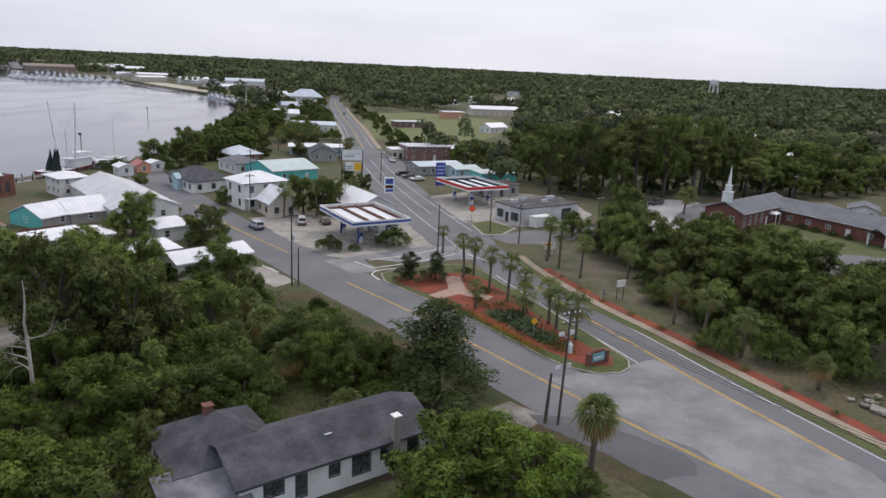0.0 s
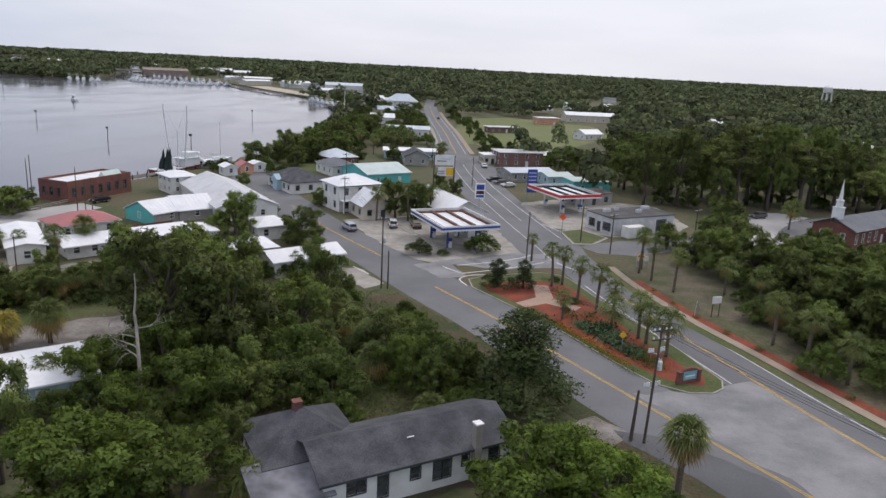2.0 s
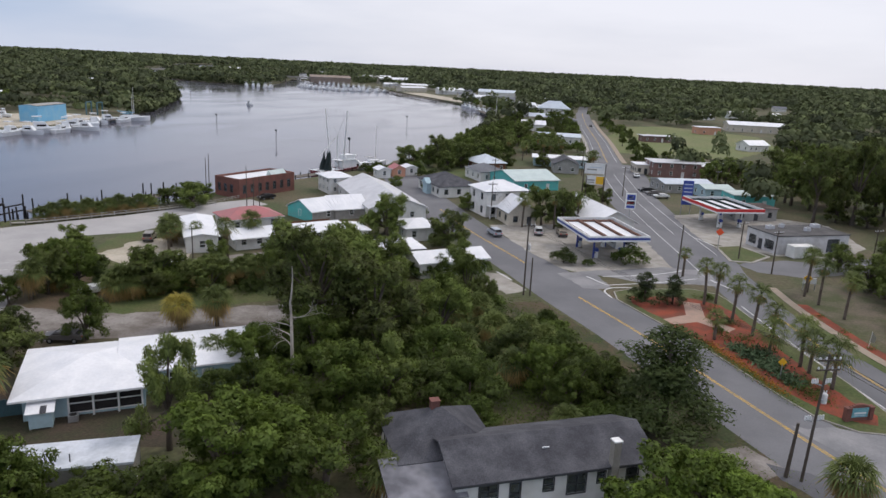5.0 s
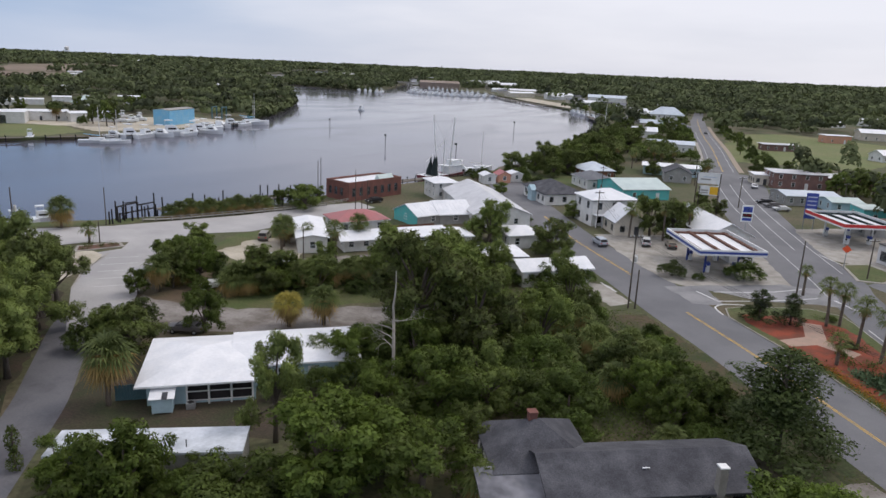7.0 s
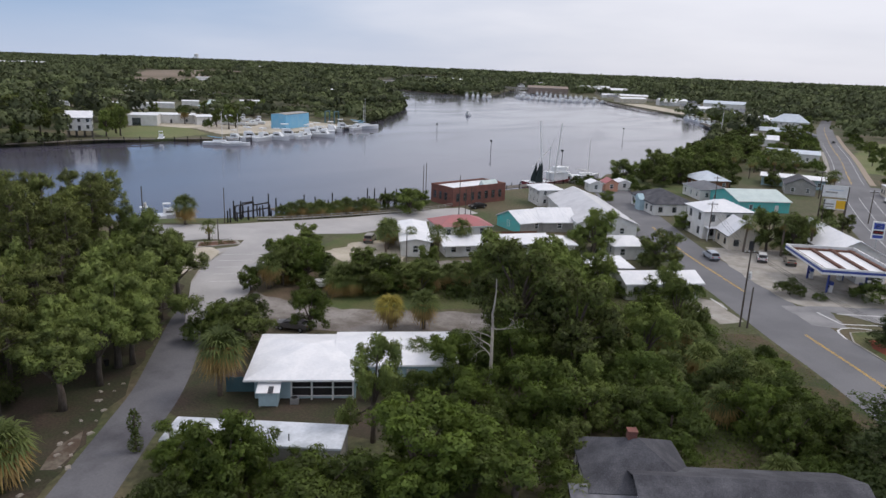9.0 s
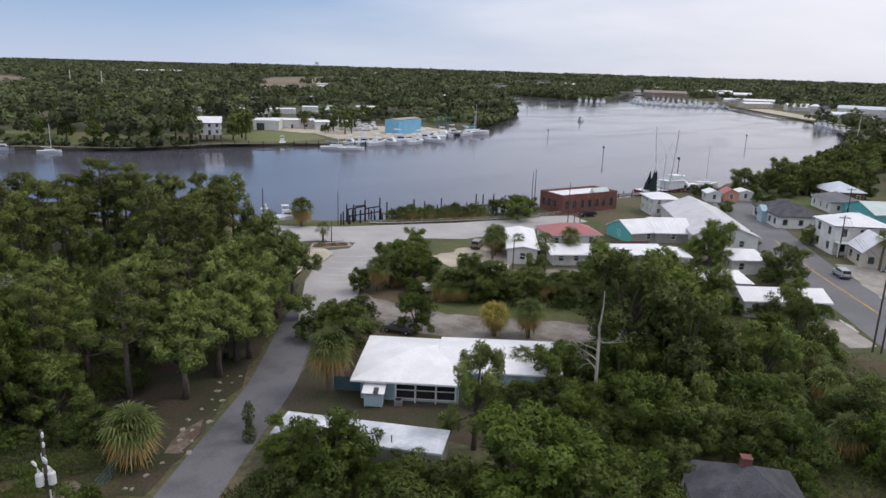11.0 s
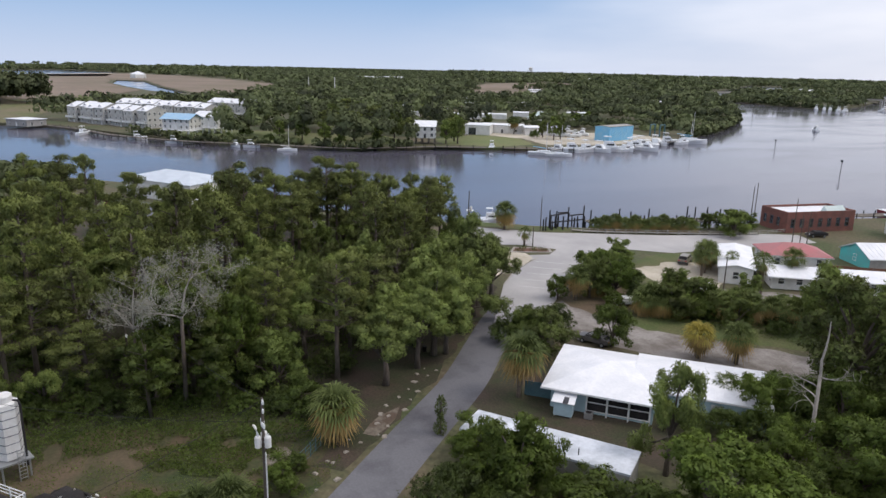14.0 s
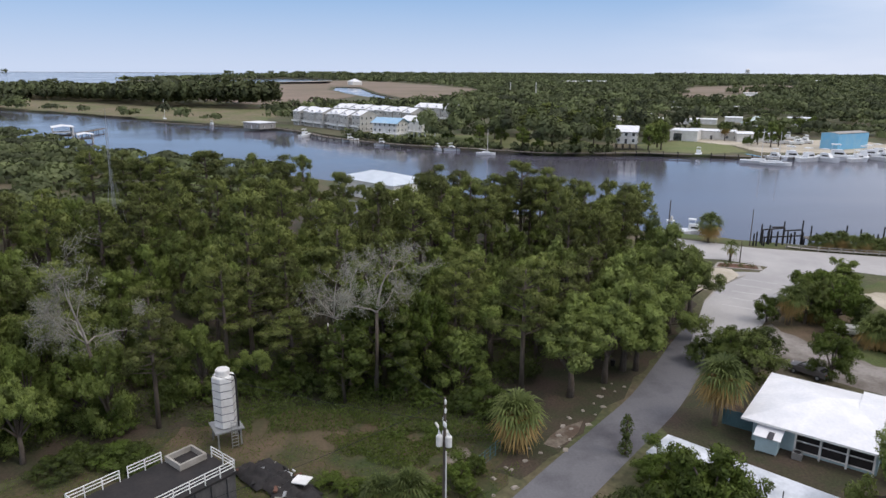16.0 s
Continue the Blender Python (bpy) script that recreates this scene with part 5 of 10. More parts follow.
for row in ((-76.4, 76.0, 4.2, 2.2), (-74.8, 78.1, 4.6, 2.4), (-73.5, 80.7, 4.0, 2.2), (-69.0, 86.0, 4.6, 2.2), (-66.9, 88.5, 4.4, 2.2), (-65.5, 91.3, 4.2, 2.0), (-63.5, 93.4, 4.4, 2.2), (-90.6, 75.9, 4.6, 2.4), (-86.9, 75.7, 4.0, 2.2), ):
    palm(*row, True, label="bushy palm in the hedge behind the lot")
for row in ((-73.3, 83.9, 6.0, 3.6), (-77.8, 83.4, 6.2, 3.4), (-70.4, 84.8, 3.4, 2.4), (-67.0, 92.5, 3.4, 2.4), (-63.6, 95.4, 4.0, 2.6), (-90.0, 86.2, 4.0, 2.4), (-93.0, 83.7, 4.0, 2.6), (-95.9, 81.1, 6.0, 3.4), (-62.0, 88.8, 2.4, 2.2), (-75.0, 53.7, 5.4, 3.4), (-76.8, 59.6, 5.0, 3.2), (-75.5, 50.9, 5.0, 3.0)):
    tree("bright" if row[2] > 5 else "shrub", *row, "mid")
# small bushes along the sea wall and at the motel
for k in range(11):
    palm(-126.2 + 1.05 * k, 107.6 + 2.0 * k, 3.4 + 1.5 * (k * 37 % 5) / 5, 1.9, True, label="low palm bush on the sea wall", z=-0.6)
for row in ((-69.0, 90.0, 4.4, 2.2), (-66.0, 94.0, 4.0, 2.0), (-62.0, 97.0, 4.2, 2.2), (-71.5, 86.5, 4.0, 2.0), (-57.5, 100.0, 4.4, 2.2), (-54.0, 95.5, 4.6, 2.4), (-30.0, 98.5, 4.5, 2.0), (-27.0, 87.5, 4.0, 2.2), (-18.0, 88.5, 3.2, 1.9), (-48.5, 62.0, 4.0, 2.2),
            (-33.5, 90.5, 4.0, 2.2), (-24.0, 79.0, 4.0, 2.2), (-22.5, 72.0, 3.6, 2.0), (-20.5, 48.5, 3.4, 1.9), (-8.2, 64.5, 3.0, 1.7)):
    palm(*row, True, label="low bushy palm in the undergrowth")
for row in ((-18.0, 80.0, 4.4, 2.2), (-14.6, 83.6, 4.0, 2.0), (-21.0, 83.0, 4.8, 2.2), (-25.4, 90.0, 4.8, 2.2), (-12.8, 76.4, 4.2, 2.0), (-16.0, 73.0, 4.4, 2.0), (-39.5, 68.0, 4.4, 2.0)):
    palm(*row, True, label="low bushy palm in the undergrowth")

# the woods beside the lane
WOODS = [(-59, 23), (-67, 31), (-76, 40), (-88, 52), (-99, 62), (-118, 66), (-140, 68), (-175, 45), (-200, 30), (-230, -10), (-240, -60), (-180, -80), (-110, -70), (-70, -45), (-66, -22), (-73, -10), (-77, -3), (-74, 10), (-68, 18)]
rng = np.random.default_rng(11)
taken = []
for _ in range(6000):
    x, y = rng.uniform(-240, -58), rng.uniform(-80, 70)
    gap = 4.4 if x > -130 else 6.5
    if x < -152 or not inside((x, y), WOODS) or (x + 62.5) ** 2 + (y - 23.5) ** 2 < 42 or any((x - a) ** 2 + (y - b) ** 2 < gap * gap for a, b in taken) or (-178 < x < -150 and -4 < y < 24) or (-222 < x < -172 and 8 < y < 42):
        continue
    taken.append((x, y))
    d, pick = math.hypot(x, y), rng.random()
    detail = "near" if d < 84 else "mid" if d < 140 else "low"
    low = 0.72 if math.hypot(x + 68, y - 4) < 16 else 1.0
    lane_gap = min((p - Vector((x, y))).length for p in LANE)
    top = max(5.0, 36.0 - 0.142 * d)
    # the lightened elm leaf from y 26 on, darker oak leaf nearer
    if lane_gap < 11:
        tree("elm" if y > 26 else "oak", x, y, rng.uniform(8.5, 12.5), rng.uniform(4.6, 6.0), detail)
    elif pick < (0.42 if y > -12 else 0.2):
        tree("pine", x, y, min(top, (rng.uniform(12, 17) + (4.0 if x < -100 else 0.0)) * low), rng.uniform(2.8, 4.4), detail)
    elif pick < 0.80:
        tree("oak" if pick < 0.62 or y < -8 else "elm", x, y, min(top, rng.uniform(7.5, 12.5) * low), rng.uniform(3.2, 4.8), detail)
    elif pick < 0.82:
        tree("elm", x, y, rng.uniform(8, 11) * low, rng.uniform(2.4, 3.2), detail)
    else:
        tree("shrub", x, y, rng.uniform(3, 5), rng.uniform(2.4, 3.6), detail)
for row in ((-151.0, -18.0, 21.0, 5.0), (-144.1, -8.0, 20.5, 3.4), (-145.3, -2.5, 20.0, 4.2), (-150.0, 1.6, 19.5, 3.0), (-126.0, 8.4, 19.5, 3.8), (-122.1, 14.5, 17.5, 3.0), (-123.1, 24.0, 20.5, 4.4), (-120.4, 30.5, 18.5, 3.6), (-128.7, 42.6, 20.5, 4.8), (-126.0, 46.5, 19.0, 4.4),
            (-107.4, 49.2, 16.5, 3.4), (-112.0, 56.0, 16.5, 3.4), (-165.9, -43.7, 19.5, 4.6), (-161.4, -36.2, 19.5, 4.6), (-155.6, -27.7, 19.0, 4.4), (-153.3, -23.4, 16.5, 4.0), (-129.6, 30.7, 18.5, 4.0), (-126.5, 36.4, 18.0, 4.0), (-158.0, -32.0, 18.5, 4.4), (-148.0, -13.0, 15.5, 3.6)):
    tree("pine", *row, "near")
dead_tree(-71.2, -18.8, 16.0, 21, "leaning bare tree covered in pale lichen", 4, True, (-0.9, -3.2))
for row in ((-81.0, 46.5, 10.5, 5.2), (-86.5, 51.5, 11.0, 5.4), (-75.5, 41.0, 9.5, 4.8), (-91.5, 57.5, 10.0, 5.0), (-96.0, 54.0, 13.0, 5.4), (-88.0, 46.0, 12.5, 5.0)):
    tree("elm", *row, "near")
# bushes along the edge of the clearing
for row in ((-66.5, 20.5, 3.0, 2.2), (-69.5, 17.5, 3.6, 2.4), (-71.0, 14.2, 2.6, 2.0), (-73.4, 11.8, 3.4, 2.4), (-74.6, 8.0, 2.2, 1.8), (-75.6, 4.6, 2.8, 2.2), (-76.4, 1.2, 3.4, 2.4), (-77.0, -2.2, 2.4, 2.0), (-77.4, -5.6, 3.2, 2.3), (-77.0, -9.0, 3.6, 2.4), (-79.5, 6.2, 4.2, 2.6), (-80.0, -1.0, 4.4, 2.8), (-78.0, 13.6, 4.4, 2.8), (-80.5, -7.0, 4.6, 2.8)):
    tree("shrub", *row, "mid")
# thicket left of the silo
rng = np.random.default_rng(47)
made = 0
while made < 44:
    x, y = rng.uniform(-96, -55), rng.uniform(-46, -10)
    if inside((x, y), [(-55, -25), (-58, -20.5), (-63, -13.5), (-66.5, -11.5), (-72, -12.5), (-80, -11), (-92, -16), (-94, -34), (-80, -42), (-64, -36)]):
        made += 1
        if made % 4:
            tree("shrub", x, y, rng.uniform(1.6, 2.6) if x > -67 else rng.uniform(2.4, 4.4), rng.uniform(1.8, 2.8), "mid")
        elif x < -66:
            tree("oak" if made % 8 else "elm", x, y, rng.uniform(6.0, 10.0), rng.uniform(2.8, 4.0), "near")
dead_tree(-74.2, 8.4, 17.0, 33, "tall bare tree covered in pale lichen", 4, True)
dead_tree(-79.5, 4.0, 13.0, 37, "slim bare tree covered in pale lichen", 3, True)


tree("thin", -73.0, 4.8, 9.5, 3.0, "near")
tree("thin", -72.4, 11.5, 8.5, 2.6, "near")
tree("bright", -77.0, 14.5, 12.0, 4.2, "near")
tree("thin", -77.5, 8.0, 13.5, 3.6, "near")
for row in ((-51.5, 31.0, 4.6, 3.0), (-48.8, 33.4, 4.4, 3.0), (-46.0, 33.2, 6.2, 3.4), (-53.6, 33.4, 3.2, 2.4), (-42.5, 36.6, 3.0, 2.2)):
    tree("bright", *row, "near")
# understorey between the big trees
for poly, count, seed in (([(-46, 62), (-22, 58), (-6, 68), (-2, 74), (-20, 97), (-34, 105), (-46, 98), (-52, 84)], 30, 41), ([(-48, 27), (-40, 37), (-32, 51), (-21, 47), (-16, 42), (-20, 20)], 16, 42), ([(-88, 68), (-80, 72), (-64, 78), (-50, 92), (-58, 102), (-72, 90), (-92, 82)], 12, 43)):
    rng = np.random.default_rng(seed)
    made = 0
    while made < count:
        x, y = rng.uniform(-95, 0), rng.uniform(15, 110)
        if inside((x, y), poly):
            made += 1
            tree("shrub" if rng.random() < 0.7 else "bright", x, y, rng.uniform(2.6, 5.2), rng.uniform(2.0, 3.2), "mid")
for row in ((-97.0, 207.4, 3.0, 2.6), (-93.5, 214.4, 3.4, 2.6), (-85.6, 218.4, 5.0, 3.0), (-81.5, 212.5, 3.2, 2.4), (-90.5, 218.7, 6.0, 2.6), (-76.8, 209.8, 4.0, 2.6), (-98.4, 214.6, 4.5, 3.0), (-102.0, 212.8, 3.2, 2.8), (-50.1, 178.5, 3.2, 2.2), (-71.5, 189.8, 4.2, 1.4), (-75.1, 168.1, 3.6, 3.4), (-72.0, 166.2, 3.4, 3.0)):
    tree("shrub", *row, "mid")
# trees along the river bank of the town
rng = np.random.default_rng(44)
for k in range(46):
    y = 228 + 3.6 * k * (0.85 + 0.3 * rng.random())
    x = float(np.interp(y, [223, 285, 340, 409], [-101, -96, -102, -111])) + rng.uniform(3, 24)
    tree("oak", x, y, rng.uniform(6.5, 10.5), rng.uniform(4.0, 6.0), "mid")
for k in range(28):
    y = 300 + 11 * k
    side = 1 if k % 2 else -1
    x = float(np.interp(y, [p.y for p in HIGHWAY], [p.x for p in HIGHWAY])) + side * rng.uniform(13, 22)
    tree("shrub" if k % 3 else "oak", x, y, rng.uniform(4, 8), rng.uniform(2.5, 4.0), "low")

rng = np.random.default_rng(46)
for k in range(34):
    y = rng.uniform(300, 690)
    hx = float(np.interp(y, [p.y for p in HIGHWAY], [p.x for p in HIGHWAY]))
    sx = float(np.interp(y, [285, 340, 409, 450, 528, 590, 686], [-98, -104, -113, -120, -140, -170, -233]))
    tree("oak", rng.uniform(sx + 4, hx - 13), y, rng.uniform(5, 9), rng.uniform(3, 5), "low")
for row in ((-50.0, 33.0), (-46.5, 31.5), (-42.0, 34.5), (-39.0, 37.0), (-48.0, 29.0), (-37.5, 41.0), (-43.0, 28.5)):
    tree("shrub", *row, 3.0 + row[0] % 1.3, 2.6, "near")

# trees among the boatyard and the houses of the far bank
for row in ((-309.0, 229.0, 13.0, 4.2), (-312.5, 236.0, 12.5, 4.0), (-322.0, 231.0, 10.0, 3.6), (-317.0, 222.0, 7.0, 3.0), (-306.0, 162.0, 12.0, 4.6), (-306.0, 168.5, 13.5, 5.0), (-316.0, 172.0, 13.0, 5.0), (-330.0, 178.0, 13.0, 5.0), (-338.0, 186.0, 11.0, 4.5), (-311.0, 144.0, 13.0, 5.0),
            (-321.0, 141.0, 15.0, 5.4), (-343.0, 140.0, 17.0, 6.0), (-332.0, 124.0, 15.0, 5.6), (-318.0, 131.0, 8.0, 4.0), (-327.0, 107.0, 10.0, 4.6), (-340.0, 100.0, 9.0, 4.4), (-352.0, 92.0, 9.0, 4.2), (-352.0, 118.0, 15.0, 5.6), (-366.0, 104.0, 12.0, 5.0), (-372.0, 128.0, 16.0, 6.0),
            (-390.0, 150.0, 17.0, 6.0), (-360.0, 150.0, 17.0, 6.0), (-402.0, 120.0, 14.0, 5.4), (-384.0, 170.0, 16.0, 6.0), (-408.0, 182.0, 15.0, 5.6), (-365.0, 78.0, 7.0, 3.6), (-420.0, 100.0, 12.0, 5.0), (-440.0, 160.0, 16.0, 6.0), (-425.0, 205.0, 13.0, 5.0), (-395.0, 200.0, 12.0, 5.0),
            (-345.0, 66.0, 5.0, 3.0), (-333.0, 82.0, 6.0, 3.4), (-318.0, 112.0, 6.0, 3.4), (-310.0, 126.0, 6.5, 3.6), (-410.0, 285.0, 8.0, 4.4), (-400.0, 262.0, 7.0, 4.0), (-380.0, 300.0, 9.0, 4.6), (-392.0, 318.0, 9.0, 4.6), (-405.0, 245.0, 8.0, 4.2), (-385.0, 232.0, 7.0, 4.0)):
    tree("pine" if row[2] > 11.5 and int(row[0]) % 3 else "oak" if row[2] > 7.5 else "shrub", *row, "low")
palm(-342.5, 225.5, 9.5, 3.2, True, label="tall full palm in front of the white workshop")
# street trees and gardens of the far part of town
rng = np.random.default_rng(52)
houses = [(-109.5, 580, 17), (-83.5, 497, 9), (-64.5, 358.5, 14), (-92, 425, 10), (-104, 500, 10), (-128, 560, 10), (-70, 330, 6), (-47.5, 272, 13), (-42.6, 256.5, 8), (-68.5, 242, 9), (-62.5, 221, 9)]
made = 0
while made < 74:
    y = rng.uniform(285, 700)
    hx = float(np.interp(y, [p.y for p in HIGHWAY], [p.x for p in HIGHWAY]))
    sx = float(np.interp(y, [285, 340, 409, 450, 528, 590, 686], [-98, -104, -113, -120, -140, -170, -233]))
    x = rng.uniform(sx + 3, hx - 10)
    if any(math.hypot(x - a, (y - b) * (0.45 if y < b else 1.0)) < c for a, b, c in houses):
        continue
    made += 1
    tree("oak" if made % 4 else "shrub", x, y, rng.uniform(4.5, 8.5), rng.uniform(3.0, 5.0), "low")
for k in range(13):
    y = 300 + 23 * k
    hx = float(np.interp(y, [p.y for p in HIGHWAY], [p.x for p in HIGHWAY]))
    tree("oak" if k % 2 else "shrub", hx + rng.uniform(11, 15), y, rng.uniform(3.0, 7.5), rng.uniform(2.2, 3.8), "low")
for x, y in ((-54, 286), (-58, 292), (-52, 300), (-60, 306), (-56, 318), (-66, 296), (-72, 288), (-63, 276), (-33, 262), (-35, 268)):
    palm(x, y, rng.uniform(6, 8.5), 2.1)

# ---- far woods: one mesh of crowns, smaller ones nearer ----
CLEAR = [
    [(-40, 335), (20, 335), (50, 420), (44, 505), (-20, 545), (-56, 505)],
    [(-340, 178), (-330, 150), (-298, 142), (-270, 220), (-280, 312), (-340, 320), (-385, 240)],
    [(-345, 38), (-470, -20), (-545, 60), (-560, 130), (-500, 140), (-430, 92), (-398, 88), (-372, 66)],
    [(-460, -20), (-640, -195), (-960, -500), (-1500, -320), (-1960, -60), (-1900, 260), (-1300, 250), (-900, 60), (-640, 10)],
    [(-1100, 620), (-1500, 900), (-1700, 1250), (-1350, 1150), (-1050, 850)],
    [(-240, 75), (-140, 75), (-120, 230), (-112, 340), (-50, 340), (10, 262), (16, 205), (44, 186), (62, 205), (112, 212), (150, 180), (125, 120), (60, 70), (80, -100), (-70, -100), (-146, -70), (-150, 30), (-200, 45)],
    [(-218, 0), (-218, 46), (-150, 46), (-148, -6), (-180, -8)],
    [(-116, 330), (-124, 450), (-90, 570), (-60, 470), (-40, 330)],
    [(120, 195), (200, 245), (205, 300), (150, 262), (100, 215)],
    [(430, 1130), (510, 1110), (610, 1460), (470, 1470)],
    [(-640, 1080), (-640, 960), (-500, 960), (-350, 800), (-270, 690), (-205, 680), (-250, 780), (-340, 920), (-490, 1060)],
    [(-640, 330), (-720, 320), (-760, 380), (-660, 400)],
    [(-718, 414), (-900, 505), (-1040, 590), (-1120, 680), (-1010, 730), (-842, 596), (-674, 477)],
    [(-860, -130), (-1700, -180), (-2200, 0), (-2200, 170), (-1700, 330), (-1300, 330), (-900, 240), (-700, 120), (-640, 10)],
    [(-560, 560), (-620, 545), (-640, 600), (-570, 610)],
    [(60, 330), (100, 320), (112, 352), (70, 360)],
    [(160, 420), (215, 400), (230, 440), (170, 455)],
    [(110, 560), (170, 540), (180, 600), (120, 610)],
    [(-520, 250), (-600, 240), (-610, 275), (-530, 285)],
    [(-98, 520), (-140, 520), (-165, 600), (-150, 660), (-110, 640), (-92, 585)],
    [(-160, 610), (-240, 690), (-290, 860), (-262, 925), (-215, 900), (-165, 740)],
    [(-30, 640), (60, 640), (120, 860), (110, 970), (70, 960), (20, 740)],
    [(-20, 440), (30, 440), (70, 520), (62, 570), (20, 575), (0, 520)],
    [(-400, 215), (-500, 215), (-500, 380), (-395, 390)],
    [(30, 285), (62, 280), (66, 325), (36, 330)],
    [(-14, 285), (24, 300), (44, 345), (20, 352), (-24, 330)],
    [(10, 246), (26, 200), (44, 186), (62, 205), (112, 212), (175, 262), (190, 330), (40, 345), (24, 300)],
    [(-440, 300), (-470, 300), (-475, 345), (-440, 350)],
]


PINE_BELT = [(-960, -420), (-872, -322), (-828, -256), (-773, -192), (-704, -130), (-667, -80), (-652, -24), (-690, -14), (-790, -60), (-880, -160), (-1000, -300), (-1040, -420)]


# open grove with lawns on the far bank
OPEN_GROVE = [(-300, 118), (-318, 98), (-342, 62), (-400, 90), (-430, 150), (-420, 200), (-350, 185), (-312, 165), (-299, 150)]

GROVE_EDGE = [(-298, 100), (-345, 40), (-480, 120), (-500, 240), (-380, 250), (-310, 175)]


def far_woods():
    r = np.random.default_rng(4)
    V, Q, N, T = [], [], [], []
    bands = [(150, 420, 10.0, 185, 0.88), (420, 800, 12.5, 66, 1.5), (800, 1500, 15, 26, 2.8), (1500, 2700, 27, 22, 5.2), (2700, 4900, 46, 18, 10.0)]
    base = 0
    for d0, d1, gap, leaves, size in bands:
        count = int(2.8 / 2 * (d1 ** 2 - d0 ** 2) / gap ** 2)
        d = np.sqrt(r.uniform(d0 ** 2, d1 ** 2, count))
        a = r.uniform(math.radians(-41), math.radians(119), count)
        x, y = -np.sin(a) * d, np.cos(a) * d
        keep = ~inside_many(x, y, RIVER) | inside_many(x, y, MID_ISLAND)
        keep &= ~inside_many(x, y, CREEK)
        for c in CLEAR:
            keep &= ~inside_many(x, y, c) | inside_many(x, y, PINE_BELT)
        strip = np.interp(y, [p.y for p in HIGHWAY], [p.x for p in HIGHWAY])
        keep &= ~((np.abs(x - strip) < 13) & (y < 700))
        keep &= ~inside_many(x, y, OPEN_GROVE) | (r.random(len(x)) < 0.75)
        x, y = x[keep], y[keep]
        n = len(x)
        h = 5.0 + 10.5 * r.random(n) ** 1.3 + 2.5 * np.sin(x * 0.011) * np.cos(y * 0.008) + (3.0 if d0 > 1400 else 0.0) + (2.5 if d0 > 2600 else 0.0)
        far_side = (x < -260) & (y < 700)
        h = np.where(far_side, h * np.where(inside_many(x, y, GROVE_EDGE), 1.25, 0.9), h)
        h = np.where((x > -470) & (x < -150) & (y < 60), np.minimum(h * 0.62, 5.5), h)
        h = np.where(inside_many(x, y, PINE_BELT), r.uniform(13, 19, n) + 8.0 * np.clip((y + 230) / 150, 0, 1), h)
        h = np.where(a[keep] > math.radians(62), np.minimum(h, 10.5), h) if d0 > 1400 else h
        rad = gap * r.uniform(0.40, 0.66, n)
        k = leaves
        # each crown is a few rounded lumps
        lumps = 4
        off = r.normal(size=(n, lumps, 3)) * np.array([0.42, 0.42, 0.20])
        pick = r.integers(0, lumps, (n, k))
        off = np.take_along_axis(off, pick[:, :, None].repeat(3, 2), 1)
        dirs = r.normal(size=(n, k, 3))
        dirs /= np.linalg.norm(dirs, axis=2)[:, :, None]
        dirs[:, :, 2] = np.abs(dirs[:, :, 2]) * 1.15 - 0.15
        c = np.stack([x, y, h * 0.62], 1)[:, None, :] + (dirs * 0.62 * r.uniform(0.85, 1.1, (n, k, 1)) + off) * np.stack([rad, rad, h * 0.42], 1)[:, None, :]
        c = c.reshape(-1, 3)
        nn = (dirs + r.normal(size=dirs.shape) * 0.30).reshape(-1, 3)
        nn /= np.linalg.norm(nn, axis=1)[:, None]
        t = np.cross(nn, r.normal(size=nn.shape))
        t /= np.linalg.norm(t, axis=1)[:, None] + 1e-9
        b = np.cross(nn, t)
        s = size * r.uniform(0.6, 1.3, (len(c), 1))
        N.append((dirs + 0.5 * off).reshape(-1, 3) + nn * 0.2)
        T.append(np.repeat(np.clip(0.42 + (0.34 if d0 < 800 else 0.18) * r.normal(size=n), 0, 1.25), k))
        V.append(np.stack([c + t * s, c - t * s * 0.6 + b * s * 0.85, c - t * s * 0.6 - b * s * 0.85], 1).reshape(-1, 3))
        Q.append(np.arange(len(c) * 3).reshape(-1, 3) + base)
        base += len(c) * 3
    # belt of pines on the marsh
    px, py = r.uniform(-1040, -650, 2600), r.uniform(-420, -14, 2600)
    keep = inside_many(px, py, PINE_BELT)
    px, py = px[keep], py[keep]
    n, k = len(px), 70
    h = r.uniform(13, 18, n) + 8.0 * np.clip((py + 230) / 150, 0, 1)
    dirs = r.normal(size=(n, k, 3))
    dirs /= np.linalg.norm(dirs, axis=2)[:, :, None]
    c = (np.stack([px, py, h * 0.62], 1)[:, None, :] + dirs * np.stack([0 * h + 4.2, 0 * h + 4.2, h * 0.38], 1)[:, None, :] * r.uniform(0.5, 1.0, (n, k, 1))).reshape(-1, 3)
    t = r.normal(size=c.shape)
    t /= np.linalg.norm(t, axis=1)[:, None]
    b = np.cross(t, r.normal(size=c.shape))
    b *= np.sign((np.cross(t, b) * dirs.reshape(-1, 3)).sum(1))[:, None] / (np.linalg.norm(b, axis=1)[:, None] + 1e-9)
    s = 1.9 * r.uniform(0.6, 1.3, (len(c), 1))
    V.append(np.stack([c + t * s, c - t * s * 0.6 + b * s * 0.85, c - t * s * 0.6 - b * s * 0.85], 1).reshape(-1, 3))
    Q.append(np.arange(len(c) * 3).reshape(-1, 3) + base)
    N.append(dirs.reshape(-1, 3) + np.array([0, 0, 0.2]))
    T.append(np.repeat(np.clip(0.25 + 0.2 * r.normal(size=n), 0, 1), k))
    base += len(c) * 3
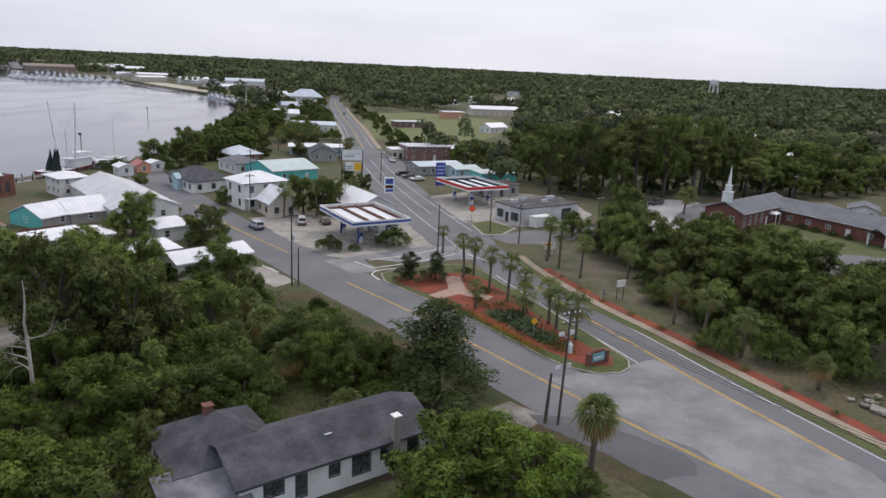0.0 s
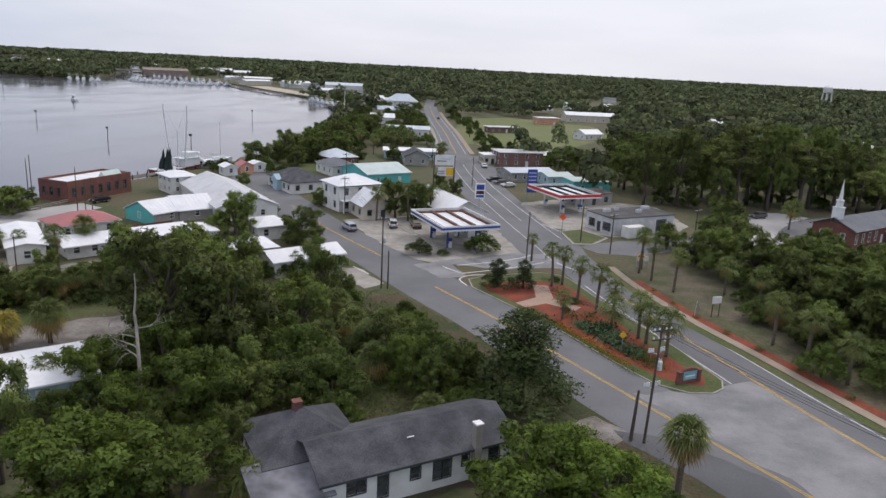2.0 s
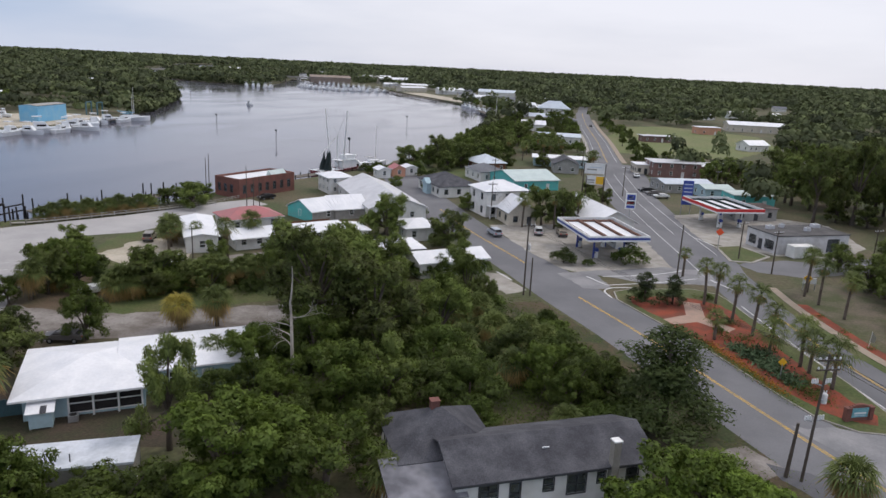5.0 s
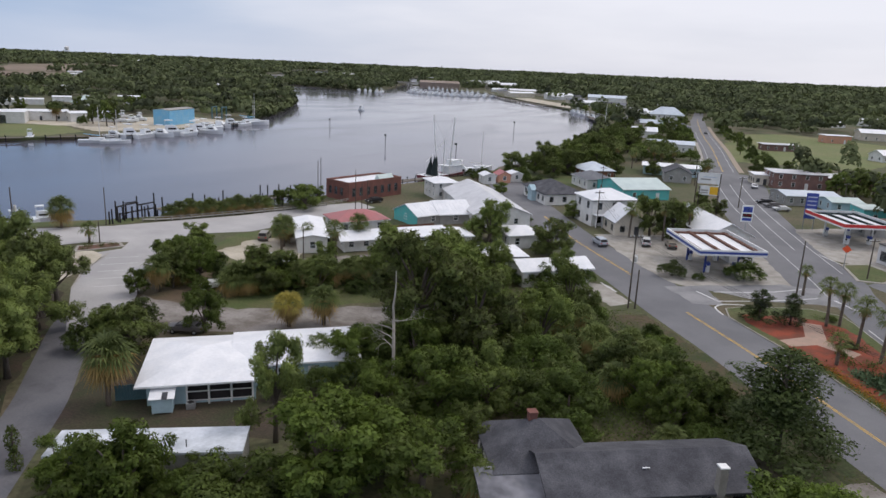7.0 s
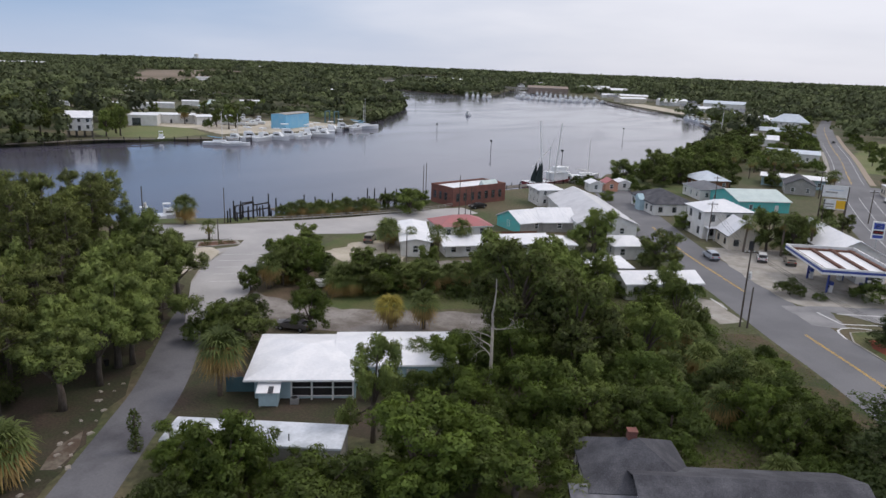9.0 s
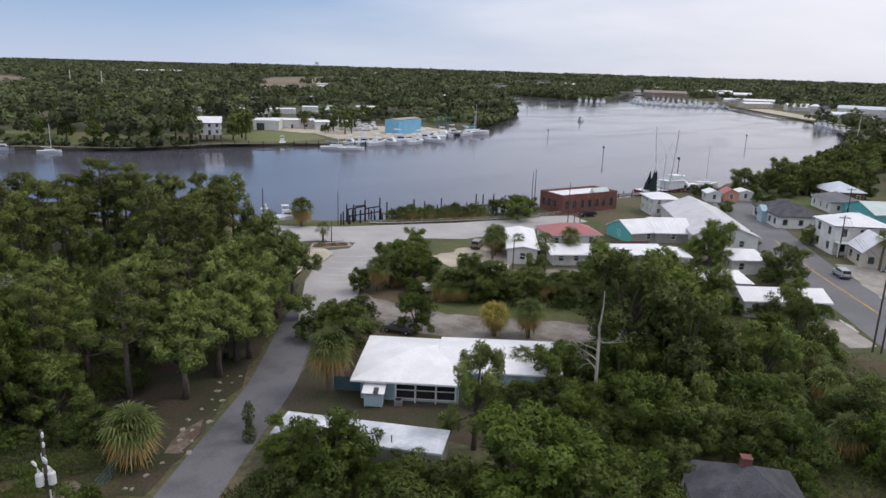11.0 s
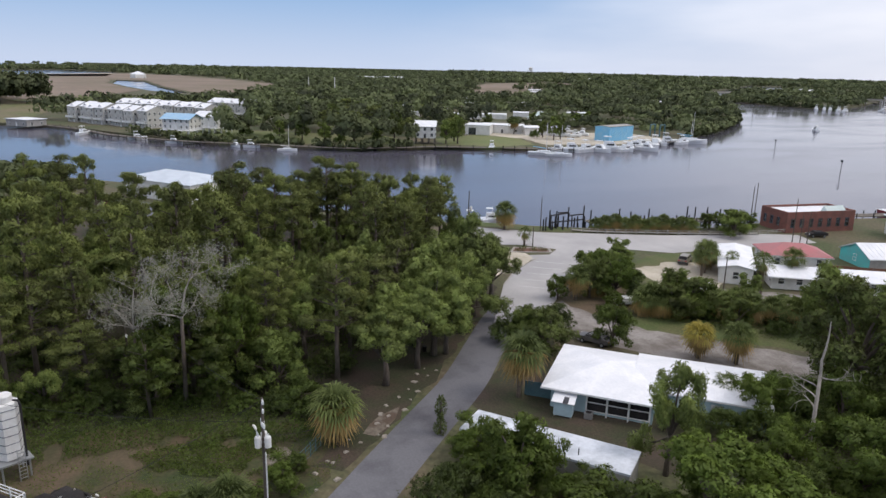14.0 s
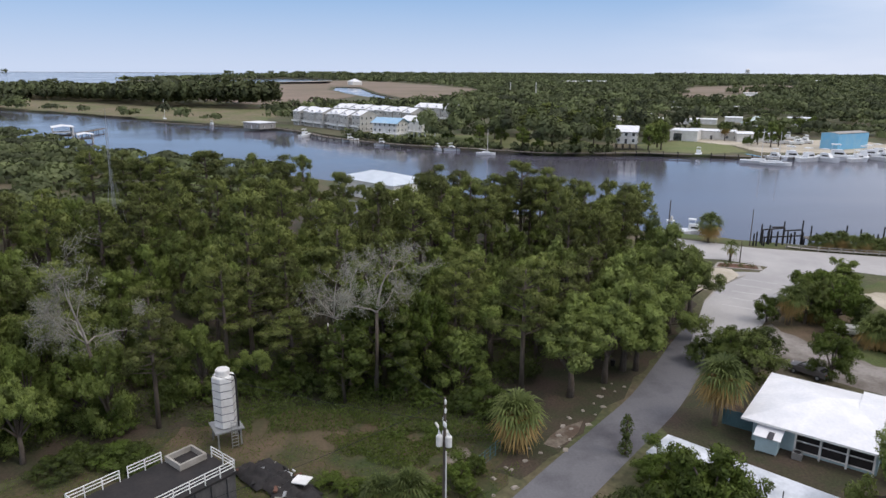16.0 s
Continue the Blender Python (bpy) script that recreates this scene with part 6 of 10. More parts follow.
    # low bushes on the banks behind the docks
    for line, gap, hh in (([(-297, 140), (-301, 112), (-320, 93), (-345, 58), (-395, 27)], 2.6, 3.2), ([(-300, 322), (-342, 396), (-402, 480), (-480, 562)], 4.5, 5.0), ([(-724, 834), (-610, 794), (-524, 786)], 6.0, 6.0), ([(-107, 345), (-117, 420), (-126, 460), (-145, 530)], 4.0, 4.0)):
        line = curve_through(line, gap)
        k = 46
        c0 = np.array([(p.x, p.y, 0.0) for p in line]) + r.normal(size=(len(line), 3)) * np.array([1.6, 1.6, 0.0])
        c0[:, 0] -= 1.5
        tall = hh * r.uniform(0.5, 1.25, (len(line), 1, 1))
        dirs = r.normal(size=(len(line), k, 3))
        dirs /= np.linalg.norm(dirs, axis=2)[:, :, None]
        c = (c0[:, None, :] + dirs * tall * np.array([0.62, 0.62, 0.5]) + np.array([0, 0, 0.5]) * tall).reshape(-1, 3)
        t = r.normal(size=c.shape)
        t /= np.linalg.norm(t, axis=1)[:, None]
        b = np.cross(t, r.normal(size=c.shape))
        b *= np.sign((np.cross(t, b) * dirs.reshape(-1, 3)).sum(1))[:, None] / (np.linalg.norm(b, axis=1)[:, None] + 1e-9)
        s = 0.26 * hh * r.uniform(0.6, 1.3, (len(c), 1))
        V.append(np.stack([c + t * s, c - t * s * 0.6 + b * s * 0.85, c - t * s * 0.6 - b * s * 0.85], 1).reshape(-1, 3))
        Q.append(np.arange(len(c) * 3).reshape(-1, 3) + base)
        N.append(dirs.reshape(-1, 3) + np.array([0, 0, 0.2]))
        T.append(np.repeat(np.clip(0.5 + 0.25 * r.normal(size=len(line)), 0, 1), k))
        base += len(c) * 3
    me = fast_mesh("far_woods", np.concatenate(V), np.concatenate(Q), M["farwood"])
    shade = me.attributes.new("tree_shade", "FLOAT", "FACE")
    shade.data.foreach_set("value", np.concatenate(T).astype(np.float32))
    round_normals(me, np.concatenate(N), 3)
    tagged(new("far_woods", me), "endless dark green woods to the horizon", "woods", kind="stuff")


far_woods()

# ---- buildings ----
WIN_MESHES = {}


def opening_wall(g, length, height, holes, m, depth=0.14):
    """A wall from x 0 to length, facing -y, with holes (x0, x1, z0, z1) and their reveals."""
    xs = sorted({0.0, length, *[h[0] for h in holes], *[h[1] for h in holes]})
    zs = sorted({0.0, height, *[h[2] for h in holes], *[h[3] for h in holes]})
    for x0, x1 in zip(xs, xs[1:]):
        for z0, z1 in zip(zs, zs[1:]):
            cx, cz = (x0 + x1) / 2, (z0 + z1) / 2
            if not any(h[0] < cx < h[1] and h[2] < cz < h[3] for h in holes):
                g.add([(x0, 0, z0), (x1, 0, z0), (x1, 0, z1), (x0, 0, z1)], [(0, 1, 2, 3)], m)
    for x0, x1, z0, z1 in [h[:4] for h in holes]:
        p = [(x0, z0), (x1, z0), (x1, z1), (x0, z1)]
        g.add([(x, 0, z) for x, z in p] + [(x, depth, z) for x, z in p], [(i, i + 4, (i + 1) % 4 + 4, (i + 1) % 4) for i in range(4)], m)


def frame_grid(g, xs, zs, y0, y1):
    """A window frame in one piece: solid in every even row and column of the grid."""
    nx, nz = len(xs), len(zs)
    k = nx * nz

    def solid(i, j):
        return 0 <= i < nx - 1 and 0 <= j < nz - 1 and (i % 2 == 0 or j % 2 == 0)

    faces = []
    for i in range(nx - 1):
        for j in range(nz - 1):
            if not solid(i, j):
                continue
            a, b, c, d = i * nz + j, (i + 1) * nz + j, (i + 1) * nz + j + 1, i * nz + j + 1
            faces += [(a, b, c, d), (d + k, c + k, b + k, a + k)]
            for u, v, ni, nj in ((a, b, i, j - 1), (b, c, i + 1, j), (c, d, i, j + 1), (d, a, i - 1, j)):
                if not solid(ni, nj):
                    faces.append((v, u, u + k, v + k))
    g.add([(x, y, z) for y in (y0, y1) for x in xs for z in zs], faces)


def window_meshes(w, h, trim, bars):
    key = (round(w, 2), round(h, 2), trim, bars)
    if key not in WIN_MESHES:
        f, p = Geo(), Geo()
        t, q = 0.09, 0.03
        xs = [-t, 0, w / 2 - q, w / 2 + q, w, w + t] if bars and w > 1.2 else [-t, 0, w, w + t]
        zs = [-t, 0, h / 2 - q, h / 2 + q, h, h + t] if bars else [-t, 0, h, h + t]
        frame_grid(f, xs, zs, -0.05, 0.06)
        p.box(0, w, 0.1, 0.12, 0, h)
        WIN_MESHES[key] = (f.mesh("window", M[trim]), p.mesh("pane", M["glass"]))
    return WIN_MESHES[key]


def door_mesh(w, h, trim):
    key = ("door", round(w, 2), round(h, 2), trim)
    if key not in WIN_MESHES:
        g = Geo()
        g.box(0, w, 0.06, 0.11, 0, h).box(0.12, w - 0.12, 0.04, 0.06, 0.15, h * 0.45).box(0.12, w - 0.12, 0.04, 0.06, h * 0.52, h - 0.15)
        g.box(-0.09, 0, -0.04, 0.06, 0, h + 0.09).box(w, w + 0.09, -0.04, 0.06, 0, h + 0.09).box(0, w, -0.04, 0.06, h, h + 0.09)
        WIN_MESHES[key] = g.mesh("door", M[trim])
    return WIN_MESHES[key]


def auto_holes(length, height, storeys, spacing, w, h, sill):
    n = max(0, int((length - 0.8) / spacing))
    step = height / storeys
    return [(length * (i + 0.5) / n - w / 2, length * (i + 0.5) / n + w / 2, s * step + sill, s * step + sill + h) for s in range(storeys) for i in range(n)]


def roof_gable(g, L, W, h, rise, oh, t=0.14, m=None):
    a, b = L / 2 + oh, W / 2 + oh
    drop = rise / (W / 2) * oh
    for s in (-1, 1):
        top = [(-a, s * b, h - drop + t), (a, s * b, h - drop + t), (a, 0, h + rise + t), (-a, 0, h + rise + t)]
        low = [(x, y, z - t) for x, y, z in top]
        g.add(top + low, [(0, 1, 2, 3), (7, 6, 5, 4), (0, 4, 5, 1), (1, 5, 6, 2), (3, 7, 4, 0)], m)


def roof_hip(g, L, W, h, rise, oh, t=0.14, left=True, right=True):
    a, b = L / 2 + oh, W / 2 + oh
    k = min(W / 2, L / 2 - 0.05)
    x0, x1 = (-L / 2 + k if left else -a), (L / 2 - k if right else a)
    drop = rise / (W / 2) * oh
    z = h - drop + t
    v = [(-a, -b, z), (a, -b, z), (a, b, z), (-a, b, z), (x0, 0, h + rise + t), (x1, 0, h + rise + t)]
    low = [(-a, -b, z - t), (a, -b, z - t), (a, b, z - t), (-a, b, z - t)]
    g.add(v + low, [(0, 1, 5, 4), (2, 3, 4, 5), (1, 2, 5), (3, 0, 4), (0, 6, 7, 1), (1, 7, 8, 2), (2, 8, 9, 3), (3, 9, 6, 0), (6, 9, 8, 7)])


def building(name, label, category, x, y, ang, L, W, h, roof="gable", rise=1.5, wall="wall_w", top="roof_w", trim="trim_w", storeys=1, oh=0.45, spacing=2.9, win=(0.95, 1.25, 0.95),
             holes=None, door=0, group="houses of the town", bars=True, z=0.0, t=0.14, ribs=0.0):
    """A house with its long side (ridge) along its own x; side 0 faces its own -y, then anticlockwise."""
    e = thing(name, label, category, x, y, z, ang, group)
    ends = [pose(-L / 2, -W / 2, 0), pose(L / 2, -W / 2, 0, 0, 0, 90), pose(L / 2, W / 2, 0, 0, 0, 180), pose(-L / 2, W / 2, 0, 0, 0, 270)]
    for s, m in enumerate(ends):
        length = L if s % 2 == 0 else W
        cut = holes.get(s, []) if holes is not None else auto_holes(length, h, storeys, spacing, *win)
        cut = list(cut)
        face = m.to_3x3() @ Vector((0, -1, 0))
        face.rotate(Euler((0, 0, radians(ang))))
        if holes is None and math.hypot(x, y) > 100 and face.x * x + face.y * y > 0:
            cut = []
        doors = []
        if s == door and holes is None and cut:
            x0 = cut[len(cut) // (2 * storeys)][0]
            cut[len(cut) // (2 * storeys)] = (x0, x0 + 0.95, 0.02, 2.08)
            doors.append(cut[len(cut) // (2 * storeys)])
        doors += [c for c in cut if len(c) > 4 and c[4] == "door"]
        g = Geo()
        opening_wall(g, length, h, cut, m)
        if roof == "gable" and s % 2:
            g.add([(0, 0, h), (length, 0, h), (length / 2, 0, h + rise)], [(0, 1, 2)], m)
        part("wall", g, M[wall], e)
        for c in cut:
            if c in doors:
                part("door", door_mesh(c[1] - c[0], c[3] - c[2], trim), None, e, at=m @ pose(c[0], 0, c[2]))
            elif len(c) > 4 and c[4] == "open":
                continue
            else:
                f, p = window_meshes(c[1] - c[0], c[3] - c[2], trim, bars)
                fr = part("window", f, None, e, at=m @ pose(c[0], 0, c[2]))
                part("pane", p, None, fr)
    g = Geo()
    if roof == "gable":
        roof_gable(g, L, W, h, rise, oh, t)
    elif roof == "hip":
        roof_hip(g, L, W, h, rise, oh, t)
    elif roof == "flat":
        a, b = L / 2 + oh, W / 2 + oh
        g.box(-a, a, -b, b, h, h + 0.22)
    elif roof == "parapet":
        g.box(-L / 2 + 0.01, L / 2 - 0.01, -W / 2 + 0.01, W / 2 - 0.01, h - 0.55, h - 0.45)
    if ribs and roof == "gable":
        n = int((L + 2 * oh) / ribs)
        drop = rise / (W / 2) * oh
        q = Geo()
        q.bar((0, 0, 0), (0, W / 2 + oh, drop + rise), 0.05, 0.05)
        seam = q.mesh("seam", M[top])
        for i in range(n + 1):
            xx = -L / 2 - oh + (L + 2 * oh) * i / n
            for s in (0, 180):
                part("seam", seam, None, e, at=pose(xx, (W / 2 + oh) * (-1 if s == 0 else 1), h - drop + t + 0.01, 0, 0, s))
    part("roof", g, M[top], e)
    if roof == "parapet":
        c = Geo()
        for x0, x1, y0, y1 in ((-L / 2, L / 2, -W / 2, -W / 2 + 0.3), (-L / 2, L / 2, W / 2 - 0.3, W / 2), (-L / 2, -L / 2 + 0.3, -W / 2 + 0.3, W / 2 - 0.3), (L / 2 - 0.3, L / 2, -W / 2 + 0.3, W / 2 - 0.3)):
            c.box(x0 + 0.004, x1 - 0.004, y0 + 0.004, y1 - 0.004, h - 0.46, h + 0.06)
        part("parapet", c, M[wall], e)
    elif roof != "flat":
        f = Geo()
        a, b = L / 2 + oh + 0.02, W / 2 + oh + 0.02
        drop = rise / (W / 2) * oh
        f.box(-a, a, -b, -b + 0.03, h - drop - 0.08, h - drop + t * 0.6).box(-a, a, b - 0.03, b, h - drop - 0.08, h - drop + t * 0.6)
        part("fascia", f, M[trim], e)
    return e


def chimney(parent, x, y, z0, z1, w, material, label, pale=False):
    g = Geo()
    g.box(x - w / 2, x + w / 2, y - w / 2, y + w / 2, z0, z1)
    stack = part("chimney", g, M[material], parent, label)
    cap = Geo()
    cap.box(x - w / 2 - 0.06, x + w / 2 + 0.06, y - w / 2 - 0.06, y + w / 2 + 0.06, z1, z1 + 0.12)
    part("cap", cap, M["trim_w" if pale else material], stack, "pale mortar cap" if pale else "")


# grey-roofed cottage beside the street
h1 = building("cottage", "white cottage with a weathered grey shingle roof among trees", "house", -9.1, 55.5, 36.1, 17.9, 7.5, 3.35, "gable", 1.5, "wall_w", "roof_g", "trim_d", oh=0.5,
              holes={0: [(2.0, 3.6, 1.5, 2.7), (4.7, 5.6, 0.6, 2.6), (7.7, 8.6, 1.5, 2.6), (9.9, 11.6, 0.9, 2.7), (12.7, 13.4, 1.6, 2.6), (15.5, 16.6, 1.2, 2.6)], 1: [(2.5, 4.5, 1.0, 2.4)], 2: [(4, 5, 1, 2.3), (11, 12, 1, 2.3)]})
chimney(h1, 5.0, -4.05, 0, 5.6, 0.66, "concrete", "stained rendered chimney with a pale cap", True)
g = Geo()
g.box(-0.75, -0.1, -1.9, -1.8, 4.36, 4.44)
part("vent_pipe", g, M["roof_w"], h1, "bent white pipe lying on the roof")
h2 = building("cottage_wing", "hipped grey shingle wing of the white cottage", "house", -18.3, 54.2, 36.1, 8.6, 8.2, 3.3, "hip", 2.4, "wall_w", "roof_g", "trim_d", oh=0.4, door=9)
chimney(h2, -0.3, 0.3, 4.6, 6.3, 0.75, "brick", "short red brick chimney")
g = Geo()
g.add([(-6.2, -8.6, 2.35), (0.2, -8.6, 2.35), (0.2, -3.4, 3.35), (-6.2, -3.4, 3.35), (-6.2, -8.6, 2.2), (0.2, -8.6, 2.2), (0.2, -3.4, 3.2), (-6.2, -3.4, 3.2)], [(0, 1, 2, 3), (7, 6, 5, 4), (0, 4, 5, 1), (1, 5, 6, 2), (2, 6, 7, 3), (3, 7, 4, 0)])
part("porch_roof", g, M["tin"], h2, "streaked grey metal porch roof")
for xx in (-6.0, -3.0, 0.0):
    g = Geo()
    g.box(xx - 0.06, xx + 0.06, -8.5, -8.38, 0, 2.3)
    part("porch_post", g, M["trim_w"], h2)
g = Geo()
g.box(-6.0, 0.0, -4.2, -4.1, 0, 3.1)
part("porch_wall", g, M["wall_w"], h2)

# long house with the screened porch, and its outbuildings
h3 = building("long_house", "long low blue house with white metal roof and screened porch", "house", -57.3, 52.7, 42.0, 11.0, 11.4, 2.75, "hip", 1.25, "wall_s", "roof_w", "trim_w", oh=1.0,
              holes={0: [(4.0, 6.1, 0.35, 2.4, "open"), (6.3, 8.4, 0.35, 2.4, "open"), (8.6, 10.7, 0.35, 2.4, "open")], 3: [(3, 4, 1, 2.1), (8, 9, 1, 2.1)], 2: [(2, 3, 1, 2.1), (6, 7, 1, 2.1)]})
for xx in (-1.5, 0.7, 3.0, 5.2):
    g = Geo()
    g.box(xx - 0.09, xx + 0.09, -6.12, -5.94, 0, 2.55)
    part("porch_post", g, M["trim_w"], h3)
for k in range(3):
    g = Geo()
    g.box(-1.45 + 2.3 * k, 0.6 + 2.3 * k, -5.66, -5.62, 0.36, 2.38)
    sc = part("porch_screen", g, M["black"], h3, "dark insect screen")
    for zz in (1.3, 0.28):
        g = Geo()
        g.box(-1.5 + 2.3 * k, 0.65 + 2.3 * k, -5.8, -5.69, zz, zz + 0.1)
        part("porch_rail", g, M["trim_w"], sc)
building("long_house_annex", "white-roofed annex of the long pale blue house", "house", -51.2, 60.9, 43.0, 13.5, 9.6, 2.75, "gable", 0.8, "wall_s", "roof_w", "trim_w", oh=0.4, ribs=0.9)
e = thing("garden_shed", "small pale blue shed with a white lean-to roof", "shed", -55.4, 45.0, 0, 42)
g = Geo()
g.box(-1.0, 1.0, -0.8, 0.8, 0.15, 1.85)
part("body", g, M["wall_s"], e)
g = Geo()
g.add([(-1.25, -1.05, 1.82), (1.25, -1.05, 1.82), (1.25, 1.0, 2.3), (-1.25, 1.0, 2.3), (-1.25, -1.05, 1.74), (1.25, -1.05, 1.74), (1.25, 1.0, 2.22), (-1.25, 1.0, 2.22)], [(0, 1, 2, 3), (7, 6, 5, 4), (0, 4, 5, 1), (1, 5, 6, 2), (2, 6, 7, 3), (3, 7, 4, 0)])
part("roof", g, M["roof_w"], e)
g = Geo()
g.box(0.0, 0.55, -0.75, 0.4, 1.90, 1.93, Matrix.Translation((0, 0, 0.14)) @ Matrix.Rotation(radians(13), 4, "X"))
part("roof_patch", g, M["roof_g"], e, "dark patch on the roof")
for sx in (-0.9, 0.9):
    for sy in (-0.7, 0.7):
        g = Geo()
        g.box(sx - 0.08, sx + 0.08, sy - 0.08, sy + 0.08, 0, 0.16)
        part("foot", g, M["concrete"], e)
e = thing("air_conditioner", "grey outdoor air conditioning unit", "air conditioner", -53.5, 46.9, 0, 42)
g = Geo()
g.box(-0.45, 0.45, -0.4, 0.4, 0.05, 0.7)
part("housing", g, M["steel"], e)
g = Geo()
g.tube([(0, 0, 0.7), (0, 0, 0.74)], [0.33, 0.33], 14)
part("fan_grille", g, M["black"], e)
e = thing("fence", "blue-green board fence beside the palm", "fence", -59.9, 45.0, 0, 42)
for k in range(12):
    g = Geo()
    g.box(-1.8 + 0.3 * k, -1.52 + 0.3 * k, -0.03, 0.03, 0, 1.75 + 0.03 * (k % 3))
    part("board", g, M["wall_s2"], e)
building("flat_roofed_shed", "low block building with a stained white flat roof", "outbuilding", -47.7, 37.2, 35.3, 16.2, 4.2, 2.55, "flat", 0, "wall_g", "roof_wd", "trim_d", oh=0.1, door=9, spacing=5)
e = thing("vent_pipe", "thin black roof vent pipe", "pipe", -44.3, 38.1, 2.77, 0)
g = Geo()
g.tube([(0, 0, 0), (0, 0, 0.7)], [0.05, 0.05])
part("pipe", g, M["black"], e)

# motel, cottages and sheds along the street
building("motel_office", "white block of the motel with a white roof", "motel", -88.0, 109.6, 132.0, 17.6, 5.6, 3.0, "gable", 0.5, "wall_w", "roof_w", oh=0.4, group="motel")
building("motel_wing", "long low white motel wing with turquoise doors", "motel", -73.6, 117.2, 52.0, 21.0, 6.0, 2.6, "gable", 0.9, "wall_w", "roof_w", "trim_w", oh=1.0, spacing=2.6, group="motel")
building("red_roofed_house", "low house with a faded red metal roof", "house", -87.0, 124.5, 55.0, 11.5, 8.0, 2.9, "hip", 1.5, "wall_w", "roof_r", oh=0.5)
ts = building("turquoise_shed", "white-roofed shed with a turquoise gable wall", "shed", -80.0, 141.0, 65.0, 9.0, 9.6, 2.4, "gable", 2.0, "wall_g", "roof_w", oh=0.3, ribs=0.9, door=9, spacing=6)
g = Geo()
g.add([(-4.53, -4.8, 0), (-4.53, 4.8, 0), (-4.53, 4.8, 2.4), (-4.53, 0, 4.35), (-4.53, -4.8, 2.4), (-4.51, -4.8, 0), (-4.51, 4.8, 0), (-4.51, 4.8, 2.4), (-4.51, 0, 4.35), (-4.51, -4.8, 2.4)], [(0, 1, 2, 3, 4), (9, 8, 7, 6, 5), (0, 5, 6, 1), (1, 6, 7, 2), (2, 7, 8, 3), (3, 8, 9, 4), (4, 9, 5, 0)])
part("gable_board", g, M["wall_t"], ts, "turquoise painted gable boards")
building("white_roofed_shed", "open shed with a broad white roof", "shed", -76.0, 147.0, 47.0, 8.0, 11.0, 2.4, "gable", 2.2, "wall_g", "roof_w", oh=0.4, ribs=0.9, door=9, spacing=6)
building("net_shop", "large white-roofed waterfront warehouse", "warehouse", -72.6, 159.6, 130.0, 34.0, 13.5, 3.2, "gable", 2.6, "wall_w", "roof_lg", oh=0.4, spacing=5)
building("waterfront_office", "small white two-storey office with a hipped roof", "house", -92.0, 172.6, 140.0, 8.5, 6.6, 4.6, "hip", 0.9, "wall_w", "roof_w", storeys=2, oh=0.6, spacing=2.2, win=(0.8, 1.0, 0.9))
h4 = building("brick_ice_house", "one-storey red brick building with a white roof", "building", -108.8, 159.4, 77.0, 19.5, 9.2, 5.0, "parapet", 0, "brick", "roof_w", "trim_d", oh=0,
              holes={0: [(1.2 + 2.6 * k, 2.2 + 2.6 * k, 1.3, 3.3) for k in range(7)], 3: [(1.2 + 2.3 * k, 2.1 + 2.3 * k, 1.4, 3.3) for k in range(3)], 1: [(3, 4.4, 0, 2.4)], 2: [(4, 6, 1, 3), (12, 14, 1, 3)]})
g = Geo()
g.add([(1.5, -4.5, 4.9), (7.0, -4.5, 4.9), (7.0, -3.2, 6.1), (1.5, -3.2, 6.1), (1.5, -2.2, 4.6), (7.0, -2.2, 4.6)], [(0, 1, 2, 3), (0, 3, 4), (1, 5, 2), (2, 5, 4, 3), (0, 4, 5, 1)])
part("roof_monitor", g, M["roof_t"], h4, "pale green sloped roof monitor")
building("white_cottage", "small white cottage with a white roof", "house", -53.0, 134.8, 45.0, 7.0, 8.4, 2.9, "hip", 1.0, "wall_w", "roof_w", oh=0.5, group="white motel cottages")
building("white_cottage", "small white cottage with a white roof", "house", -63.5, 124.6, 45.0, 6.6, 6.6, 2.9, "hip", 1.0, "wall_w", "roof_w", oh=0.5, group="white motel cottages")
building("white_cottage", "raised white cottage with a white hipped roof and dark window", "house", -48.4, 115.6, 41.0, 6.8, 7.4, 3.3, "hip", 1.0, "wall_w", "roof_w", "trim_d", oh=0.6, group="white motel cottages", win=(1.6, 1.1, 1.2))
building("white_cottage", "long white cottage with a white roof beside the street", "house", -38.3, 113.6, 46.0, 13.0, 6.4, 2.9, "gable", 1.1, "wall_w", "roof_w", oh=0.5, group="white motel cottages")
building("white_lean_to", "small white-roofed carport among palms", "carport", -78.0, 88.5, 130.0, 7.5, 4.0, 2.4, "gable", 0.6, "wall_w", "roof_w", oh=0.3, door=9, spacing=9)
e = thing("fence", "red-brown wooden fence behind the motel", "fence", -76.5, 128.0, 0, 52)
for k in range(40):
    g = Geo()
    g.box(-6 + 0.32 * k, -5.72 + 0.32 * k, -0.03, 0.03, 0, 1.9)
    part("board", g, M["fence_r"], e)
h5 = building("two_storey_house", "white two-storey house with a white hipped roof and dark shutters", "house", -44.0, 169.2, 42.0, 11.5, 9.6, 6.5, "hip", 1.9, "wall_w", "roof_w", "trim_d", storeys=2, oh=0.5, spacing=3.2, win=(0.95, 1.5, 0.9))
g = Geo()
g.box(-5.6, -0.6, -6.8, -4.82, 2.9, 3.05)
part("porch_roof", g, M["roof_w"], h5)
for xx in (-5.4, -3.8, -2.2, -0.8):
    g = Geo()
    g.box(xx - 0.1, xx + 0.1, -6.7, -6.5, 0, 2.9)
    part("porch_post", g, M["trim_w"], h5)
building("gabled_cottage", "small cream cottage with a steep white roof", "house", -37.2, 160.8, 125.0, 8.0, 6.8, 3.2, "gable", 3.0, "wall_c", "roof_w", "trim_d", oh=0.35, door=3)
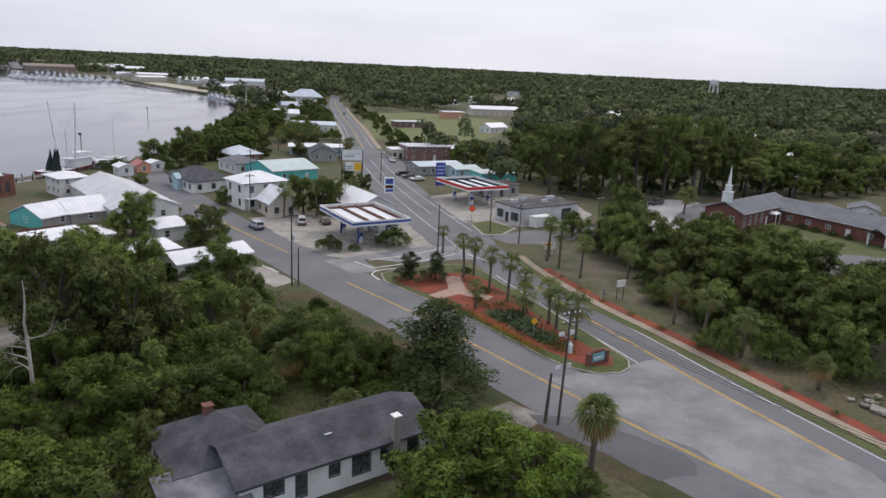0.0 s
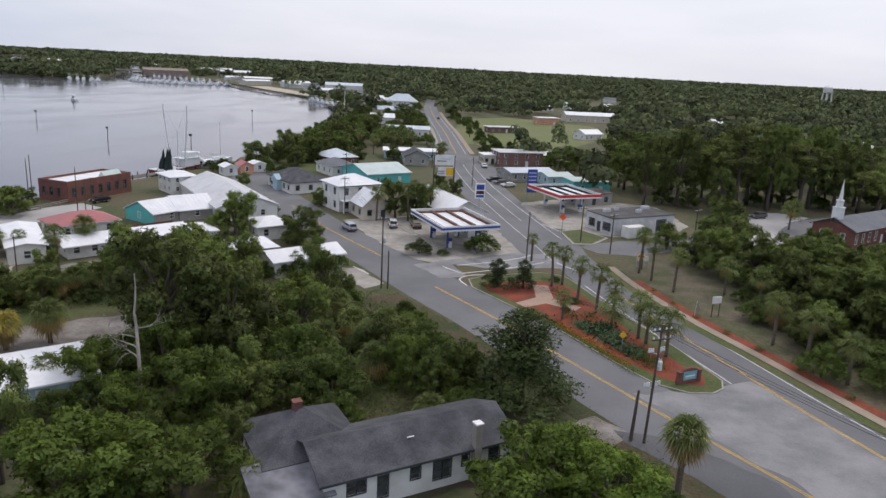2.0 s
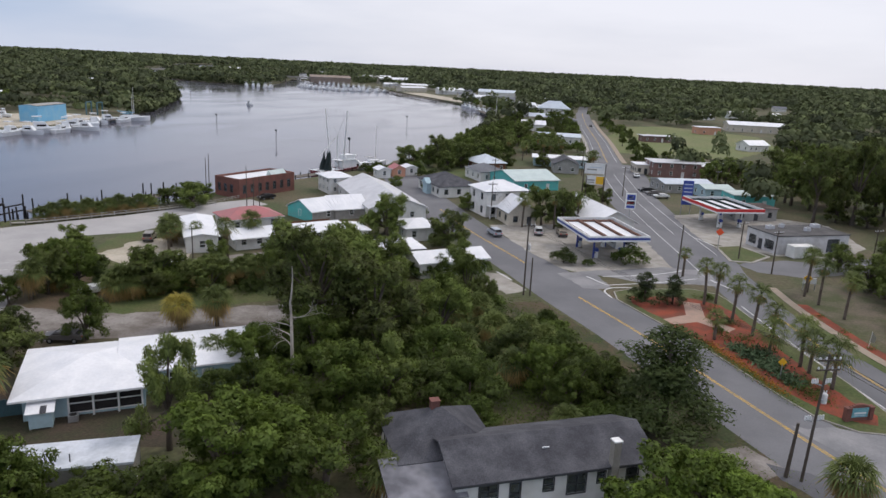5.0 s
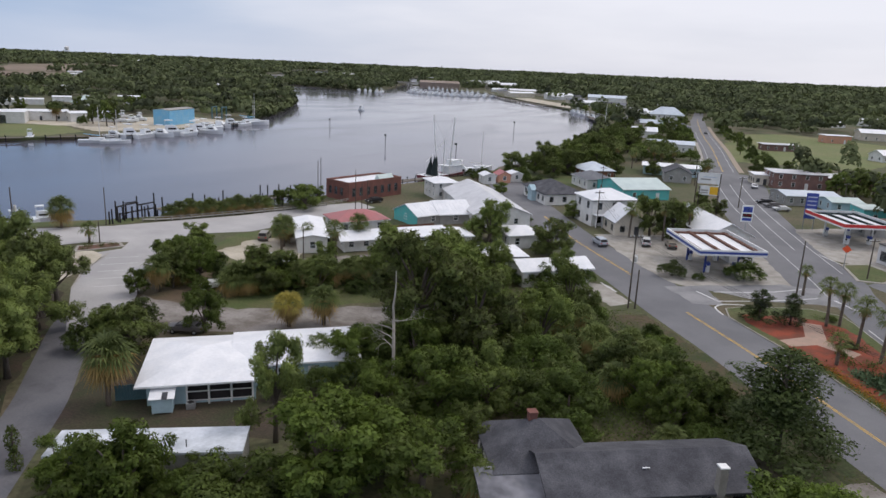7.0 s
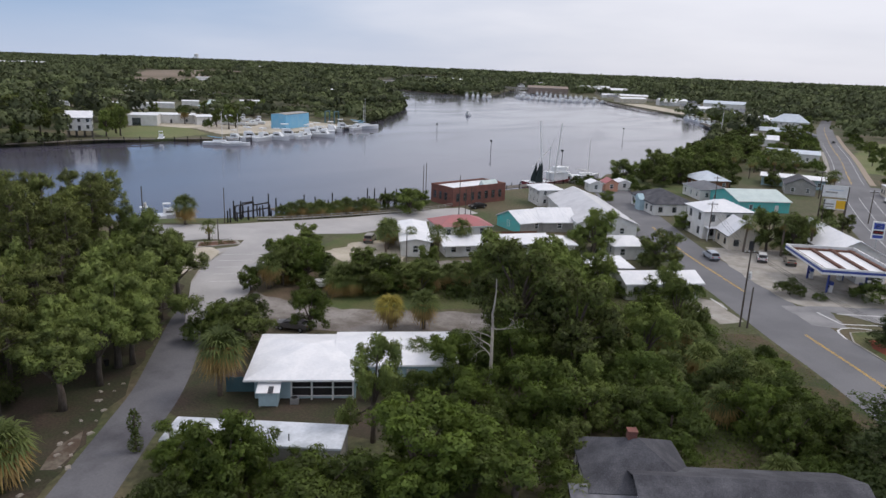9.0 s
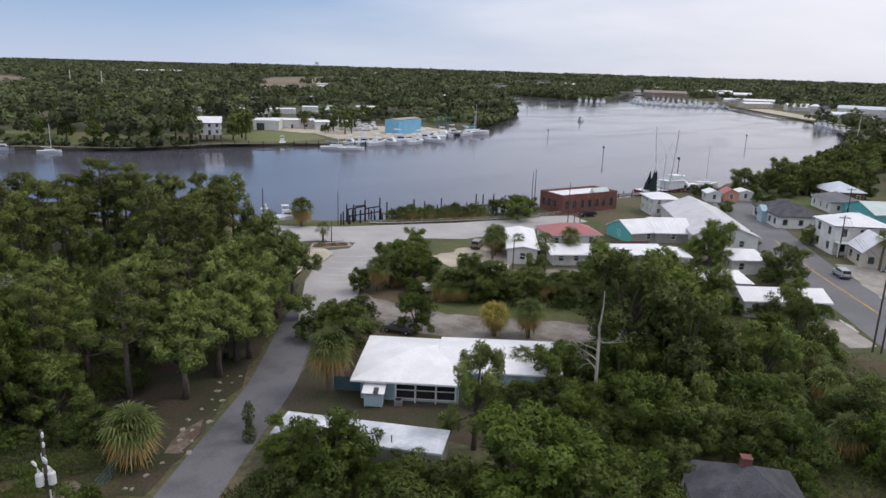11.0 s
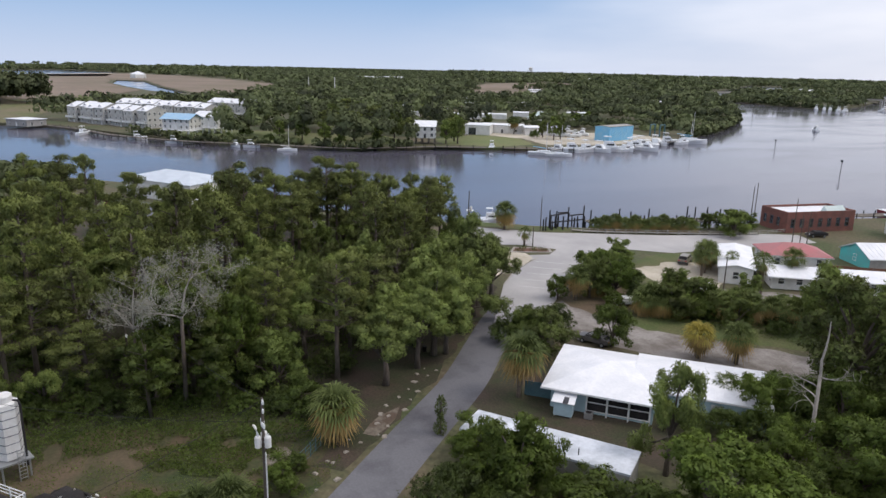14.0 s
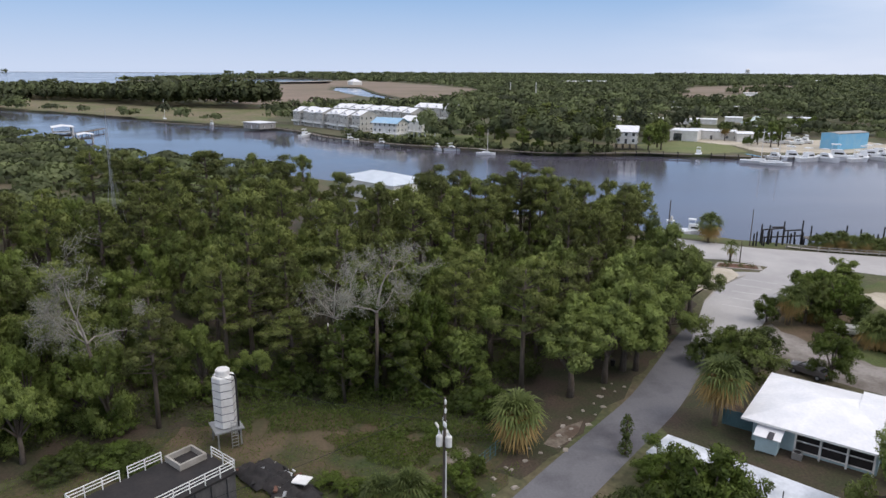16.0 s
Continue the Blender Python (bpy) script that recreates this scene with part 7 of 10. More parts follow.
h6 = building("grey_roofed_house", "low white house with a dark hipped roof and blue door", "house", -64.7, 189.8, 132.0, 16.5, 11.5, 3.2, "hip", 2.4, "wall_w", "roof_g", "trim_d", oh=0.5)
g = Geo()
g.box(-1.6, 1.6, 5.75, 7.1, 0, 3.0).add([(-2.0, 5.8, 3.0), (2.0, 5.8, 3.0), (2.0, 7.4, 3.0), (-2.0, 7.4, 3.0), (0, 5.8, 4.4), (0, 7.4, 4.4)], [(0, 3, 5, 4), (1, 4, 5, 2), (2, 5, 3), (0, 4, 1)])
part("entrance_porch", g, M["wall_s"], h6, "pale blue gabled entrance porch")
building("grey_roofed_bungalow", "white bungalow with a grey roof", "house", -62.5, 221.0, 132.0, 12.0, 9.0, 3.2, "hip", 1.8, "wall_w", "roof_m", oh=0.4)
building("turquoise_hall", "turquoise building with a pale green roof", "building", -48.0, 214.0, 42.0, 15.0, 17.0, 3.2, "gable", 2.0, "wall_t", "roof_t", "trim_w", oh=0.4, spacing=5)
building("blue_roofed_house", "house with a pale blue pyramid roof", "house", -68.5, 242.0, 132.0, 11.5, 10.0, 3.2, "hip", 2.2, "fence_r", "roof_b", oh=0.6)
building("long_white_shop", "long low pale turquoise shop with a white flat roof", "shop", -47.5, 272.0, 12.0, 20.0, 11.0, 3.2, "gable", 0.5, "wall_s", "roof_w", oh=0.6)
building("shed_shop", "grey gabled shop beside the highway", "shop", -42.6, 256.5, 105.0, 12.0, 9.0, 3.2, "gable", 2.2, "wall_g", "roof_g", oh=0.4)
building("motor_shop", "low white shop with a pale grey roof", "shop", -64.5, 358.5, 12.0, 22.0, 12.0, 3.8, "gable", 1.2, "wall_w", "roof_b", oh=0.5)
building("tin_roofed_bar", "open bar with a grey tin roof", "shop", -83.5, 497.0, 100.0, 13.0, 12.0, 3.0, "hip", 2.0, "wall_g", "roof_m", oh=0.8)
building("hotel", "large white hipped-roof hotel by the river", "hotel", -109.5, 580.0, 15.0, 25.0, 15.0, 6.4, "hip", 5.2, "wall_w", "roof_b", storeys=2, oh=0.6, spacing=4)
building("river_store", "white metal warehouse by the river", "warehouse", -238.0, 872.0, 14.0, 46.0, 20.0, 6.0, "gable", 3.0, "wall_w", "roof_b", oh=0.3, spacing=8)
building("river_store", "grey-roofed fish house on the river", "warehouse", -193.0, 722.0, 12.0, 30.0, 16.0, 4.5, "gable", 2.5, "wall_g", "roof_m", oh=0.5, spacing=5)
building("marina_warehouse", "long tan metal warehouse at the far marina", "warehouse", -545.0, 1003.0, 35.0, 62.0, 24.0, 9.0, "gable", 3.0, "wall_br", "wall_br", oh=0.3, spacing=9)
building("marina_store", "low pale building by the far beach", "warehouse", -357.0, 880.0, 60.0, 40.0, 14.0, 5.0, "gable", 1.6, "wall_c", "roof_w", oh=0.3, spacing=9)
for x, y, a, L, tp in ((-410, 960, 30, 26, "roof_m"), (-440, 1010, 40, 30, "roof_w"), (-320, 915, 20, 22, "roof_b"), (-255, 800, 30, 20, "roof_m"), (-225, 760, 40, 18, "roof_w"), (-185, 690, 30, 20, "roof_b"), (-150, 660, 20, 16, "roof_m"), (-128, 560, 30, 16, "roof_m"), (-104, 500, 15, 15, "roof_b"), (-92, 425, 15, 14, "roof_w"), (-150, 780, 30, 24, "roof_w"), (-620, 1130, 40, 30, "roof_w")):
    building("waterside_house", "low waterside building near the far docks", "house", x, y, a, L, 11.0, 3.8, "gable", 2.0, "wall_w" if tp == "roof_w" else "wall_c", tp, oh=0.5, spacing=5)
building("marina_store", "long white marina storage shed", "warehouse", -380.0, 960.0, 35.0, 50.0, 18.0, 6.0, "gable", 2.0, "wall_c", "roof_w", oh=0.3, spacing=9)
building("marina_store", "white marina building by the river", "warehouse", -300.0, 870.0, 35.0, 34.0, 16.0, 6.0, "gable", 2.0, "wall_w", "roof_w", oh=0.3, spacing=9)
building("river_shack", "low shack on pilings by the river", "shack", -128.0, 535.0, 60.0, 14.0, 8.0, 3.0, "gable", 1.2, "wall_g", "roof_m", oh=0.4)
building("salmon_hut", "small salmon-pink hut with a white annex", "house", -88.9, 208.9, 132.0, 5.2, 4.0, 2.6, "gable", 1.1, "wall_o", "roof_r", oh=0.3)
building("white_hut", "small white hut by the river", "house", -91.8, 203.7, 132.0, 5.4, 4.0, 2.6, "gable", 0.8, "wall_w", "roof_w", oh=0.3)
building("white_hut", "white hut with a flat roof", "house", -86.7, 213.9, 132.0, 5.0, 4.0, 2.6, "gable", 0.6, "wall_w", "roof_w", oh=0.3)

# east of the highway
building("grey_shop", "low pale grey shop with a dark flat roof", "shop", 24.6, 168.4, 35.0, 18.5, 9.6, 3.9, "flat", 0, "wall_pale", "tarmac_dark", "trim_d", oh=0.15,
         holes={3: [(1, 3, 0.8, 2.6), (4, 5, 0, 2.3, "door"), (6, 8.5, 0.8, 2.6)], 0: [(13.0, 16.0, 0.3, 3.0)]})
for dx, dy, w in ((-6.5, 1.5, 0.8), (1.0, -1.2, 0.6), (6.0, 2.0, 0.9), (-2.5, 2.6, 0.5)):
    q = Matrix.Rotation(radians(35), 2) @ Vector((dx, dy))
    e = thing("roof_unit", "pale box of a roof ventilator on the grey shop", "roof unit", 24.8 + q.x, 168.8 + q.y, 4.12, 35, "roof ventilators")
    g = Geo()
    g.box(-w, w, -w * 0.7, w * 0.7, 0.0, 0.75)
    part("housing", g, M["roof_lg"], e)
    g = Geo()
    g.tube([(0, 0, 0.75), (0, 0, 0.95)], [0.4 * w, 0.36 * w], 10)
    part("vent", g, M["steel"], e)
e = thing("shipping_container", "white box container beside the shop", "container", 24.4, 159.6, 0, 35)
g = Geo()
g.box(-2.6, 2.6, -1.2, 1.2, 0.1, 2.6)
body = part("body", g, M["wall_w"], e)
for k in range(17):
    g = Geo()
    g.box(-2.5 + 0.3 * k, -2.38 + 0.3 * k, -1.24, 1.24, 0.15, 2.55)
    part("rib", g, M["wall_w"], body)
building("brick_motel", "two-storey red brick building with a white flat roof", "building", -5.5, 271.5, 20.0, 17.0, 11.0, 5.2, "flat", 0, "brick_pale", "roof_lg", "trim_w", storeys=2, oh=0.4, spacing=3.4)
building("brick_annex", "low brick annex with a white flat roof", "building", 10.0, 282.0, 35.0, 20.0, 11.0, 4.2, "flat", 0, "brick_pale", "roof_w", "trim_w", oh=0.5, spacing=4)
building("white_front_shop", "small white shop front beside the brick building", "shop", -16.0, 272.0, 20.0, 7.0, 8.0, 3.4, "flat", 0, "wall_c", "roof_w", "trim_d", oh=0.2, spacing=2)
building("white_roofed_market", "long low market with a white metal roof", "shop", -1.5, 237.0, 28.0, 16.0, 11.0, 3.0, "gable", 0.8, "wall_g", "roof_b", oh=0.5)
building("turquoise_shop", "low turquoise shop with a flat roof", "shop", 17.5, 221.0, 20.0, 12.0, 9.0, 3.4, "flat", 0, "wall_t", "roof_t", "trim_w", oh=0.2, spacing=4)
building("green_roofed_market", "market annex with a pale green roof", "shop", 8.0, 231.5, 28.0, 9.0, 8.0, 2.9, "gable", 0.8, "wall_s", "roof_t", oh=0.4)
building("field_house", "low brick field house with a flat white roof", "building", -19.0, 410.0, 25.0, 17.0, 8.0, 3.2, "flat", 0, "brick_pale", "roof_lg", "trim_w", oh=0.8, spacing=4)
building("school", "long low salmon brick school with a white roof", "school", 8.0, 496.0, 25.0, 15.0, 10.0, 4.5, "flat", 0, "wall_o", "roof_w", "trim_w", oh=0.6, spacing=6)
building("school", "long tan school wing with a pale roof", "school", 40.0, 548.0, 14.0, 38.0, 14.0, 5.0, "gable", 2.0, "wall_c", "roof_w", "trim_w", oh=0.6, spacing=6)
building("white_house", "white house among the trees with a pale roof", "house", 47.0, 312.0, 50.0, 12.0, 9.0, 3.5, "gable", 2.0, "wall_w", "roof_w", oh=0.5)
for x, y, a, lab in ((160.0, 325.0, 30, "white house with a pale metal roof"), (205.0, 338.0, 10, "white house with a white roof"), (222.0, 352.0, 10, "white house with a white roof"), (120.0, 440.0, 20, "far white house among trees"), (30.0, 400.0, 40, "far house with a pale roof"), (95.0, 640.0, 10, "far house with a white roof")):
    building("house", lab, "house", x, y, a, 13.0, 9.0, 3.4, "gable", 2.0, "wall_w", "roof_w", oh=0.5)
building("house", "low house with a faded red roof", "house", 160.4, 281.0, 60.0, 13.0, 9.0, 3.0, "gable", 1.6, "wall_w", "roof_r", oh=0.5)
building("house", "small grey-roofed carport by the church", "house", 118.0, 190.0, 60.0, 9.0, 7.0, 2.8, "gable", 1.2, "wall_w", "roof_m", oh=0.5)

# church with its steeple and long wing
ch = building("church", "red brick church with a slate-grey roof and white steeple", "church", 80.7, 177.8, 42.0, 27.8, 9.6, 4.3, "gable", 2.0, "brick", "roof_m", "trim_w", oh=0.6, spacing=3.0, win=(0.9, 2.2, 0.9))
building("church_wing", "long red brick church wing with a slate-grey roof", "church", 102.5, 164.7, -60.0, 46.0, 10.0, 3.6, "gable", 2.1, "brick", "roof_m", "trim_w", oh=0.6, spacing=4.6, win=(1.2, 1.0, 1.2))
g = Geo()
g.box(-13.9, -12.0, -0.95, 0.95, 5.2, 8.6).box(-14.0, -11.9, -1.05, 1.05, 8.6, 8.8)
stp = part("steeple", g, M["trim_w"], ch, "white wooden steeple")
g = Geo()
g.tube([(-12.95, 0, 8.8), (-12.95, 0, 10.2)], [0.85, 0.75], 8).tube([(-12.95, 0, 10.2), (-12.95, 0, 10.4)], [0.95, 0.95], 8).tube([(-12.95, 0, 10.4), (-12.95, 0, 15.2)], [0.5, 0.04], 8)
part("spire", g, M["trim_w"], stp)
g = Geo()
g.add([(1.0, -6.9, 2.75), (2.4, -6.9, 3.35), (3.8, -6.9, 2.75), (1.0, -4.85, 2.75), (2.4, -4.85, 3.35), (3.8, -4.85, 2.75)], [(0, 1, 4, 3), (1, 2, 5, 4), (0, 2, 1), (3, 4, 5), (0, 3, 5, 2)])
part("canopy", g, M["trim_w"], ch, "small white gabled canopy over the door")
for xx in (1.2, 3.6):
    g = Geo()
    g.box(xx - 0.08, xx + 0.08, -6.75, -6.59, 0, 2.75)
    part("post", g, M["trim_w"], ch)
e = thing("church_porch", "white gabled porch on posts at the church", "porch", 102.4, 155.6, 0, 30)
for sx in (-2.5, 2.5):
    for sy in (-2, 2):
        g = Geo()
        g.box(sx - 0.15, sx + 0.15, sy - 0.15, sy + 0.15, 0, 2.9)
        part("post", g, M["trim_w"], e)
g = Geo()
roof_gable(g, 6, 4.6, 2.9, 1.2, 0.3)
part("roof", g, M["roof_m"], e)

# far bank
st = building("stilt_house", "tall white house on timber stilts", "house", -311.5, 153.5, 60.0, 10.0, 10.0, 5.6, "gable", 2.4, "wall_w", "roof_w", "trim_d", storeys=2, oh=0.5, spacing=3.0, z=3.0, group="houses on the far bank")
for sx in (-4.6, -1.6, 1.6, 4.6):
    for sy in (-4.6, 0, 4.6):
        g = Geo()
        g.box(sx - 0.15, sx + 0.15, sy - 0.15, sy + 0.15, -3.0, 0)
        part("stilt", g, M["plank"], st)
bl = building("boat_shed", "tall sky-blue metal boat shed with a grey roof", "boat shed", -301.4, 264.0, 107.0, 24.0, 9.0, 7.6, "gable", 0.5, "wall_b", "wall_g", "trim_d", oh=0.1, holes={0: [], 1: [], 2: [(8, 14, 0, 5, "open")], 3: []})
for k in range(20):
    g = Geo()
    g.box(-11.8 + 1.2 * k, -11.68 + 1.2 * k, -4.56, -4.5, 0, 7.5)
    part("rib", g, M["wall_b"], bl)
building("workshop", "white metal workshop with a dark doorway", "workshop", -352.0, 208.0, 52.0, 14.0, 18.0, 5.2, "flat", 0, "wall_w", "roof_w", "trim_d", oh=0.2, holes={0: [(2, 6, 0, 3.8)], 1: [], 2: [], 3: []})
building("workshop", "white low workshop in the boatyard", "workshop", -355.0, 226.0, 52.0, 24.0, 12.0, 4.4, "gable", 0.8, "wall_w", "roof_w", "trim_d", oh=0.2, spacing=7)
building("workshop", "white shed with a lean roof", "workshop", -338.0, 240.0, 70.0, 20.0, 12.0, 4.2, "gable", 0.8, "wall_w", "roof_w", "trim_d", oh=0.3, spacing=6)
building("pavilion", "pavilion with a pale green hipped roof", "pavilion", -427.0, 303.0, 40.0, 15.0, 13.0, 3.2, "hip", 3.8, "wall_w", "roof_t", oh=0.8, spacing=6)
for x, y, L in ((-421.0, 341.0, 20), (-460.0, 362.0, 16), (-428.0, 233.0, 14), (-462.0, 258.0, 16), (-457.0, 268.0, 12), (-455.0, 283.0, 15), (-470.0, 315.0, 12), (-490.0, 228.0, 15), (-520.0, 262.0, 24), (-560.0, 258.0, 20), (-610.0, 420.0, 30), (-900.0, 640.0, 40), (-1000.0, 700.0, 30), (-1250.0, 640.0, 50)):
    building("trailer", "white trailer on the far bank", "trailer", x, y, 55.0, L, 7.0, 3.4, "gable", 0.6, "wall_w", "roof_w", oh=0.2, spacing=6)
building("river_cabin", "white house on stilts with porches and a blue roof", "house", -379.0, 49.5, 50.0, 15.0, 11.0, 5.6, "gable", 2.2, "wall_w", "roof_blue", storeys=2, oh=1.0, spacing=2.6, z=3.0, group="houses on the far bank")
building("river_cabin", "white house on stilts with a white roof", "house", -391.0, 66.5, 35.0, 17.0, 10.0, 5.6, "gable", 2.2, "wall_w", "roof_w", storeys=2, oh=0.6, spacing=3.4, z=3.0, group="houses on the far bank")
for x, y, a in ((-379.0, 49.5, 50), (-391.0, 66.5, 35)):
    e = thing("stilts", "white stilts and deck under a river house", "stilts", x, y, 0, a)
    g = Geo()
    g.box(-9, 9, -7.4, 6, 2.75, 2.99)
    part("deck", g, M["trim_w"], e)
    for sx in (-8, -4, 0, 4, 8):
        for sy in (-7.0, -2.0, 5.5):
            g = Geo()
            g.box(sx - 0.2, sx + 0.2, sy - 0.2, sy + 0.2, 0, 2.75)
            part("post", g, M["trim_w"], e)


def townhouse(x, y, ang, h):
    """One unit of the grey terrace: three storeys over parking, with a small dormer roof."""
    b = building("townhouse", "grey-shingled townhouse with a pale metal roof", "townhouse", x, y, ang, 8.2, 13.0, h, "gable", 2.6, "wall_p", "roof_w", "trim_w", storeys=3, oh=0.25, spacing=2.8, win=(1.1, 1.3, 0.9), group="terrace of townhouses")
    g = Geo()
    g.box(-3.6, 3.6, -8.2, -6.52, 2.6, 2.75).box(-3.6, 3.6, -8.25, -8.2, 2.75, 3.7)
    part("balcony", g, M["trim_w"], b)
    g = Geo()
    roof_gable(g, 4.0, 4.2, h + 0.4, 1.2, 0.2, 0.12, pose(0, -3.4, 0, 0, 0, 90))
    g.box(-2.0, 2.0, -5.4, -3.0, h - 0.2, h + 0.4)
    part("dormer", g, M["roof_w"], b)


for k in range(8):
    townhouse(-478.0 + 7.6 * k, 6.0 + 4.6 * k + (2.0 if k % 3 == 1 else 0), 31.0, 9.0 + 0.4 * (k % 2))
for k in range(9):
    townhouse(-508.0 + 7.4 * k, 34.0 + 5.0 * k, 33.0, 9.4 + 0.4 * (k % 2))
for k in range(6):
    townhouse(-452.0 + 7.4 * k - 60, 92.0 + 5.0 * k, 33.0, 9.6)
building("boat_house", "low boat house with a white flat roof on the far bank", "boat house", -452.0, -22.0, 40.0, 16.0, 12.0, 3.6, "flat", 0, "wall_g", "roof_w", oh=0.6, spacing=5)
building("shore_hall", "large pale hall with a broad white roof behind the pines", "hall", -205.0, 25.0, 36.0, 24.0, 15.0, 5.0, "hip", 2.0, "wall_w", "roof_b", oh=0.4, spacing=5)
g5 = building("hidden_house", "grey-roofed house half hidden by pines", "house", -164.0, 11.0, 70.0, 15.0, 11.0, 4.0, "hip", 2.2, "wall_g", "roof_m", oh=0.5)
chimney(g5, -6.0, 0.0, 5.0, 7.6, 1.0, "brick", "red brick chimney")
for x, y, L, W, hh in ((-410.0, -121.5, 13.0, 10.0, 6.2), (-391.0, -105.5, 8.0, 7.0, 3.8)):
    e = thing("boat_shelter", "open boat shelter with a white roof over the water", "boat shelter", x, y, -1.2, 20)
    g = Geo()
    roof_gable(g, L, W, hh, 0.7, 0.4)
    part("roof", g, M["roof_w"], e)
    g = Geo()
    g.box(-L / 2, L / 2, -W / 2, W / 2, 1.5, 1.75)
    part("deck", g, M["plank"], e)
    if hh > 5:
        g = Geo()
        g.box(-L / 2 + 0.6, L / 2 - 0.6, -W / 2 + 0.6, W / 2 - 0.6, 3.4, 3.6).box(-L / 2 + 1, L / 2 - 1, W / 2 - 1.0, W / 2 - 0.8, 1.75, hh)
        part("upper_deck", g, M["trim_w"], e)
    for k in range(4):
        for sy in (-W / 2 + 0.3, W / 2 - 0.3):
            g = Geo()
            xx = -L / 2 + 0.3 + (L - 0.6) * k / 3
            g.tube([(xx, sy, -1.5), (xx, sy, hh)], [0.16, 0.14], 6)
            part("post", g, M["trim_w"], e)
building("beach_house", "far white round house by the sea", "house", -1590.0, 128.0, 20.0, 26.0, 22.0, 8.0, "hip", 6.0, "wall_w", "roof_w", oh=0.5, spacing=6)
for x, y, L in ((-1550.0, 620.0, 60), (-1600.0, 700.0, 50), (-1900.0, 1500.0, 70), (-900.0, 1250.0, 40), (-700.0, 1250.0, 30), (-1500.0, 1700.0, 60), (-480.0, 1100.0, 50), (-560.0, 1200.0, 60)):
    building("far_building", "far pale building among trees", "building", x, y, 45.0, L, 16.0, 9.0, "gable", 3.0, "wall_c", "roof_w", oh=0.5, spacing=12, win=(3, 3, 2))


for x, y, a, tp in ((-690.0, 352.0, 40.0, "roof_w"), (-665.0, 380.0, 60.0, "roof_m"), (-595.0, 580.0, 30.0, "roof_w"), (82.0, 342.0, 30.0, "roof_w"), (185.0, 425.0, 60.0, "roof_w"), (205.0, 412.0, 20.0, "roof_m"), (140.0, 575.0, 40.0, "roof_w")):
    building("house", "pale house in a clearing of the far woods", "house", x, y, a, 15.0, 9.0, 3.6, "gable", 2.4, "wall_w", tp, oh=0.5, spacing=6)

for x, y, a in ((-13.6, 712.0, 20.0), (8.6, 672.0, 50.0), (35.0, 728.0, 30.0), (94.6, 955.0, 10.0), (70.8, 740.0, 60.0), (-146.0, 640.0, 30.0), (-128.0, 612.0, 60.0), (-284.0, 890.0, 20.0), (-300.0, 862.0, 40.0)):
    building("house", "small pale house half hidden by trees", "house", x, y, a, 15.0, 9.0, 4.2, "gable", 2.2, "wall_w", "roof_w" if a > 25 else "roof_m", oh=0.5, spacing=6)
building("house", "white house with a pale roof behind the church", "house", 168.0, 336.0, 30.0, 14.0, 9.0, 3.2, "gable", 1.8, "wall_w", "roof_w", oh=0.5)
building("house", "larger white house with a pale roof behind the church", "house", 202.0, 331.0, 40.0, 18.0, 11.0, 4.4, "gable", 2.4, "wall_w", "roof_w", oh=0.5)
# ---- filling stations ----
def canopy(x, y, ang, L, W, z, stripe, beams, label):
    """A filling station canopy on columns; its top is open, with beams across white panels."""
    e = thing("station_canopy", label, "canopy", x, y, 0, ang)
    g = Geo()
    for x0, x1, y0, y1 in ((-L / 2, L / 2, -W / 2, -W / 2 + 0.25), (-L / 2, L / 2, W / 2 - 0.25, W / 2), (-L / 2, -L / 2 + 0.25, -W / 2 + 0.25, W / 2 - 0.25), (L / 2 - 0.25, L / 2, -W / 2 + 0.25, W / 2 - 0.25)):
        g.box(x0, x1, y0, y1, z - 0.55, z + 0.55)
    part("fascia", g, M["trim_w"], e, "white fascia")
    a, b = L / 2 + 0.012, W / 2 + 0.012
    for x0, x1, y0, y1 in ((-a, a, -b, -b + 0.01), (-a, a, b - 0.01, b), (-a, -a + 0.01, -b, b), (a - 0.01, a, -b, b)):
        s = Geo()
        s.box(x0, x1, y0, y1, z - 0.2, z + (0.22 if stripe == "blue" else 0.54))
        part("stripe", s, M[stripe], e)
    g = Geo()
    g.box(-L / 2 + 0.26, L / 2 - 0.26, -W / 2 + 0.26, W / 2 - 0.26, z - 0.4, z - 0.25)
    part("deck", g, M["roof_w"], e)
    for k in range(4):
        xx = -L / 2 + 0.9 + (L - 1.8) * k / 3
        s = Geo()
        s.box(xx - 0.3, xx + 0.3, -W / 2 + 0.3, W / 2 - 0.3, z - 0.24, z + 0.12)
        part("beam", s, M[beams], e)
    for yy in (-W / 2 + 0.9, W / 2 - 0.9):
        s = Geo()
        s.box(-L / 2 + 0.3, L / 2 - 0.3, yy - 0.4, yy + 0.4, z - 0.23, z + 0.05)
        part("gutter", s, M[beams], e)
    for sx in (-L / 4, L / 4):
        for sy in (-W / 4, W / 4):
            s = Geo()
            s.box(sx - 0.14, sx + 0.14, sy - 0.14, sy + 0.14, 0, z - 0.4)
            part("column", s, M["blue"] if stripe == "blue" else M["trim_w"], e)
    return e


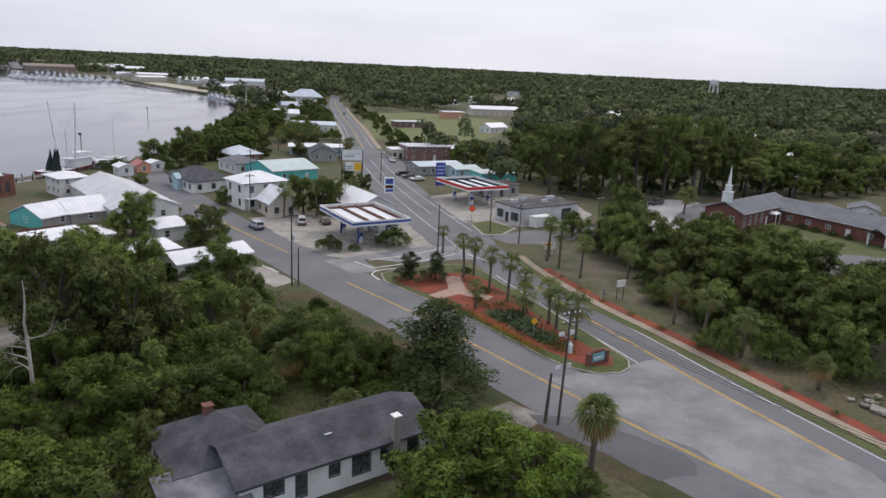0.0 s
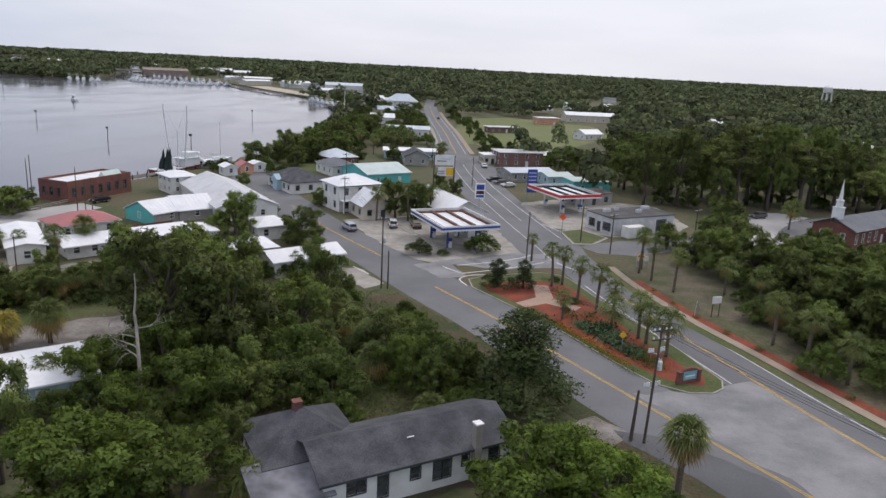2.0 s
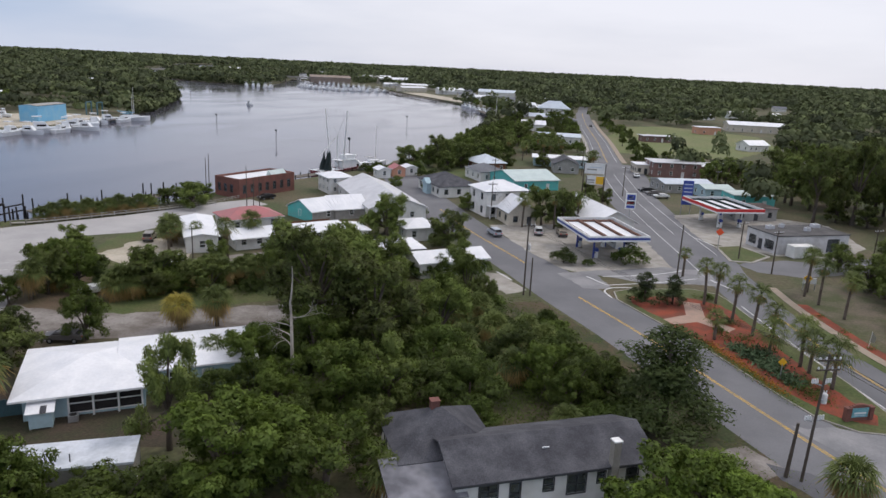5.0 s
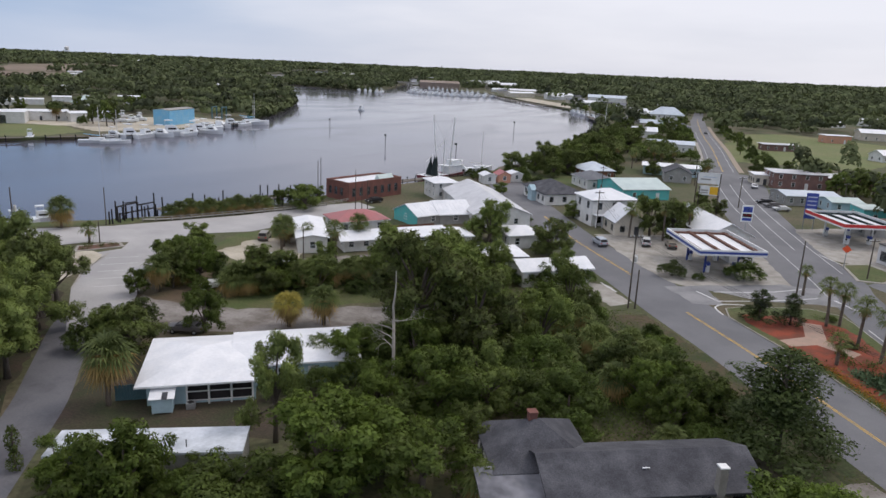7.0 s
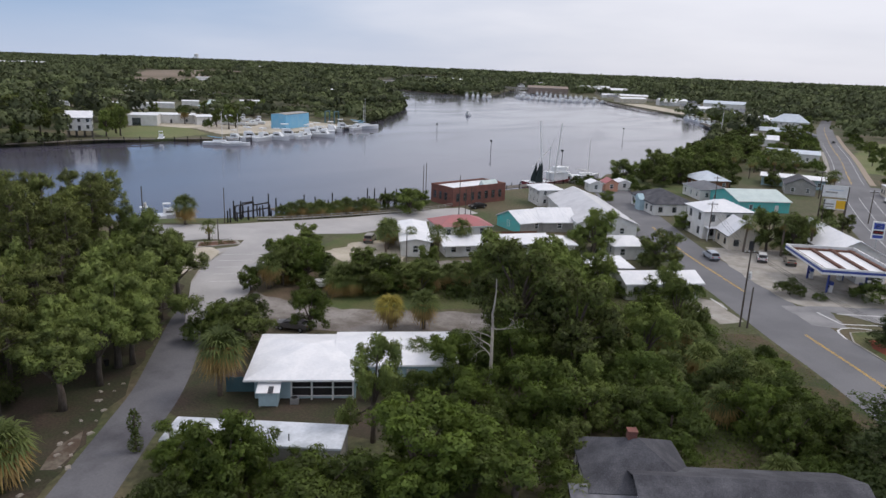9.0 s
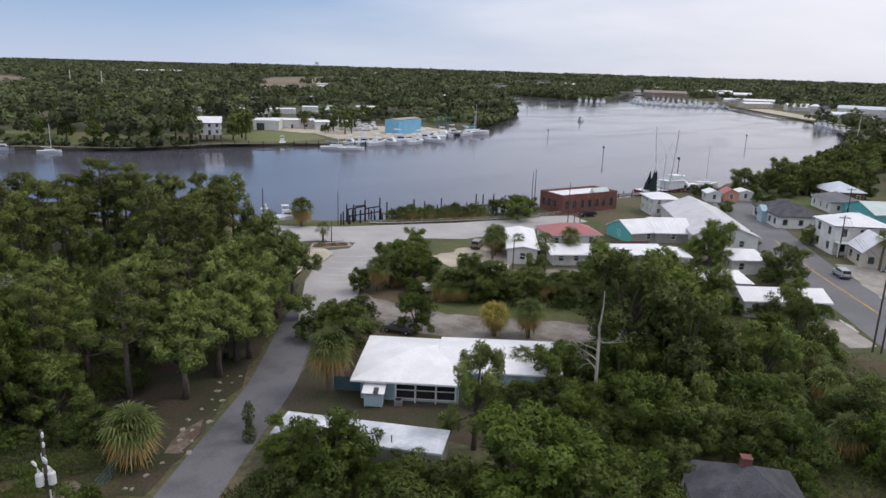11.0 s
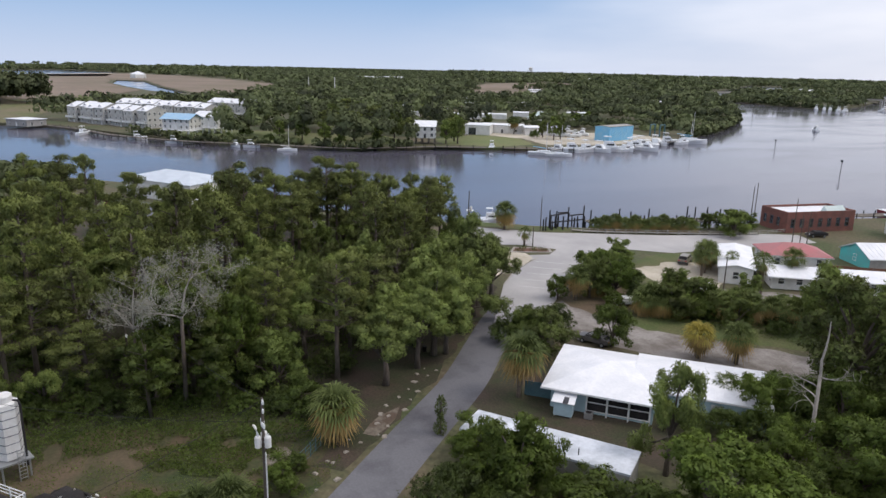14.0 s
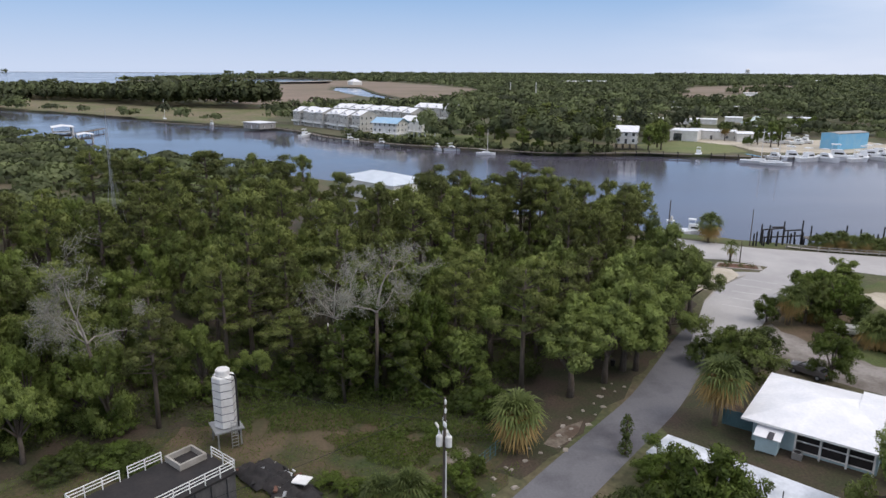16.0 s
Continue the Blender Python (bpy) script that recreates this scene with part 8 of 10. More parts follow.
def pump(x, y, ang):
    e = thing("fuel_pump", "white and blue fuel pump on a concrete base", "fuel pump", x, y, 0, ang, "fuel pumps")
    g = Geo()
    g.box(-0.7, 0.7, -0.5, 0.5, 0.03, 0.18)
    part("plinth", g, M["concrete"], e)
    g = Geo()
    g.box(-0.45, 0.45, -0.28, 0.28, 0.18, 1.5)
    part("cabinet", g, M["trim_w"], e)
    g = Geo()
    g.box(-0.5, 0.5, -0.3, 0.3, 1.5, 2.1)
    part("head", g, M["blue"], e)
    for s in (-1, 1):
        g = Geo()
        g.box(-0.3, 0.3, s * 0.281 - 0.01, s * 0.281 + 0.01, 1.0, 1.4)
        part("screen", g, M["black"], e)
        g = Geo()
        g.tube([(0.5, s * 0.2, 1.4), (0.62, s * 0.25, 0.9), (0.55, s * 0.22, 0.5), (0.5, s * 0.2, 1.0)], [0.03] * 4, 5)
        part("hose", g, M["rubber"], e)


canopy(-14.9, 141.4, 30.5, 12.6, 17.4, 5.0, "blue", "rust", "white canopy with blue stripe over the fuel pumps")
canopy(9.2, 186.8, 30.0, 12.6, 16.6, 5.0, "red", "net", "white canopy with red stripe over the fuel pumps")
for dx, dy in ((-2.6, -4.3), (2.6, -4.3), (-2.6, 4.3), (2.6, 4.3)):
    m = Matrix.Rotation(radians(30.5), 2)
    p = m @ Vector((dx, dy))
    pump(-14.9 + p.x, 141.4 + p.y, 120.5)
    pump(9.2 + p.x, 186.8 + p.y, 120)
building("station_store", "station store with a peeling white gabled roof", "shop", -19.8, 168.4, 122.0, 22.0, 9.5, 3.2, "gable", 2.4, "wall_w", "roof_w", "trim_d", oh=0.8, door=3)
building("station_office", "low station kiosk with a flat brown roof", "shop", -11.8, 150.6, 120.0, 7.0, 5.0, 3.0, "flat", 0, "wall_w", "tarmac_roof", "trim_d", oh=0.3)
building("station_office", "station office behind the red-striped canopy", "shop", 16.5, 199.5, 30.0, 12.0, 7.0, 3.2, "flat", 0, "wall_g", "tarmac_roof", "trim_d", oh=0.4)


# ---- signs ----
def post_sign(name, label, x, y, ang, w, z0, z1, face, bars=(), posts=1, post_mat="steel", thick=0.18, diamond=False):
    """A sign on one or two posts; bars are (x0, x1, z0, z1, material) on its face."""
    e = thing(name, label, "sign", x, y, 0, ang)
    for k in range(posts):
        px = 0.0 if posts == 1 else (-w / 2 + 0.15 + (w - 0.3) * k / (posts - 1))
        g = Geo()
        g.tube([(px, 0, 0), (px, 0, z1 - 0.1 if posts > 1 else z0 + 0.3)], [0.05 + 0.02 * w] * 2, 8)
        part("post", g, M[post_mat], e)
    g = Geo()
    if diamond:
        h = (z1 - z0) / 2
        c = (z0 + z1) / 2
        g.add([(0, -0.03, c - h), (h, -0.03, c), (0, -0.03, c + h), (-h, -0.03, c), (0, 0.03, c - h), (h, 0.03, c), (0, 0.03, c + h), (-h, 0.03, c)], [(0, 1, 2, 3), (7, 6, 5, 4), (0, 4, 5, 1), (1, 5, 6, 2), (2, 6, 7, 3), (3, 7, 4, 0)])
    else:
        g.box(-w / 2, w / 2, -thick / 2, thick / 2, z0, z1)
    panel = part("panel", g, M[face], e)
    for x0, x1, b0, b1, mat in bars:
        for s in (-1, 1):
            q = Geo()
            yy = s * (thick / 2 + 0.006)
            q.box(x0, x1, yy - 0.006, yy + 0.006, b0, b1)
            part("sign_bar", q, M[mat], panel)
    return e


post_sign("station_sign", "tall white station sign with blue squares", -12.0, 172.5, 20, 2.4, 4.0, 7.8, "trim_w", ((-1.0, 1.0, 6.2, 7.5, "blue"), (-0.55, 0.55, 6.45, 7.2, "trim_w"), (-1.0, 1.0, 5.1, 5.9, "black"), (-0.9, -0.1, 5.3, 5.7, "red"), (0.1, 0.9, 5.3, 5.7, "red"), (-1.0, 1.0, 4.25, 4.9, "blue")), thick=0.35)
post_sign("price_sign", "tall blue station price sign", 0.7, 194.9, 20, 2.7, 2.7, 9.1, "blue", tuple((-1.1, 1.1, 8.0 - 1.0 * k, 8.25 - 1.0 * k, "roof_b") for k in range(5)), posts=2, thick=0.35)
post_sign("billboard", "white roadside billboard on wooden posts", -25.3, 205.0, 15, 6.4, 7.2, 10.2, "trim_w", ((-2.2, 0.6, 8.2, 8.6, "wall_g"), (-1.6, 1.9, 8.9, 9.2, "roof_b")), posts=2, post_mat="wood")
post_sign("billboard", "yellow and white roadside billboard on posts", -24.8, 204.0, 15, 5.2, 4.2, 6.8, "trim_w", ((0.2, 2.4, 4.4, 6.6, "yellow"), (-2.2, -0.2, 5.3, 5.7, "wall_g"), (-2.2, -0.2, 4.7, 5.0, "wall_g")), posts=2, post_mat="wood")
post_sign("warning_sign", "orange diamond road work sign", 8.1, 156.0, -10, 1.4, 3.3, 5.0, "orange", posts=1, diamond=True)
post_sign("warning_sign", "yellow diamond warning sign", 21.9, 130.4, 0, 1.3, 2.2, 3.7, "yellow", ((-0.12, 0.12, 2.6, 3.3, "black"), (-0.4, 0.4, 2.85, 3.05, "black")), posts=1, diamond=True, thick=0.07)
post_sign("warning_sign", "small yellow diamond sign among plants", 13.9, 88.9, 20, 0.9, 1.9, 3.0, "yellow", posts=1, diamond=True)
post_sign("notice_board", "white notice board on dark posts", 30.2, 107.4, 25, 1.6, 2.2, 3.3, "trim_w", posts=2, post_mat="wood")
post_sign("small_sign", "small white sign beside the path", 38.5, 89.4, 25, 0.7, 1.3, 2.1, "trim_w", posts=1)
post_sign("small_sign", "white banner sign at the corner", 22.8, 133.8, 20, 2.4, 1.2, 2.2, "trim_w", posts=2)
e = thing("welcome_sign", "red brick welcome sign with a teal seascape panel", "sign", 20.9, 81.0, 0.17, 32)
e.scale = (0.85, 0.85, 0.78)
for sx in (-1.75, 1.75):
    g = Geo()
    g.box(sx - 0.3, sx + 0.3, -0.32, 0.32, 0, 1.9).box(sx - 0.36, sx + 0.36, -0.38, 0.38, 1.9, 2.02)
    part("pillar", g, M["brick"], e)
g = Geo()
g.box(-1.45, 1.45, -0.2, 0.2, 0, 2.0)
n = 8
for k in range(n):
    t0, t1 = -1 + 2 * k / n, -1 + 2 * (k + 1) / n
    g.box(1.45 * t0, 1.45 * t1, -0.2, 0.2, 2.0, 2.02 + 0.45 * (1 - ((t0 + t1) / 2) ** 2))
part("wall", g, M["brick"], e)
g = Geo()
g.box(-1.2, 1.2, -0.26, -0.21, 0.55, 1.95)
pn = part("panel", g, M["teal"], e, "teal and blue painted panel")
for z0, z1, mt in ((1.05, 1.3, "trim_w"), (0.75, 0.9, "wall_s")):
    g = Geo()
    g.box(-0.9, 0.9, -0.275, -0.262, z0, z1)
    part("sign_bar", g, M[mt], pn)
e = thing("flagpole", "thin white pole with a folded flag by the path", "flagpole", 26.9, 106.4, 0, 0)
g = Geo()
g.tube([(0, 0, 0), (0.15, 0, 2.6)], [0.03, 0.025], 6)
part("pole", g, M["trim_w"], e)
g = Geo()
g.add([(0.15, 0, 2.5), (0.8, 0.1, 1.6), (0.6, 0.0, 0.9), (0.1, 0, 1.0), (0.15, 0.03, 2.5), (0.8, 0.13, 1.6), (0.6, 0.03, 0.9), (0.1, 0.03, 1.0)], [(0, 1, 2, 3), (7, 6, 5, 4), (0, 4, 5, 1), (1, 5, 6, 2), (2, 6, 7, 3), (3, 7, 4, 0)])
part("flag", g, M["lichen"], e, "pale faded flag")


# ---- poles and wires ----
def utility_pole(x, y, h, label="weathered wooden utility pole with crossarm", arms=1, cans=0, ang=40.0, lean=0.0, light=False, r=0.15):
    e = thing("utility_pole", label, "utility pole", x, y, 0, ang, "utility poles")
    g = Geo()
    g.tube([(0, 0, -0.2), (lean, 0, h)], [r, r * 0.65], 9)
    part("pole", g, M["wood"], e)
    for k in range(arms):
        z = h - 0.5 - 0.9 * k
        g = Geo()
        g.box(lean - 1.15, lean + 1.15, -0.2, -0.1, z - 0.07, z + 0.07)
        arm = part("crossarm", g, M["wood"], e)
        for xx in (-1.0, -0.4, 0.4, 1.0):
            q = Geo()
            q.tube([(lean + xx, -0.15, z + 0.07), (lean + xx, -0.15, z + 0.16), (lean + xx, -0.15, z + 0.3)], [0.06, 0.085, 0.05], 8)
            part("insulator", q, M["gel"], arm)
    for k in range(cans):
        a = 2.2 * k + 0.4
        cx, cy, z = lean + 0.48 * math.cos(a), 0.48 * math.sin(a), h * 0.62
        g = Geo()
        g.tube([(cx, cy, z), (cx, cy, z + 0.85), (cx, cy, z + 0.95)], [0.27, 0.27, 0.2], 12)
        can = part("transformer", g, M["tank"], e, "pale grey transformer can")
        for dx in (-0.1, 0.1):
            q = Geo()
            q.tube([(cx + dx, cy, z + 0.95), (cx + dx * 1.5, cy, z + 1.25)], [0.05, 0.035], 6)
            part("bushing", q, M["gel"], can)
        q = Geo()
        q.box(min(cx, lean), max(cx, lean), min(cy, 0) - 0.03, max(cy, 0) + 0.03, z + 0.3, z + 0.4)
        part("bracket", q, M["steel"], can)
    if light:
        g = Geo()
        g.tube([(0, 0, h * 0.6), (-1.0, 0.1, h * 0.64), (-2.0, 0.2, h * 0.66)], [0.045, 0.04, 0.035], 6)
        arm = part("lamp_arm", g, M["steel"], e)
        q = Geo()
        q.tube([(-1.9, 0.2, h * 0.66), (-2.2, 0.22, h * 0.668), (-2.65, 0.26, h * 0.665)], [0.06, 0.13, 0.1], 8)
        part("lamp_head", q, M["tank"], arm, "pale cobra lamp head")
    return e


def cable(a, b, sag, r=0.018):
    a, b = Vector(a), Vector(b)
    g = Geo()
    n = 14
    g.tube([a.lerp(b, k / n) - Vector((0, 0, sag * 4 * (k / n) * (1 - k / n))) for k in range(n + 1)], [r] * (n + 1), 4)
    return tagged(part("cable", g, M["rubber"]), "thin black overhead cable", "cable", group="cables")


np1 = utility_pole(-51.1, 11.5, 10.9, "tall utility pole with three transformers and a lamp", 0, 3, 10.0, 0.0, True, 0.17)
for k, (z, s) in enumerate(((10.6, 0.55), (9.8, 0.5), (8.6, 0.75), (8.5, -0.75))):
    g = Geo()
    g.bar((0, 0, z - 0.25), (s * 0.8, -0.2 * s, z), 0.07)
    br = part("bracket", g, M["steel"], np1)
    for j in range(1 if k < 2 else 3):
        q = Geo()
        xx = s * (0.8 - 0.25 * j)
        q.tube([(xx, -0.2 * s, z - 0.05), (xx, -0.2 * s, z + 0.18), (xx, -0.2 * s, z + 0.34)], [0.08, 0.11, 0.06], 8)
        part("insulator", q, M["gel"], br)
g = Geo()
g.tube([(0.28, 0.05, 0), (0.24, 0.05, 6.2)], [0.06, 0.06], 6)
part("conduit", g, M["tank"], np1)
utility_pole(-22.5, 106.7, 12.1, "weathered wooden utility pole at the street corner", 1, 1)
utility_pole(-21.5, 107.0, 6.4, "short dark wooden stub pole", 0)
utility_pole(0.6, 128.5, 10.2, "weathered wooden utility pole by the road", 0)
utility_pole(12.2, 65.4, 5.6, "dark leaning stub pole", 0, 0, 0, 0.2, r=0.2)
pd = utility_pole(13.5, 65.2, 12.6, "tall utility pole with clustered insulators", 2, 1, 30.0, 0.35)
for z in (9.6, 6.0):
    for s in (-1, 1):
        g = Geo()
        g.bar((0.2, 0, z), (0.2 + s * 0.9, 0.25, z + 0.25), 0.08)
        br = part("bracket", g, M["steel"], pd)
        for j in range(3):
            q = Geo()
            q.tube([(0.2 + s * (0.4 + 0.25 * j), 0.2, z + 0.2), (0.2 + s * (0.4 + 0.25 * j), 0.2, z + 0.6)], [0.1, 0.07], 7)
            part("insulator", q, M["gel"], br)
for row in ((-55.0, 205.0, 9.0), (17.5, 142.0, 8.5), (12.0, 150.5, 8.0), (-17.5, 214.0, 9.0), (-35.0, 248.0, 9.0), (9.0, 232.0, 8.0), (36.0, 152.0, 9.0), (78.0, 108.0, 9.0), (105.5, 205.0, 9.0)):
    utility_pole(*row)
utility_pole(-43.5, 161.0, 9.0)
utility_pole(-126.8, 73.2, 11.3, "dark utility pole with a transformer on the waterfront", 0, 1)
for row in ((-130.6, 94.8, 8.0), (-112.4, 144.6, 11.5), (-118.8, 151.6, 9.3), (-97.5, 139.0, 10.5), (-92.1, 136.2, 9.0), (-118.9, 84.6, 4.4), (-79.0, 96.5, 6.5), (-88.6, 128.8, 9.5)):
    utility_pole(*row, "plain dark wooden pole", 0, r=0.12)
utility_pole(-84.0, 3.5, 9.5, "lamp pole at the edge of the clearing", 0, 0, 185.0, 0, True, 0.13)
cable((-51.1, 11.5, 10.7), (-40.0, -8.0, 10.4), 0.5)
cable((-51.1, 11.5, 8.8), (-66.7, -9.5, 8.0), 0.5)
cable((-51.1, 11.5, 10.7), (-84.0, 3.5, 9.3), 0.6)
cable((-51.1, 11.5, 7.6), (-60.5, 19.8, 2.0), 0.3)
for dx in (-0.6, 0.0, 0.6):
    cable((13.9 + dx, 65.2, 12.2), (38.0 + dx, 34.0, 12.2), 0.7)
    cable((13.9 + dx, 65.2, 12.2), (-22.5 + dx, 106.7, 11.7), 0.9)
    cable((-22.5 + dx, 106.7, 11.7), (-43.5 + dx, 161.0, 8.7), 0.8)

# vine-covered pole beside the lane
e = thing("vine_pole", "low pole wrapped in green vine beside the lane", "vine", -57.3, 30.8, 0, 0)
g = Geo()
g.tube([(0, 0, 0), (0.1, 0, 4.0)], [0.12, 0.1], 7)
part("pole", g, M["wood"], e)
rng = np.random.default_rng(8)
z = rng.uniform(0.2, 4.3, 900)
a = rng.uniform(0, 6.283, 900)
rr = (0.25 + 0.45 * np.abs(np.sin(z * 1.4 + 0.5))) * rng.uniform(0.6, 1.1, 900)
pts = np.stack([rr * np.cos(a), rr * np.sin(a), z], 1)
part("vine", leaf_mesh("vine", pts, np.stack([np.cos(a), np.sin(a), 0.5 + 0 * a], 1) + rng.normal(size=(900, 3)) * 0.4, 0.16 * rng.uniform(0.6, 1.4, 900), 0.7, M["bright"], rng), None, e)


# ---- vehicles ----
CARS = {}


def car_parts(paint, tall):
    key = (paint, tall)
    if key in CARS:
        return CARS[key]
    h = 1.75 if tall else 1.45
    prof = [(-2.3, 0.45), (-2.35, 0.8), (-2.2, 0.98), (-1.25, 1.05), (-0.6, h), (1.2 if not tall else 1.9, h - 0.02), (2.0 if not tall else 2.25, 1.08), (2.3, 1.0), (2.35, 0.5)]
    g = Geo()
    w = 0.9
    n = len(prof)
    inset = [0 if z < 1.2 else 0.16 for _, z in prof]
    g.add([(x, -w + i, z) for (x, z), i in zip(prof, inset)] + [(x, w - i, z) for (x, z), i in zip(prof, inset)], [tuple(range(n)), tuple(range(2 * n - 1, n - 1, -1))] + [(i, i + n, (i + 1) % n + n, (i + 1) % n) for i in range(n)])
    body = g.mesh("body", M[paint])
    glass = []
    q = Geo()
    q.add([(-1.22, -0.78, 1.09), (-1.22, 0.78, 1.09), (-0.66, 0.7, h - 0.07), (-0.66, -0.7, h - 0.07), (-1.26, -0.78, 1.11), (-1.26, 0.78, 1.11), (-0.70, 0.7, h - 0.05), (-0.70, -0.7, h - 0.05)], [(4, 5, 6, 7), (0, 3, 2, 1), (0, 1, 5, 4), (2, 3, 7, 6)])
    glass.append(q.mesh("windscreen", M["black"]))
    xr0, xr1 = (1.22, 1.98) if not tall else (1.93, 2.24)
    q = Geo()
    q.add([(xr1, -0.76, 1.12), (xr1, 0.76, 1.12), (xr0, 0.7, h - 0.08), (xr0, -0.7, h - 0.08), (xr1 + 0.03, -0.76, 1.13), (xr1 + 0.03, 0.76, 1.13), (xr0 + 0.03, 0.7, h - 0.07), (xr0 + 0.03, -0.7, h - 0.07)], [(4, 5, 6, 7), (0, 3, 2, 1), (0, 1, 5, 4), (2, 3, 7, 6)])
    glass.append(q.mesh("rear_window", M["black"]))
    for s in (-1, 1):
        q = Geo()
        q.box(-0.95, xr0 - 0.1, s * 0.83 - 0.02, s * 0.83 + 0.02, 1.1, h - 0.18)
        glass.append(q.mesh("side_window", M["black"]))
    t = Geo()
    t.tube([(0, -0.11, 0), (0, 0.11, 0)], [0.34, 0.34], 14)
    r = Geo()
    r.tube([(0, -0.125, 0), (0, 0.125, 0)], [0.19, 0.19], 10)
    lamp = Geo()
    lamp.box(-0.04, 0.04, -0.18, 0.18, -0.08, 0.08)
    bump = Geo()
    bump.box(-2.42, -2.3, -0.86, 0.86, 0.38, 0.62).box(2.3, 2.42, -0.86, 0.86, 0.4, 0.64)
    CARS[key] = (body, glass, t.mesh("wheel", M["rubber"]), r.mesh("rim", M["steel"]), lamp.mesh("headlight", M["gel"]), lamp.mesh("taillight", M["red"]), bump.mesh("bumper", M["trim_d"]))
    return CARS[key]


def car(x, y, ang, paint, tall, label):
    e = thing("car", label, "car", x, y, 0.03, ang, "parked cars")
    body, glass, wheel, rim, head, tail, bumper = car_parts(paint, tall)
    part("body", body, None, e)
    for gl in glass:
        part(gl.name.split(".")[0], gl, None, e)
    for sx in (-1.45, 1.45):
        for sy in (-0.82, 0.82):
            wh = part("wheel", wheel, None, e, at=pose(sx, sy, 0.34))
            part("rim", rim, None, wh)
    for sy in (-0.66, 0.66):
        part("headlight", head, None, e, at=pose(-2.32, sy, 0.82))
        part("taillight", tail, None, e, at=pose(2.33, sy, 0.88))
    part("bumper", bumper, None, e)


car(-38.0, 144.8, -52, "car_silver", True, "silver minivan on the street")
car(-29.6, 151.0, -75, "car_white", True, "white sport utility vehicle at the filling station")
car(-24.6, 152.4, -70, "car_tan", False, "tan saloon car at the filling station")
car(-96.4, 105.6, -60, "car_tan", True, "tan van on the sandy lot")
car(-93.4, 108.6, -55, "car_grey", False, "dark grey car on the sandy lot")
car(-84.2, 110.6, 40, "car_black", False, "black car behind the bushes")
car(-101.0, 152.5, 70, "car_black", False, "black car beside the brick building")
car(-70.2, 61.4, 25, "car_grey", False, "dark car behind the long house")
car(-81.0, 76.5, 60, "car_white", False, "white car under the trees")
car(-9.0, 222.0, 30, "car_grey", False, "grey car parked beside the highway")
car(-6.4, 217.5, 30, "car_white", False, "white car parked beside the highway")
car(-11.5, 227.0, 30, "car_black", False, "black car parked beside the highway")
car(-16.0, 180.5, 125, "car_white", False, "white pickup behind the store")
car(-65.5, 484.0, 100, "car_black", False, "dark car far along the highway")
car(-17.0, 258.0, 100, "car_white", False, "white car at the brick building")
car(62.0, 195.0, 30, "car_grey", True, "dark car at the edge of the woods")
car(-40.5, 262.0, 100, "car_silver", True, "pale van at the shop")
car(-63.5, 191.5, -52, "car_grey", False, "dark car at the end of the street")

# ---- tank deck, silo and scrap in the clearing ----
e = thing("tank_deck", "dark concrete tank deck with white pipe railings", "deck", -56.5, -5.6, 0, -50.5)
D, Wd = 11.3, 5.9
g = Geo()
g.box(0, D, -Wd, 0, 0, 2.8)
part("tank_body", g, M["tarmac_dark"], e, "dark stained concrete tank")
g = Geo()
g.box(-0.15, D + 0.15, -Wd - 0.15, 0.15, 2.8, 3.0)
part("deck_slab", g, M["black"], e, "black tarred deck")
hx0, hx1, hy0, hy1 = 0.4, 3.0, -Wd, -Wd + 2.4
for x0, x1, y0, y1 in ((hx0, hx1, hy0, hy0 + 0.2), (hx0, hx1, hy1 - 0.2, hy1), (hx0, hx0 + 0.2, hy0 + 0.2, hy1 - 0.2), (hx1 - 0.2, hx1, hy0 + 0.2, hy1 - 0.2)):
    g = Geo()
    g.box(x0, x1, y0, y1, 3.0, 3.55)
    part("hatch_curb", g, M["concrete"], e)
g = Geo()
g.box(hx0 + 0.2, hx1 - 0.2, hy0 + 0.2, hy1 - 0.2, 3.0, 3.05)
part("hatch_cover", g, M["black"], e)


def rail_run(x0, y0, x1, y1):
    n = max(1, round(math.hypot(x1 - x0, y1 - y0) / 1.5))
    for k in range(n + 1):
        g = Geo()
        px, py = x0 + (x1 - x0) * k / n, y0 + (y1 - y0) * k / n
        g.tube([(px, py, 3.0), (px, py, 4.05)], [0.05, 0.05], 6)
        part("rail_post", g, M["trim_w"], e)
    for z in (3.45, 3.75, 4.05):
        g = Geo()
        g.tube([(x0, y0, z), (x1, y1, z)], [0.045, 0.045], 6)
        part("rail", g, M["trim_w"], e)


rail_run(0, 0, D, 0)
rail_run(0, -3.4, 0, 0)
rail_run(D, -Wd, D, 0)
rail_run(3.3, -Wd, 6.3, -Wd)
rail_run(7.0, -Wd, D, -Wd)
for k in range(7):
    g = Geo()
    g.box(0.6 + 1.5 * k, 0.9 + 1.5 * k, 0.0, 0.2, 0, 2.8)
    part("buttress", g, M["tarmac_dark"], e)

e = thing("silo", "white steel silo with bands on a braced stand", "silo", -67.0, -7.3, 0, 20)
g = Geo()
g.tube([(0, 0, 2.0), (0, 0, 7.2), (0, 0, 7.3)], [1.1, 1.1, 1.02], 6)
part("tank", g, M["tank"], e, "white eight-sided tank")
for k in range(6):
    g = Geo()
    g.tube([(0, 0, 2.7 + 0.8 * k), (0, 0, 2.76 + 0.8 * k)], [1.14, 1.14], 6)
    part("band", g, M["tin"], e)
g = Geo()
g.tube([(0, 0, 7.28), (0, 0, 7.85), (0, 0, 7.95)], [0.7, 0.7, 0.6], 16)
part("cap", g, M["tank"], e)
g = Geo()
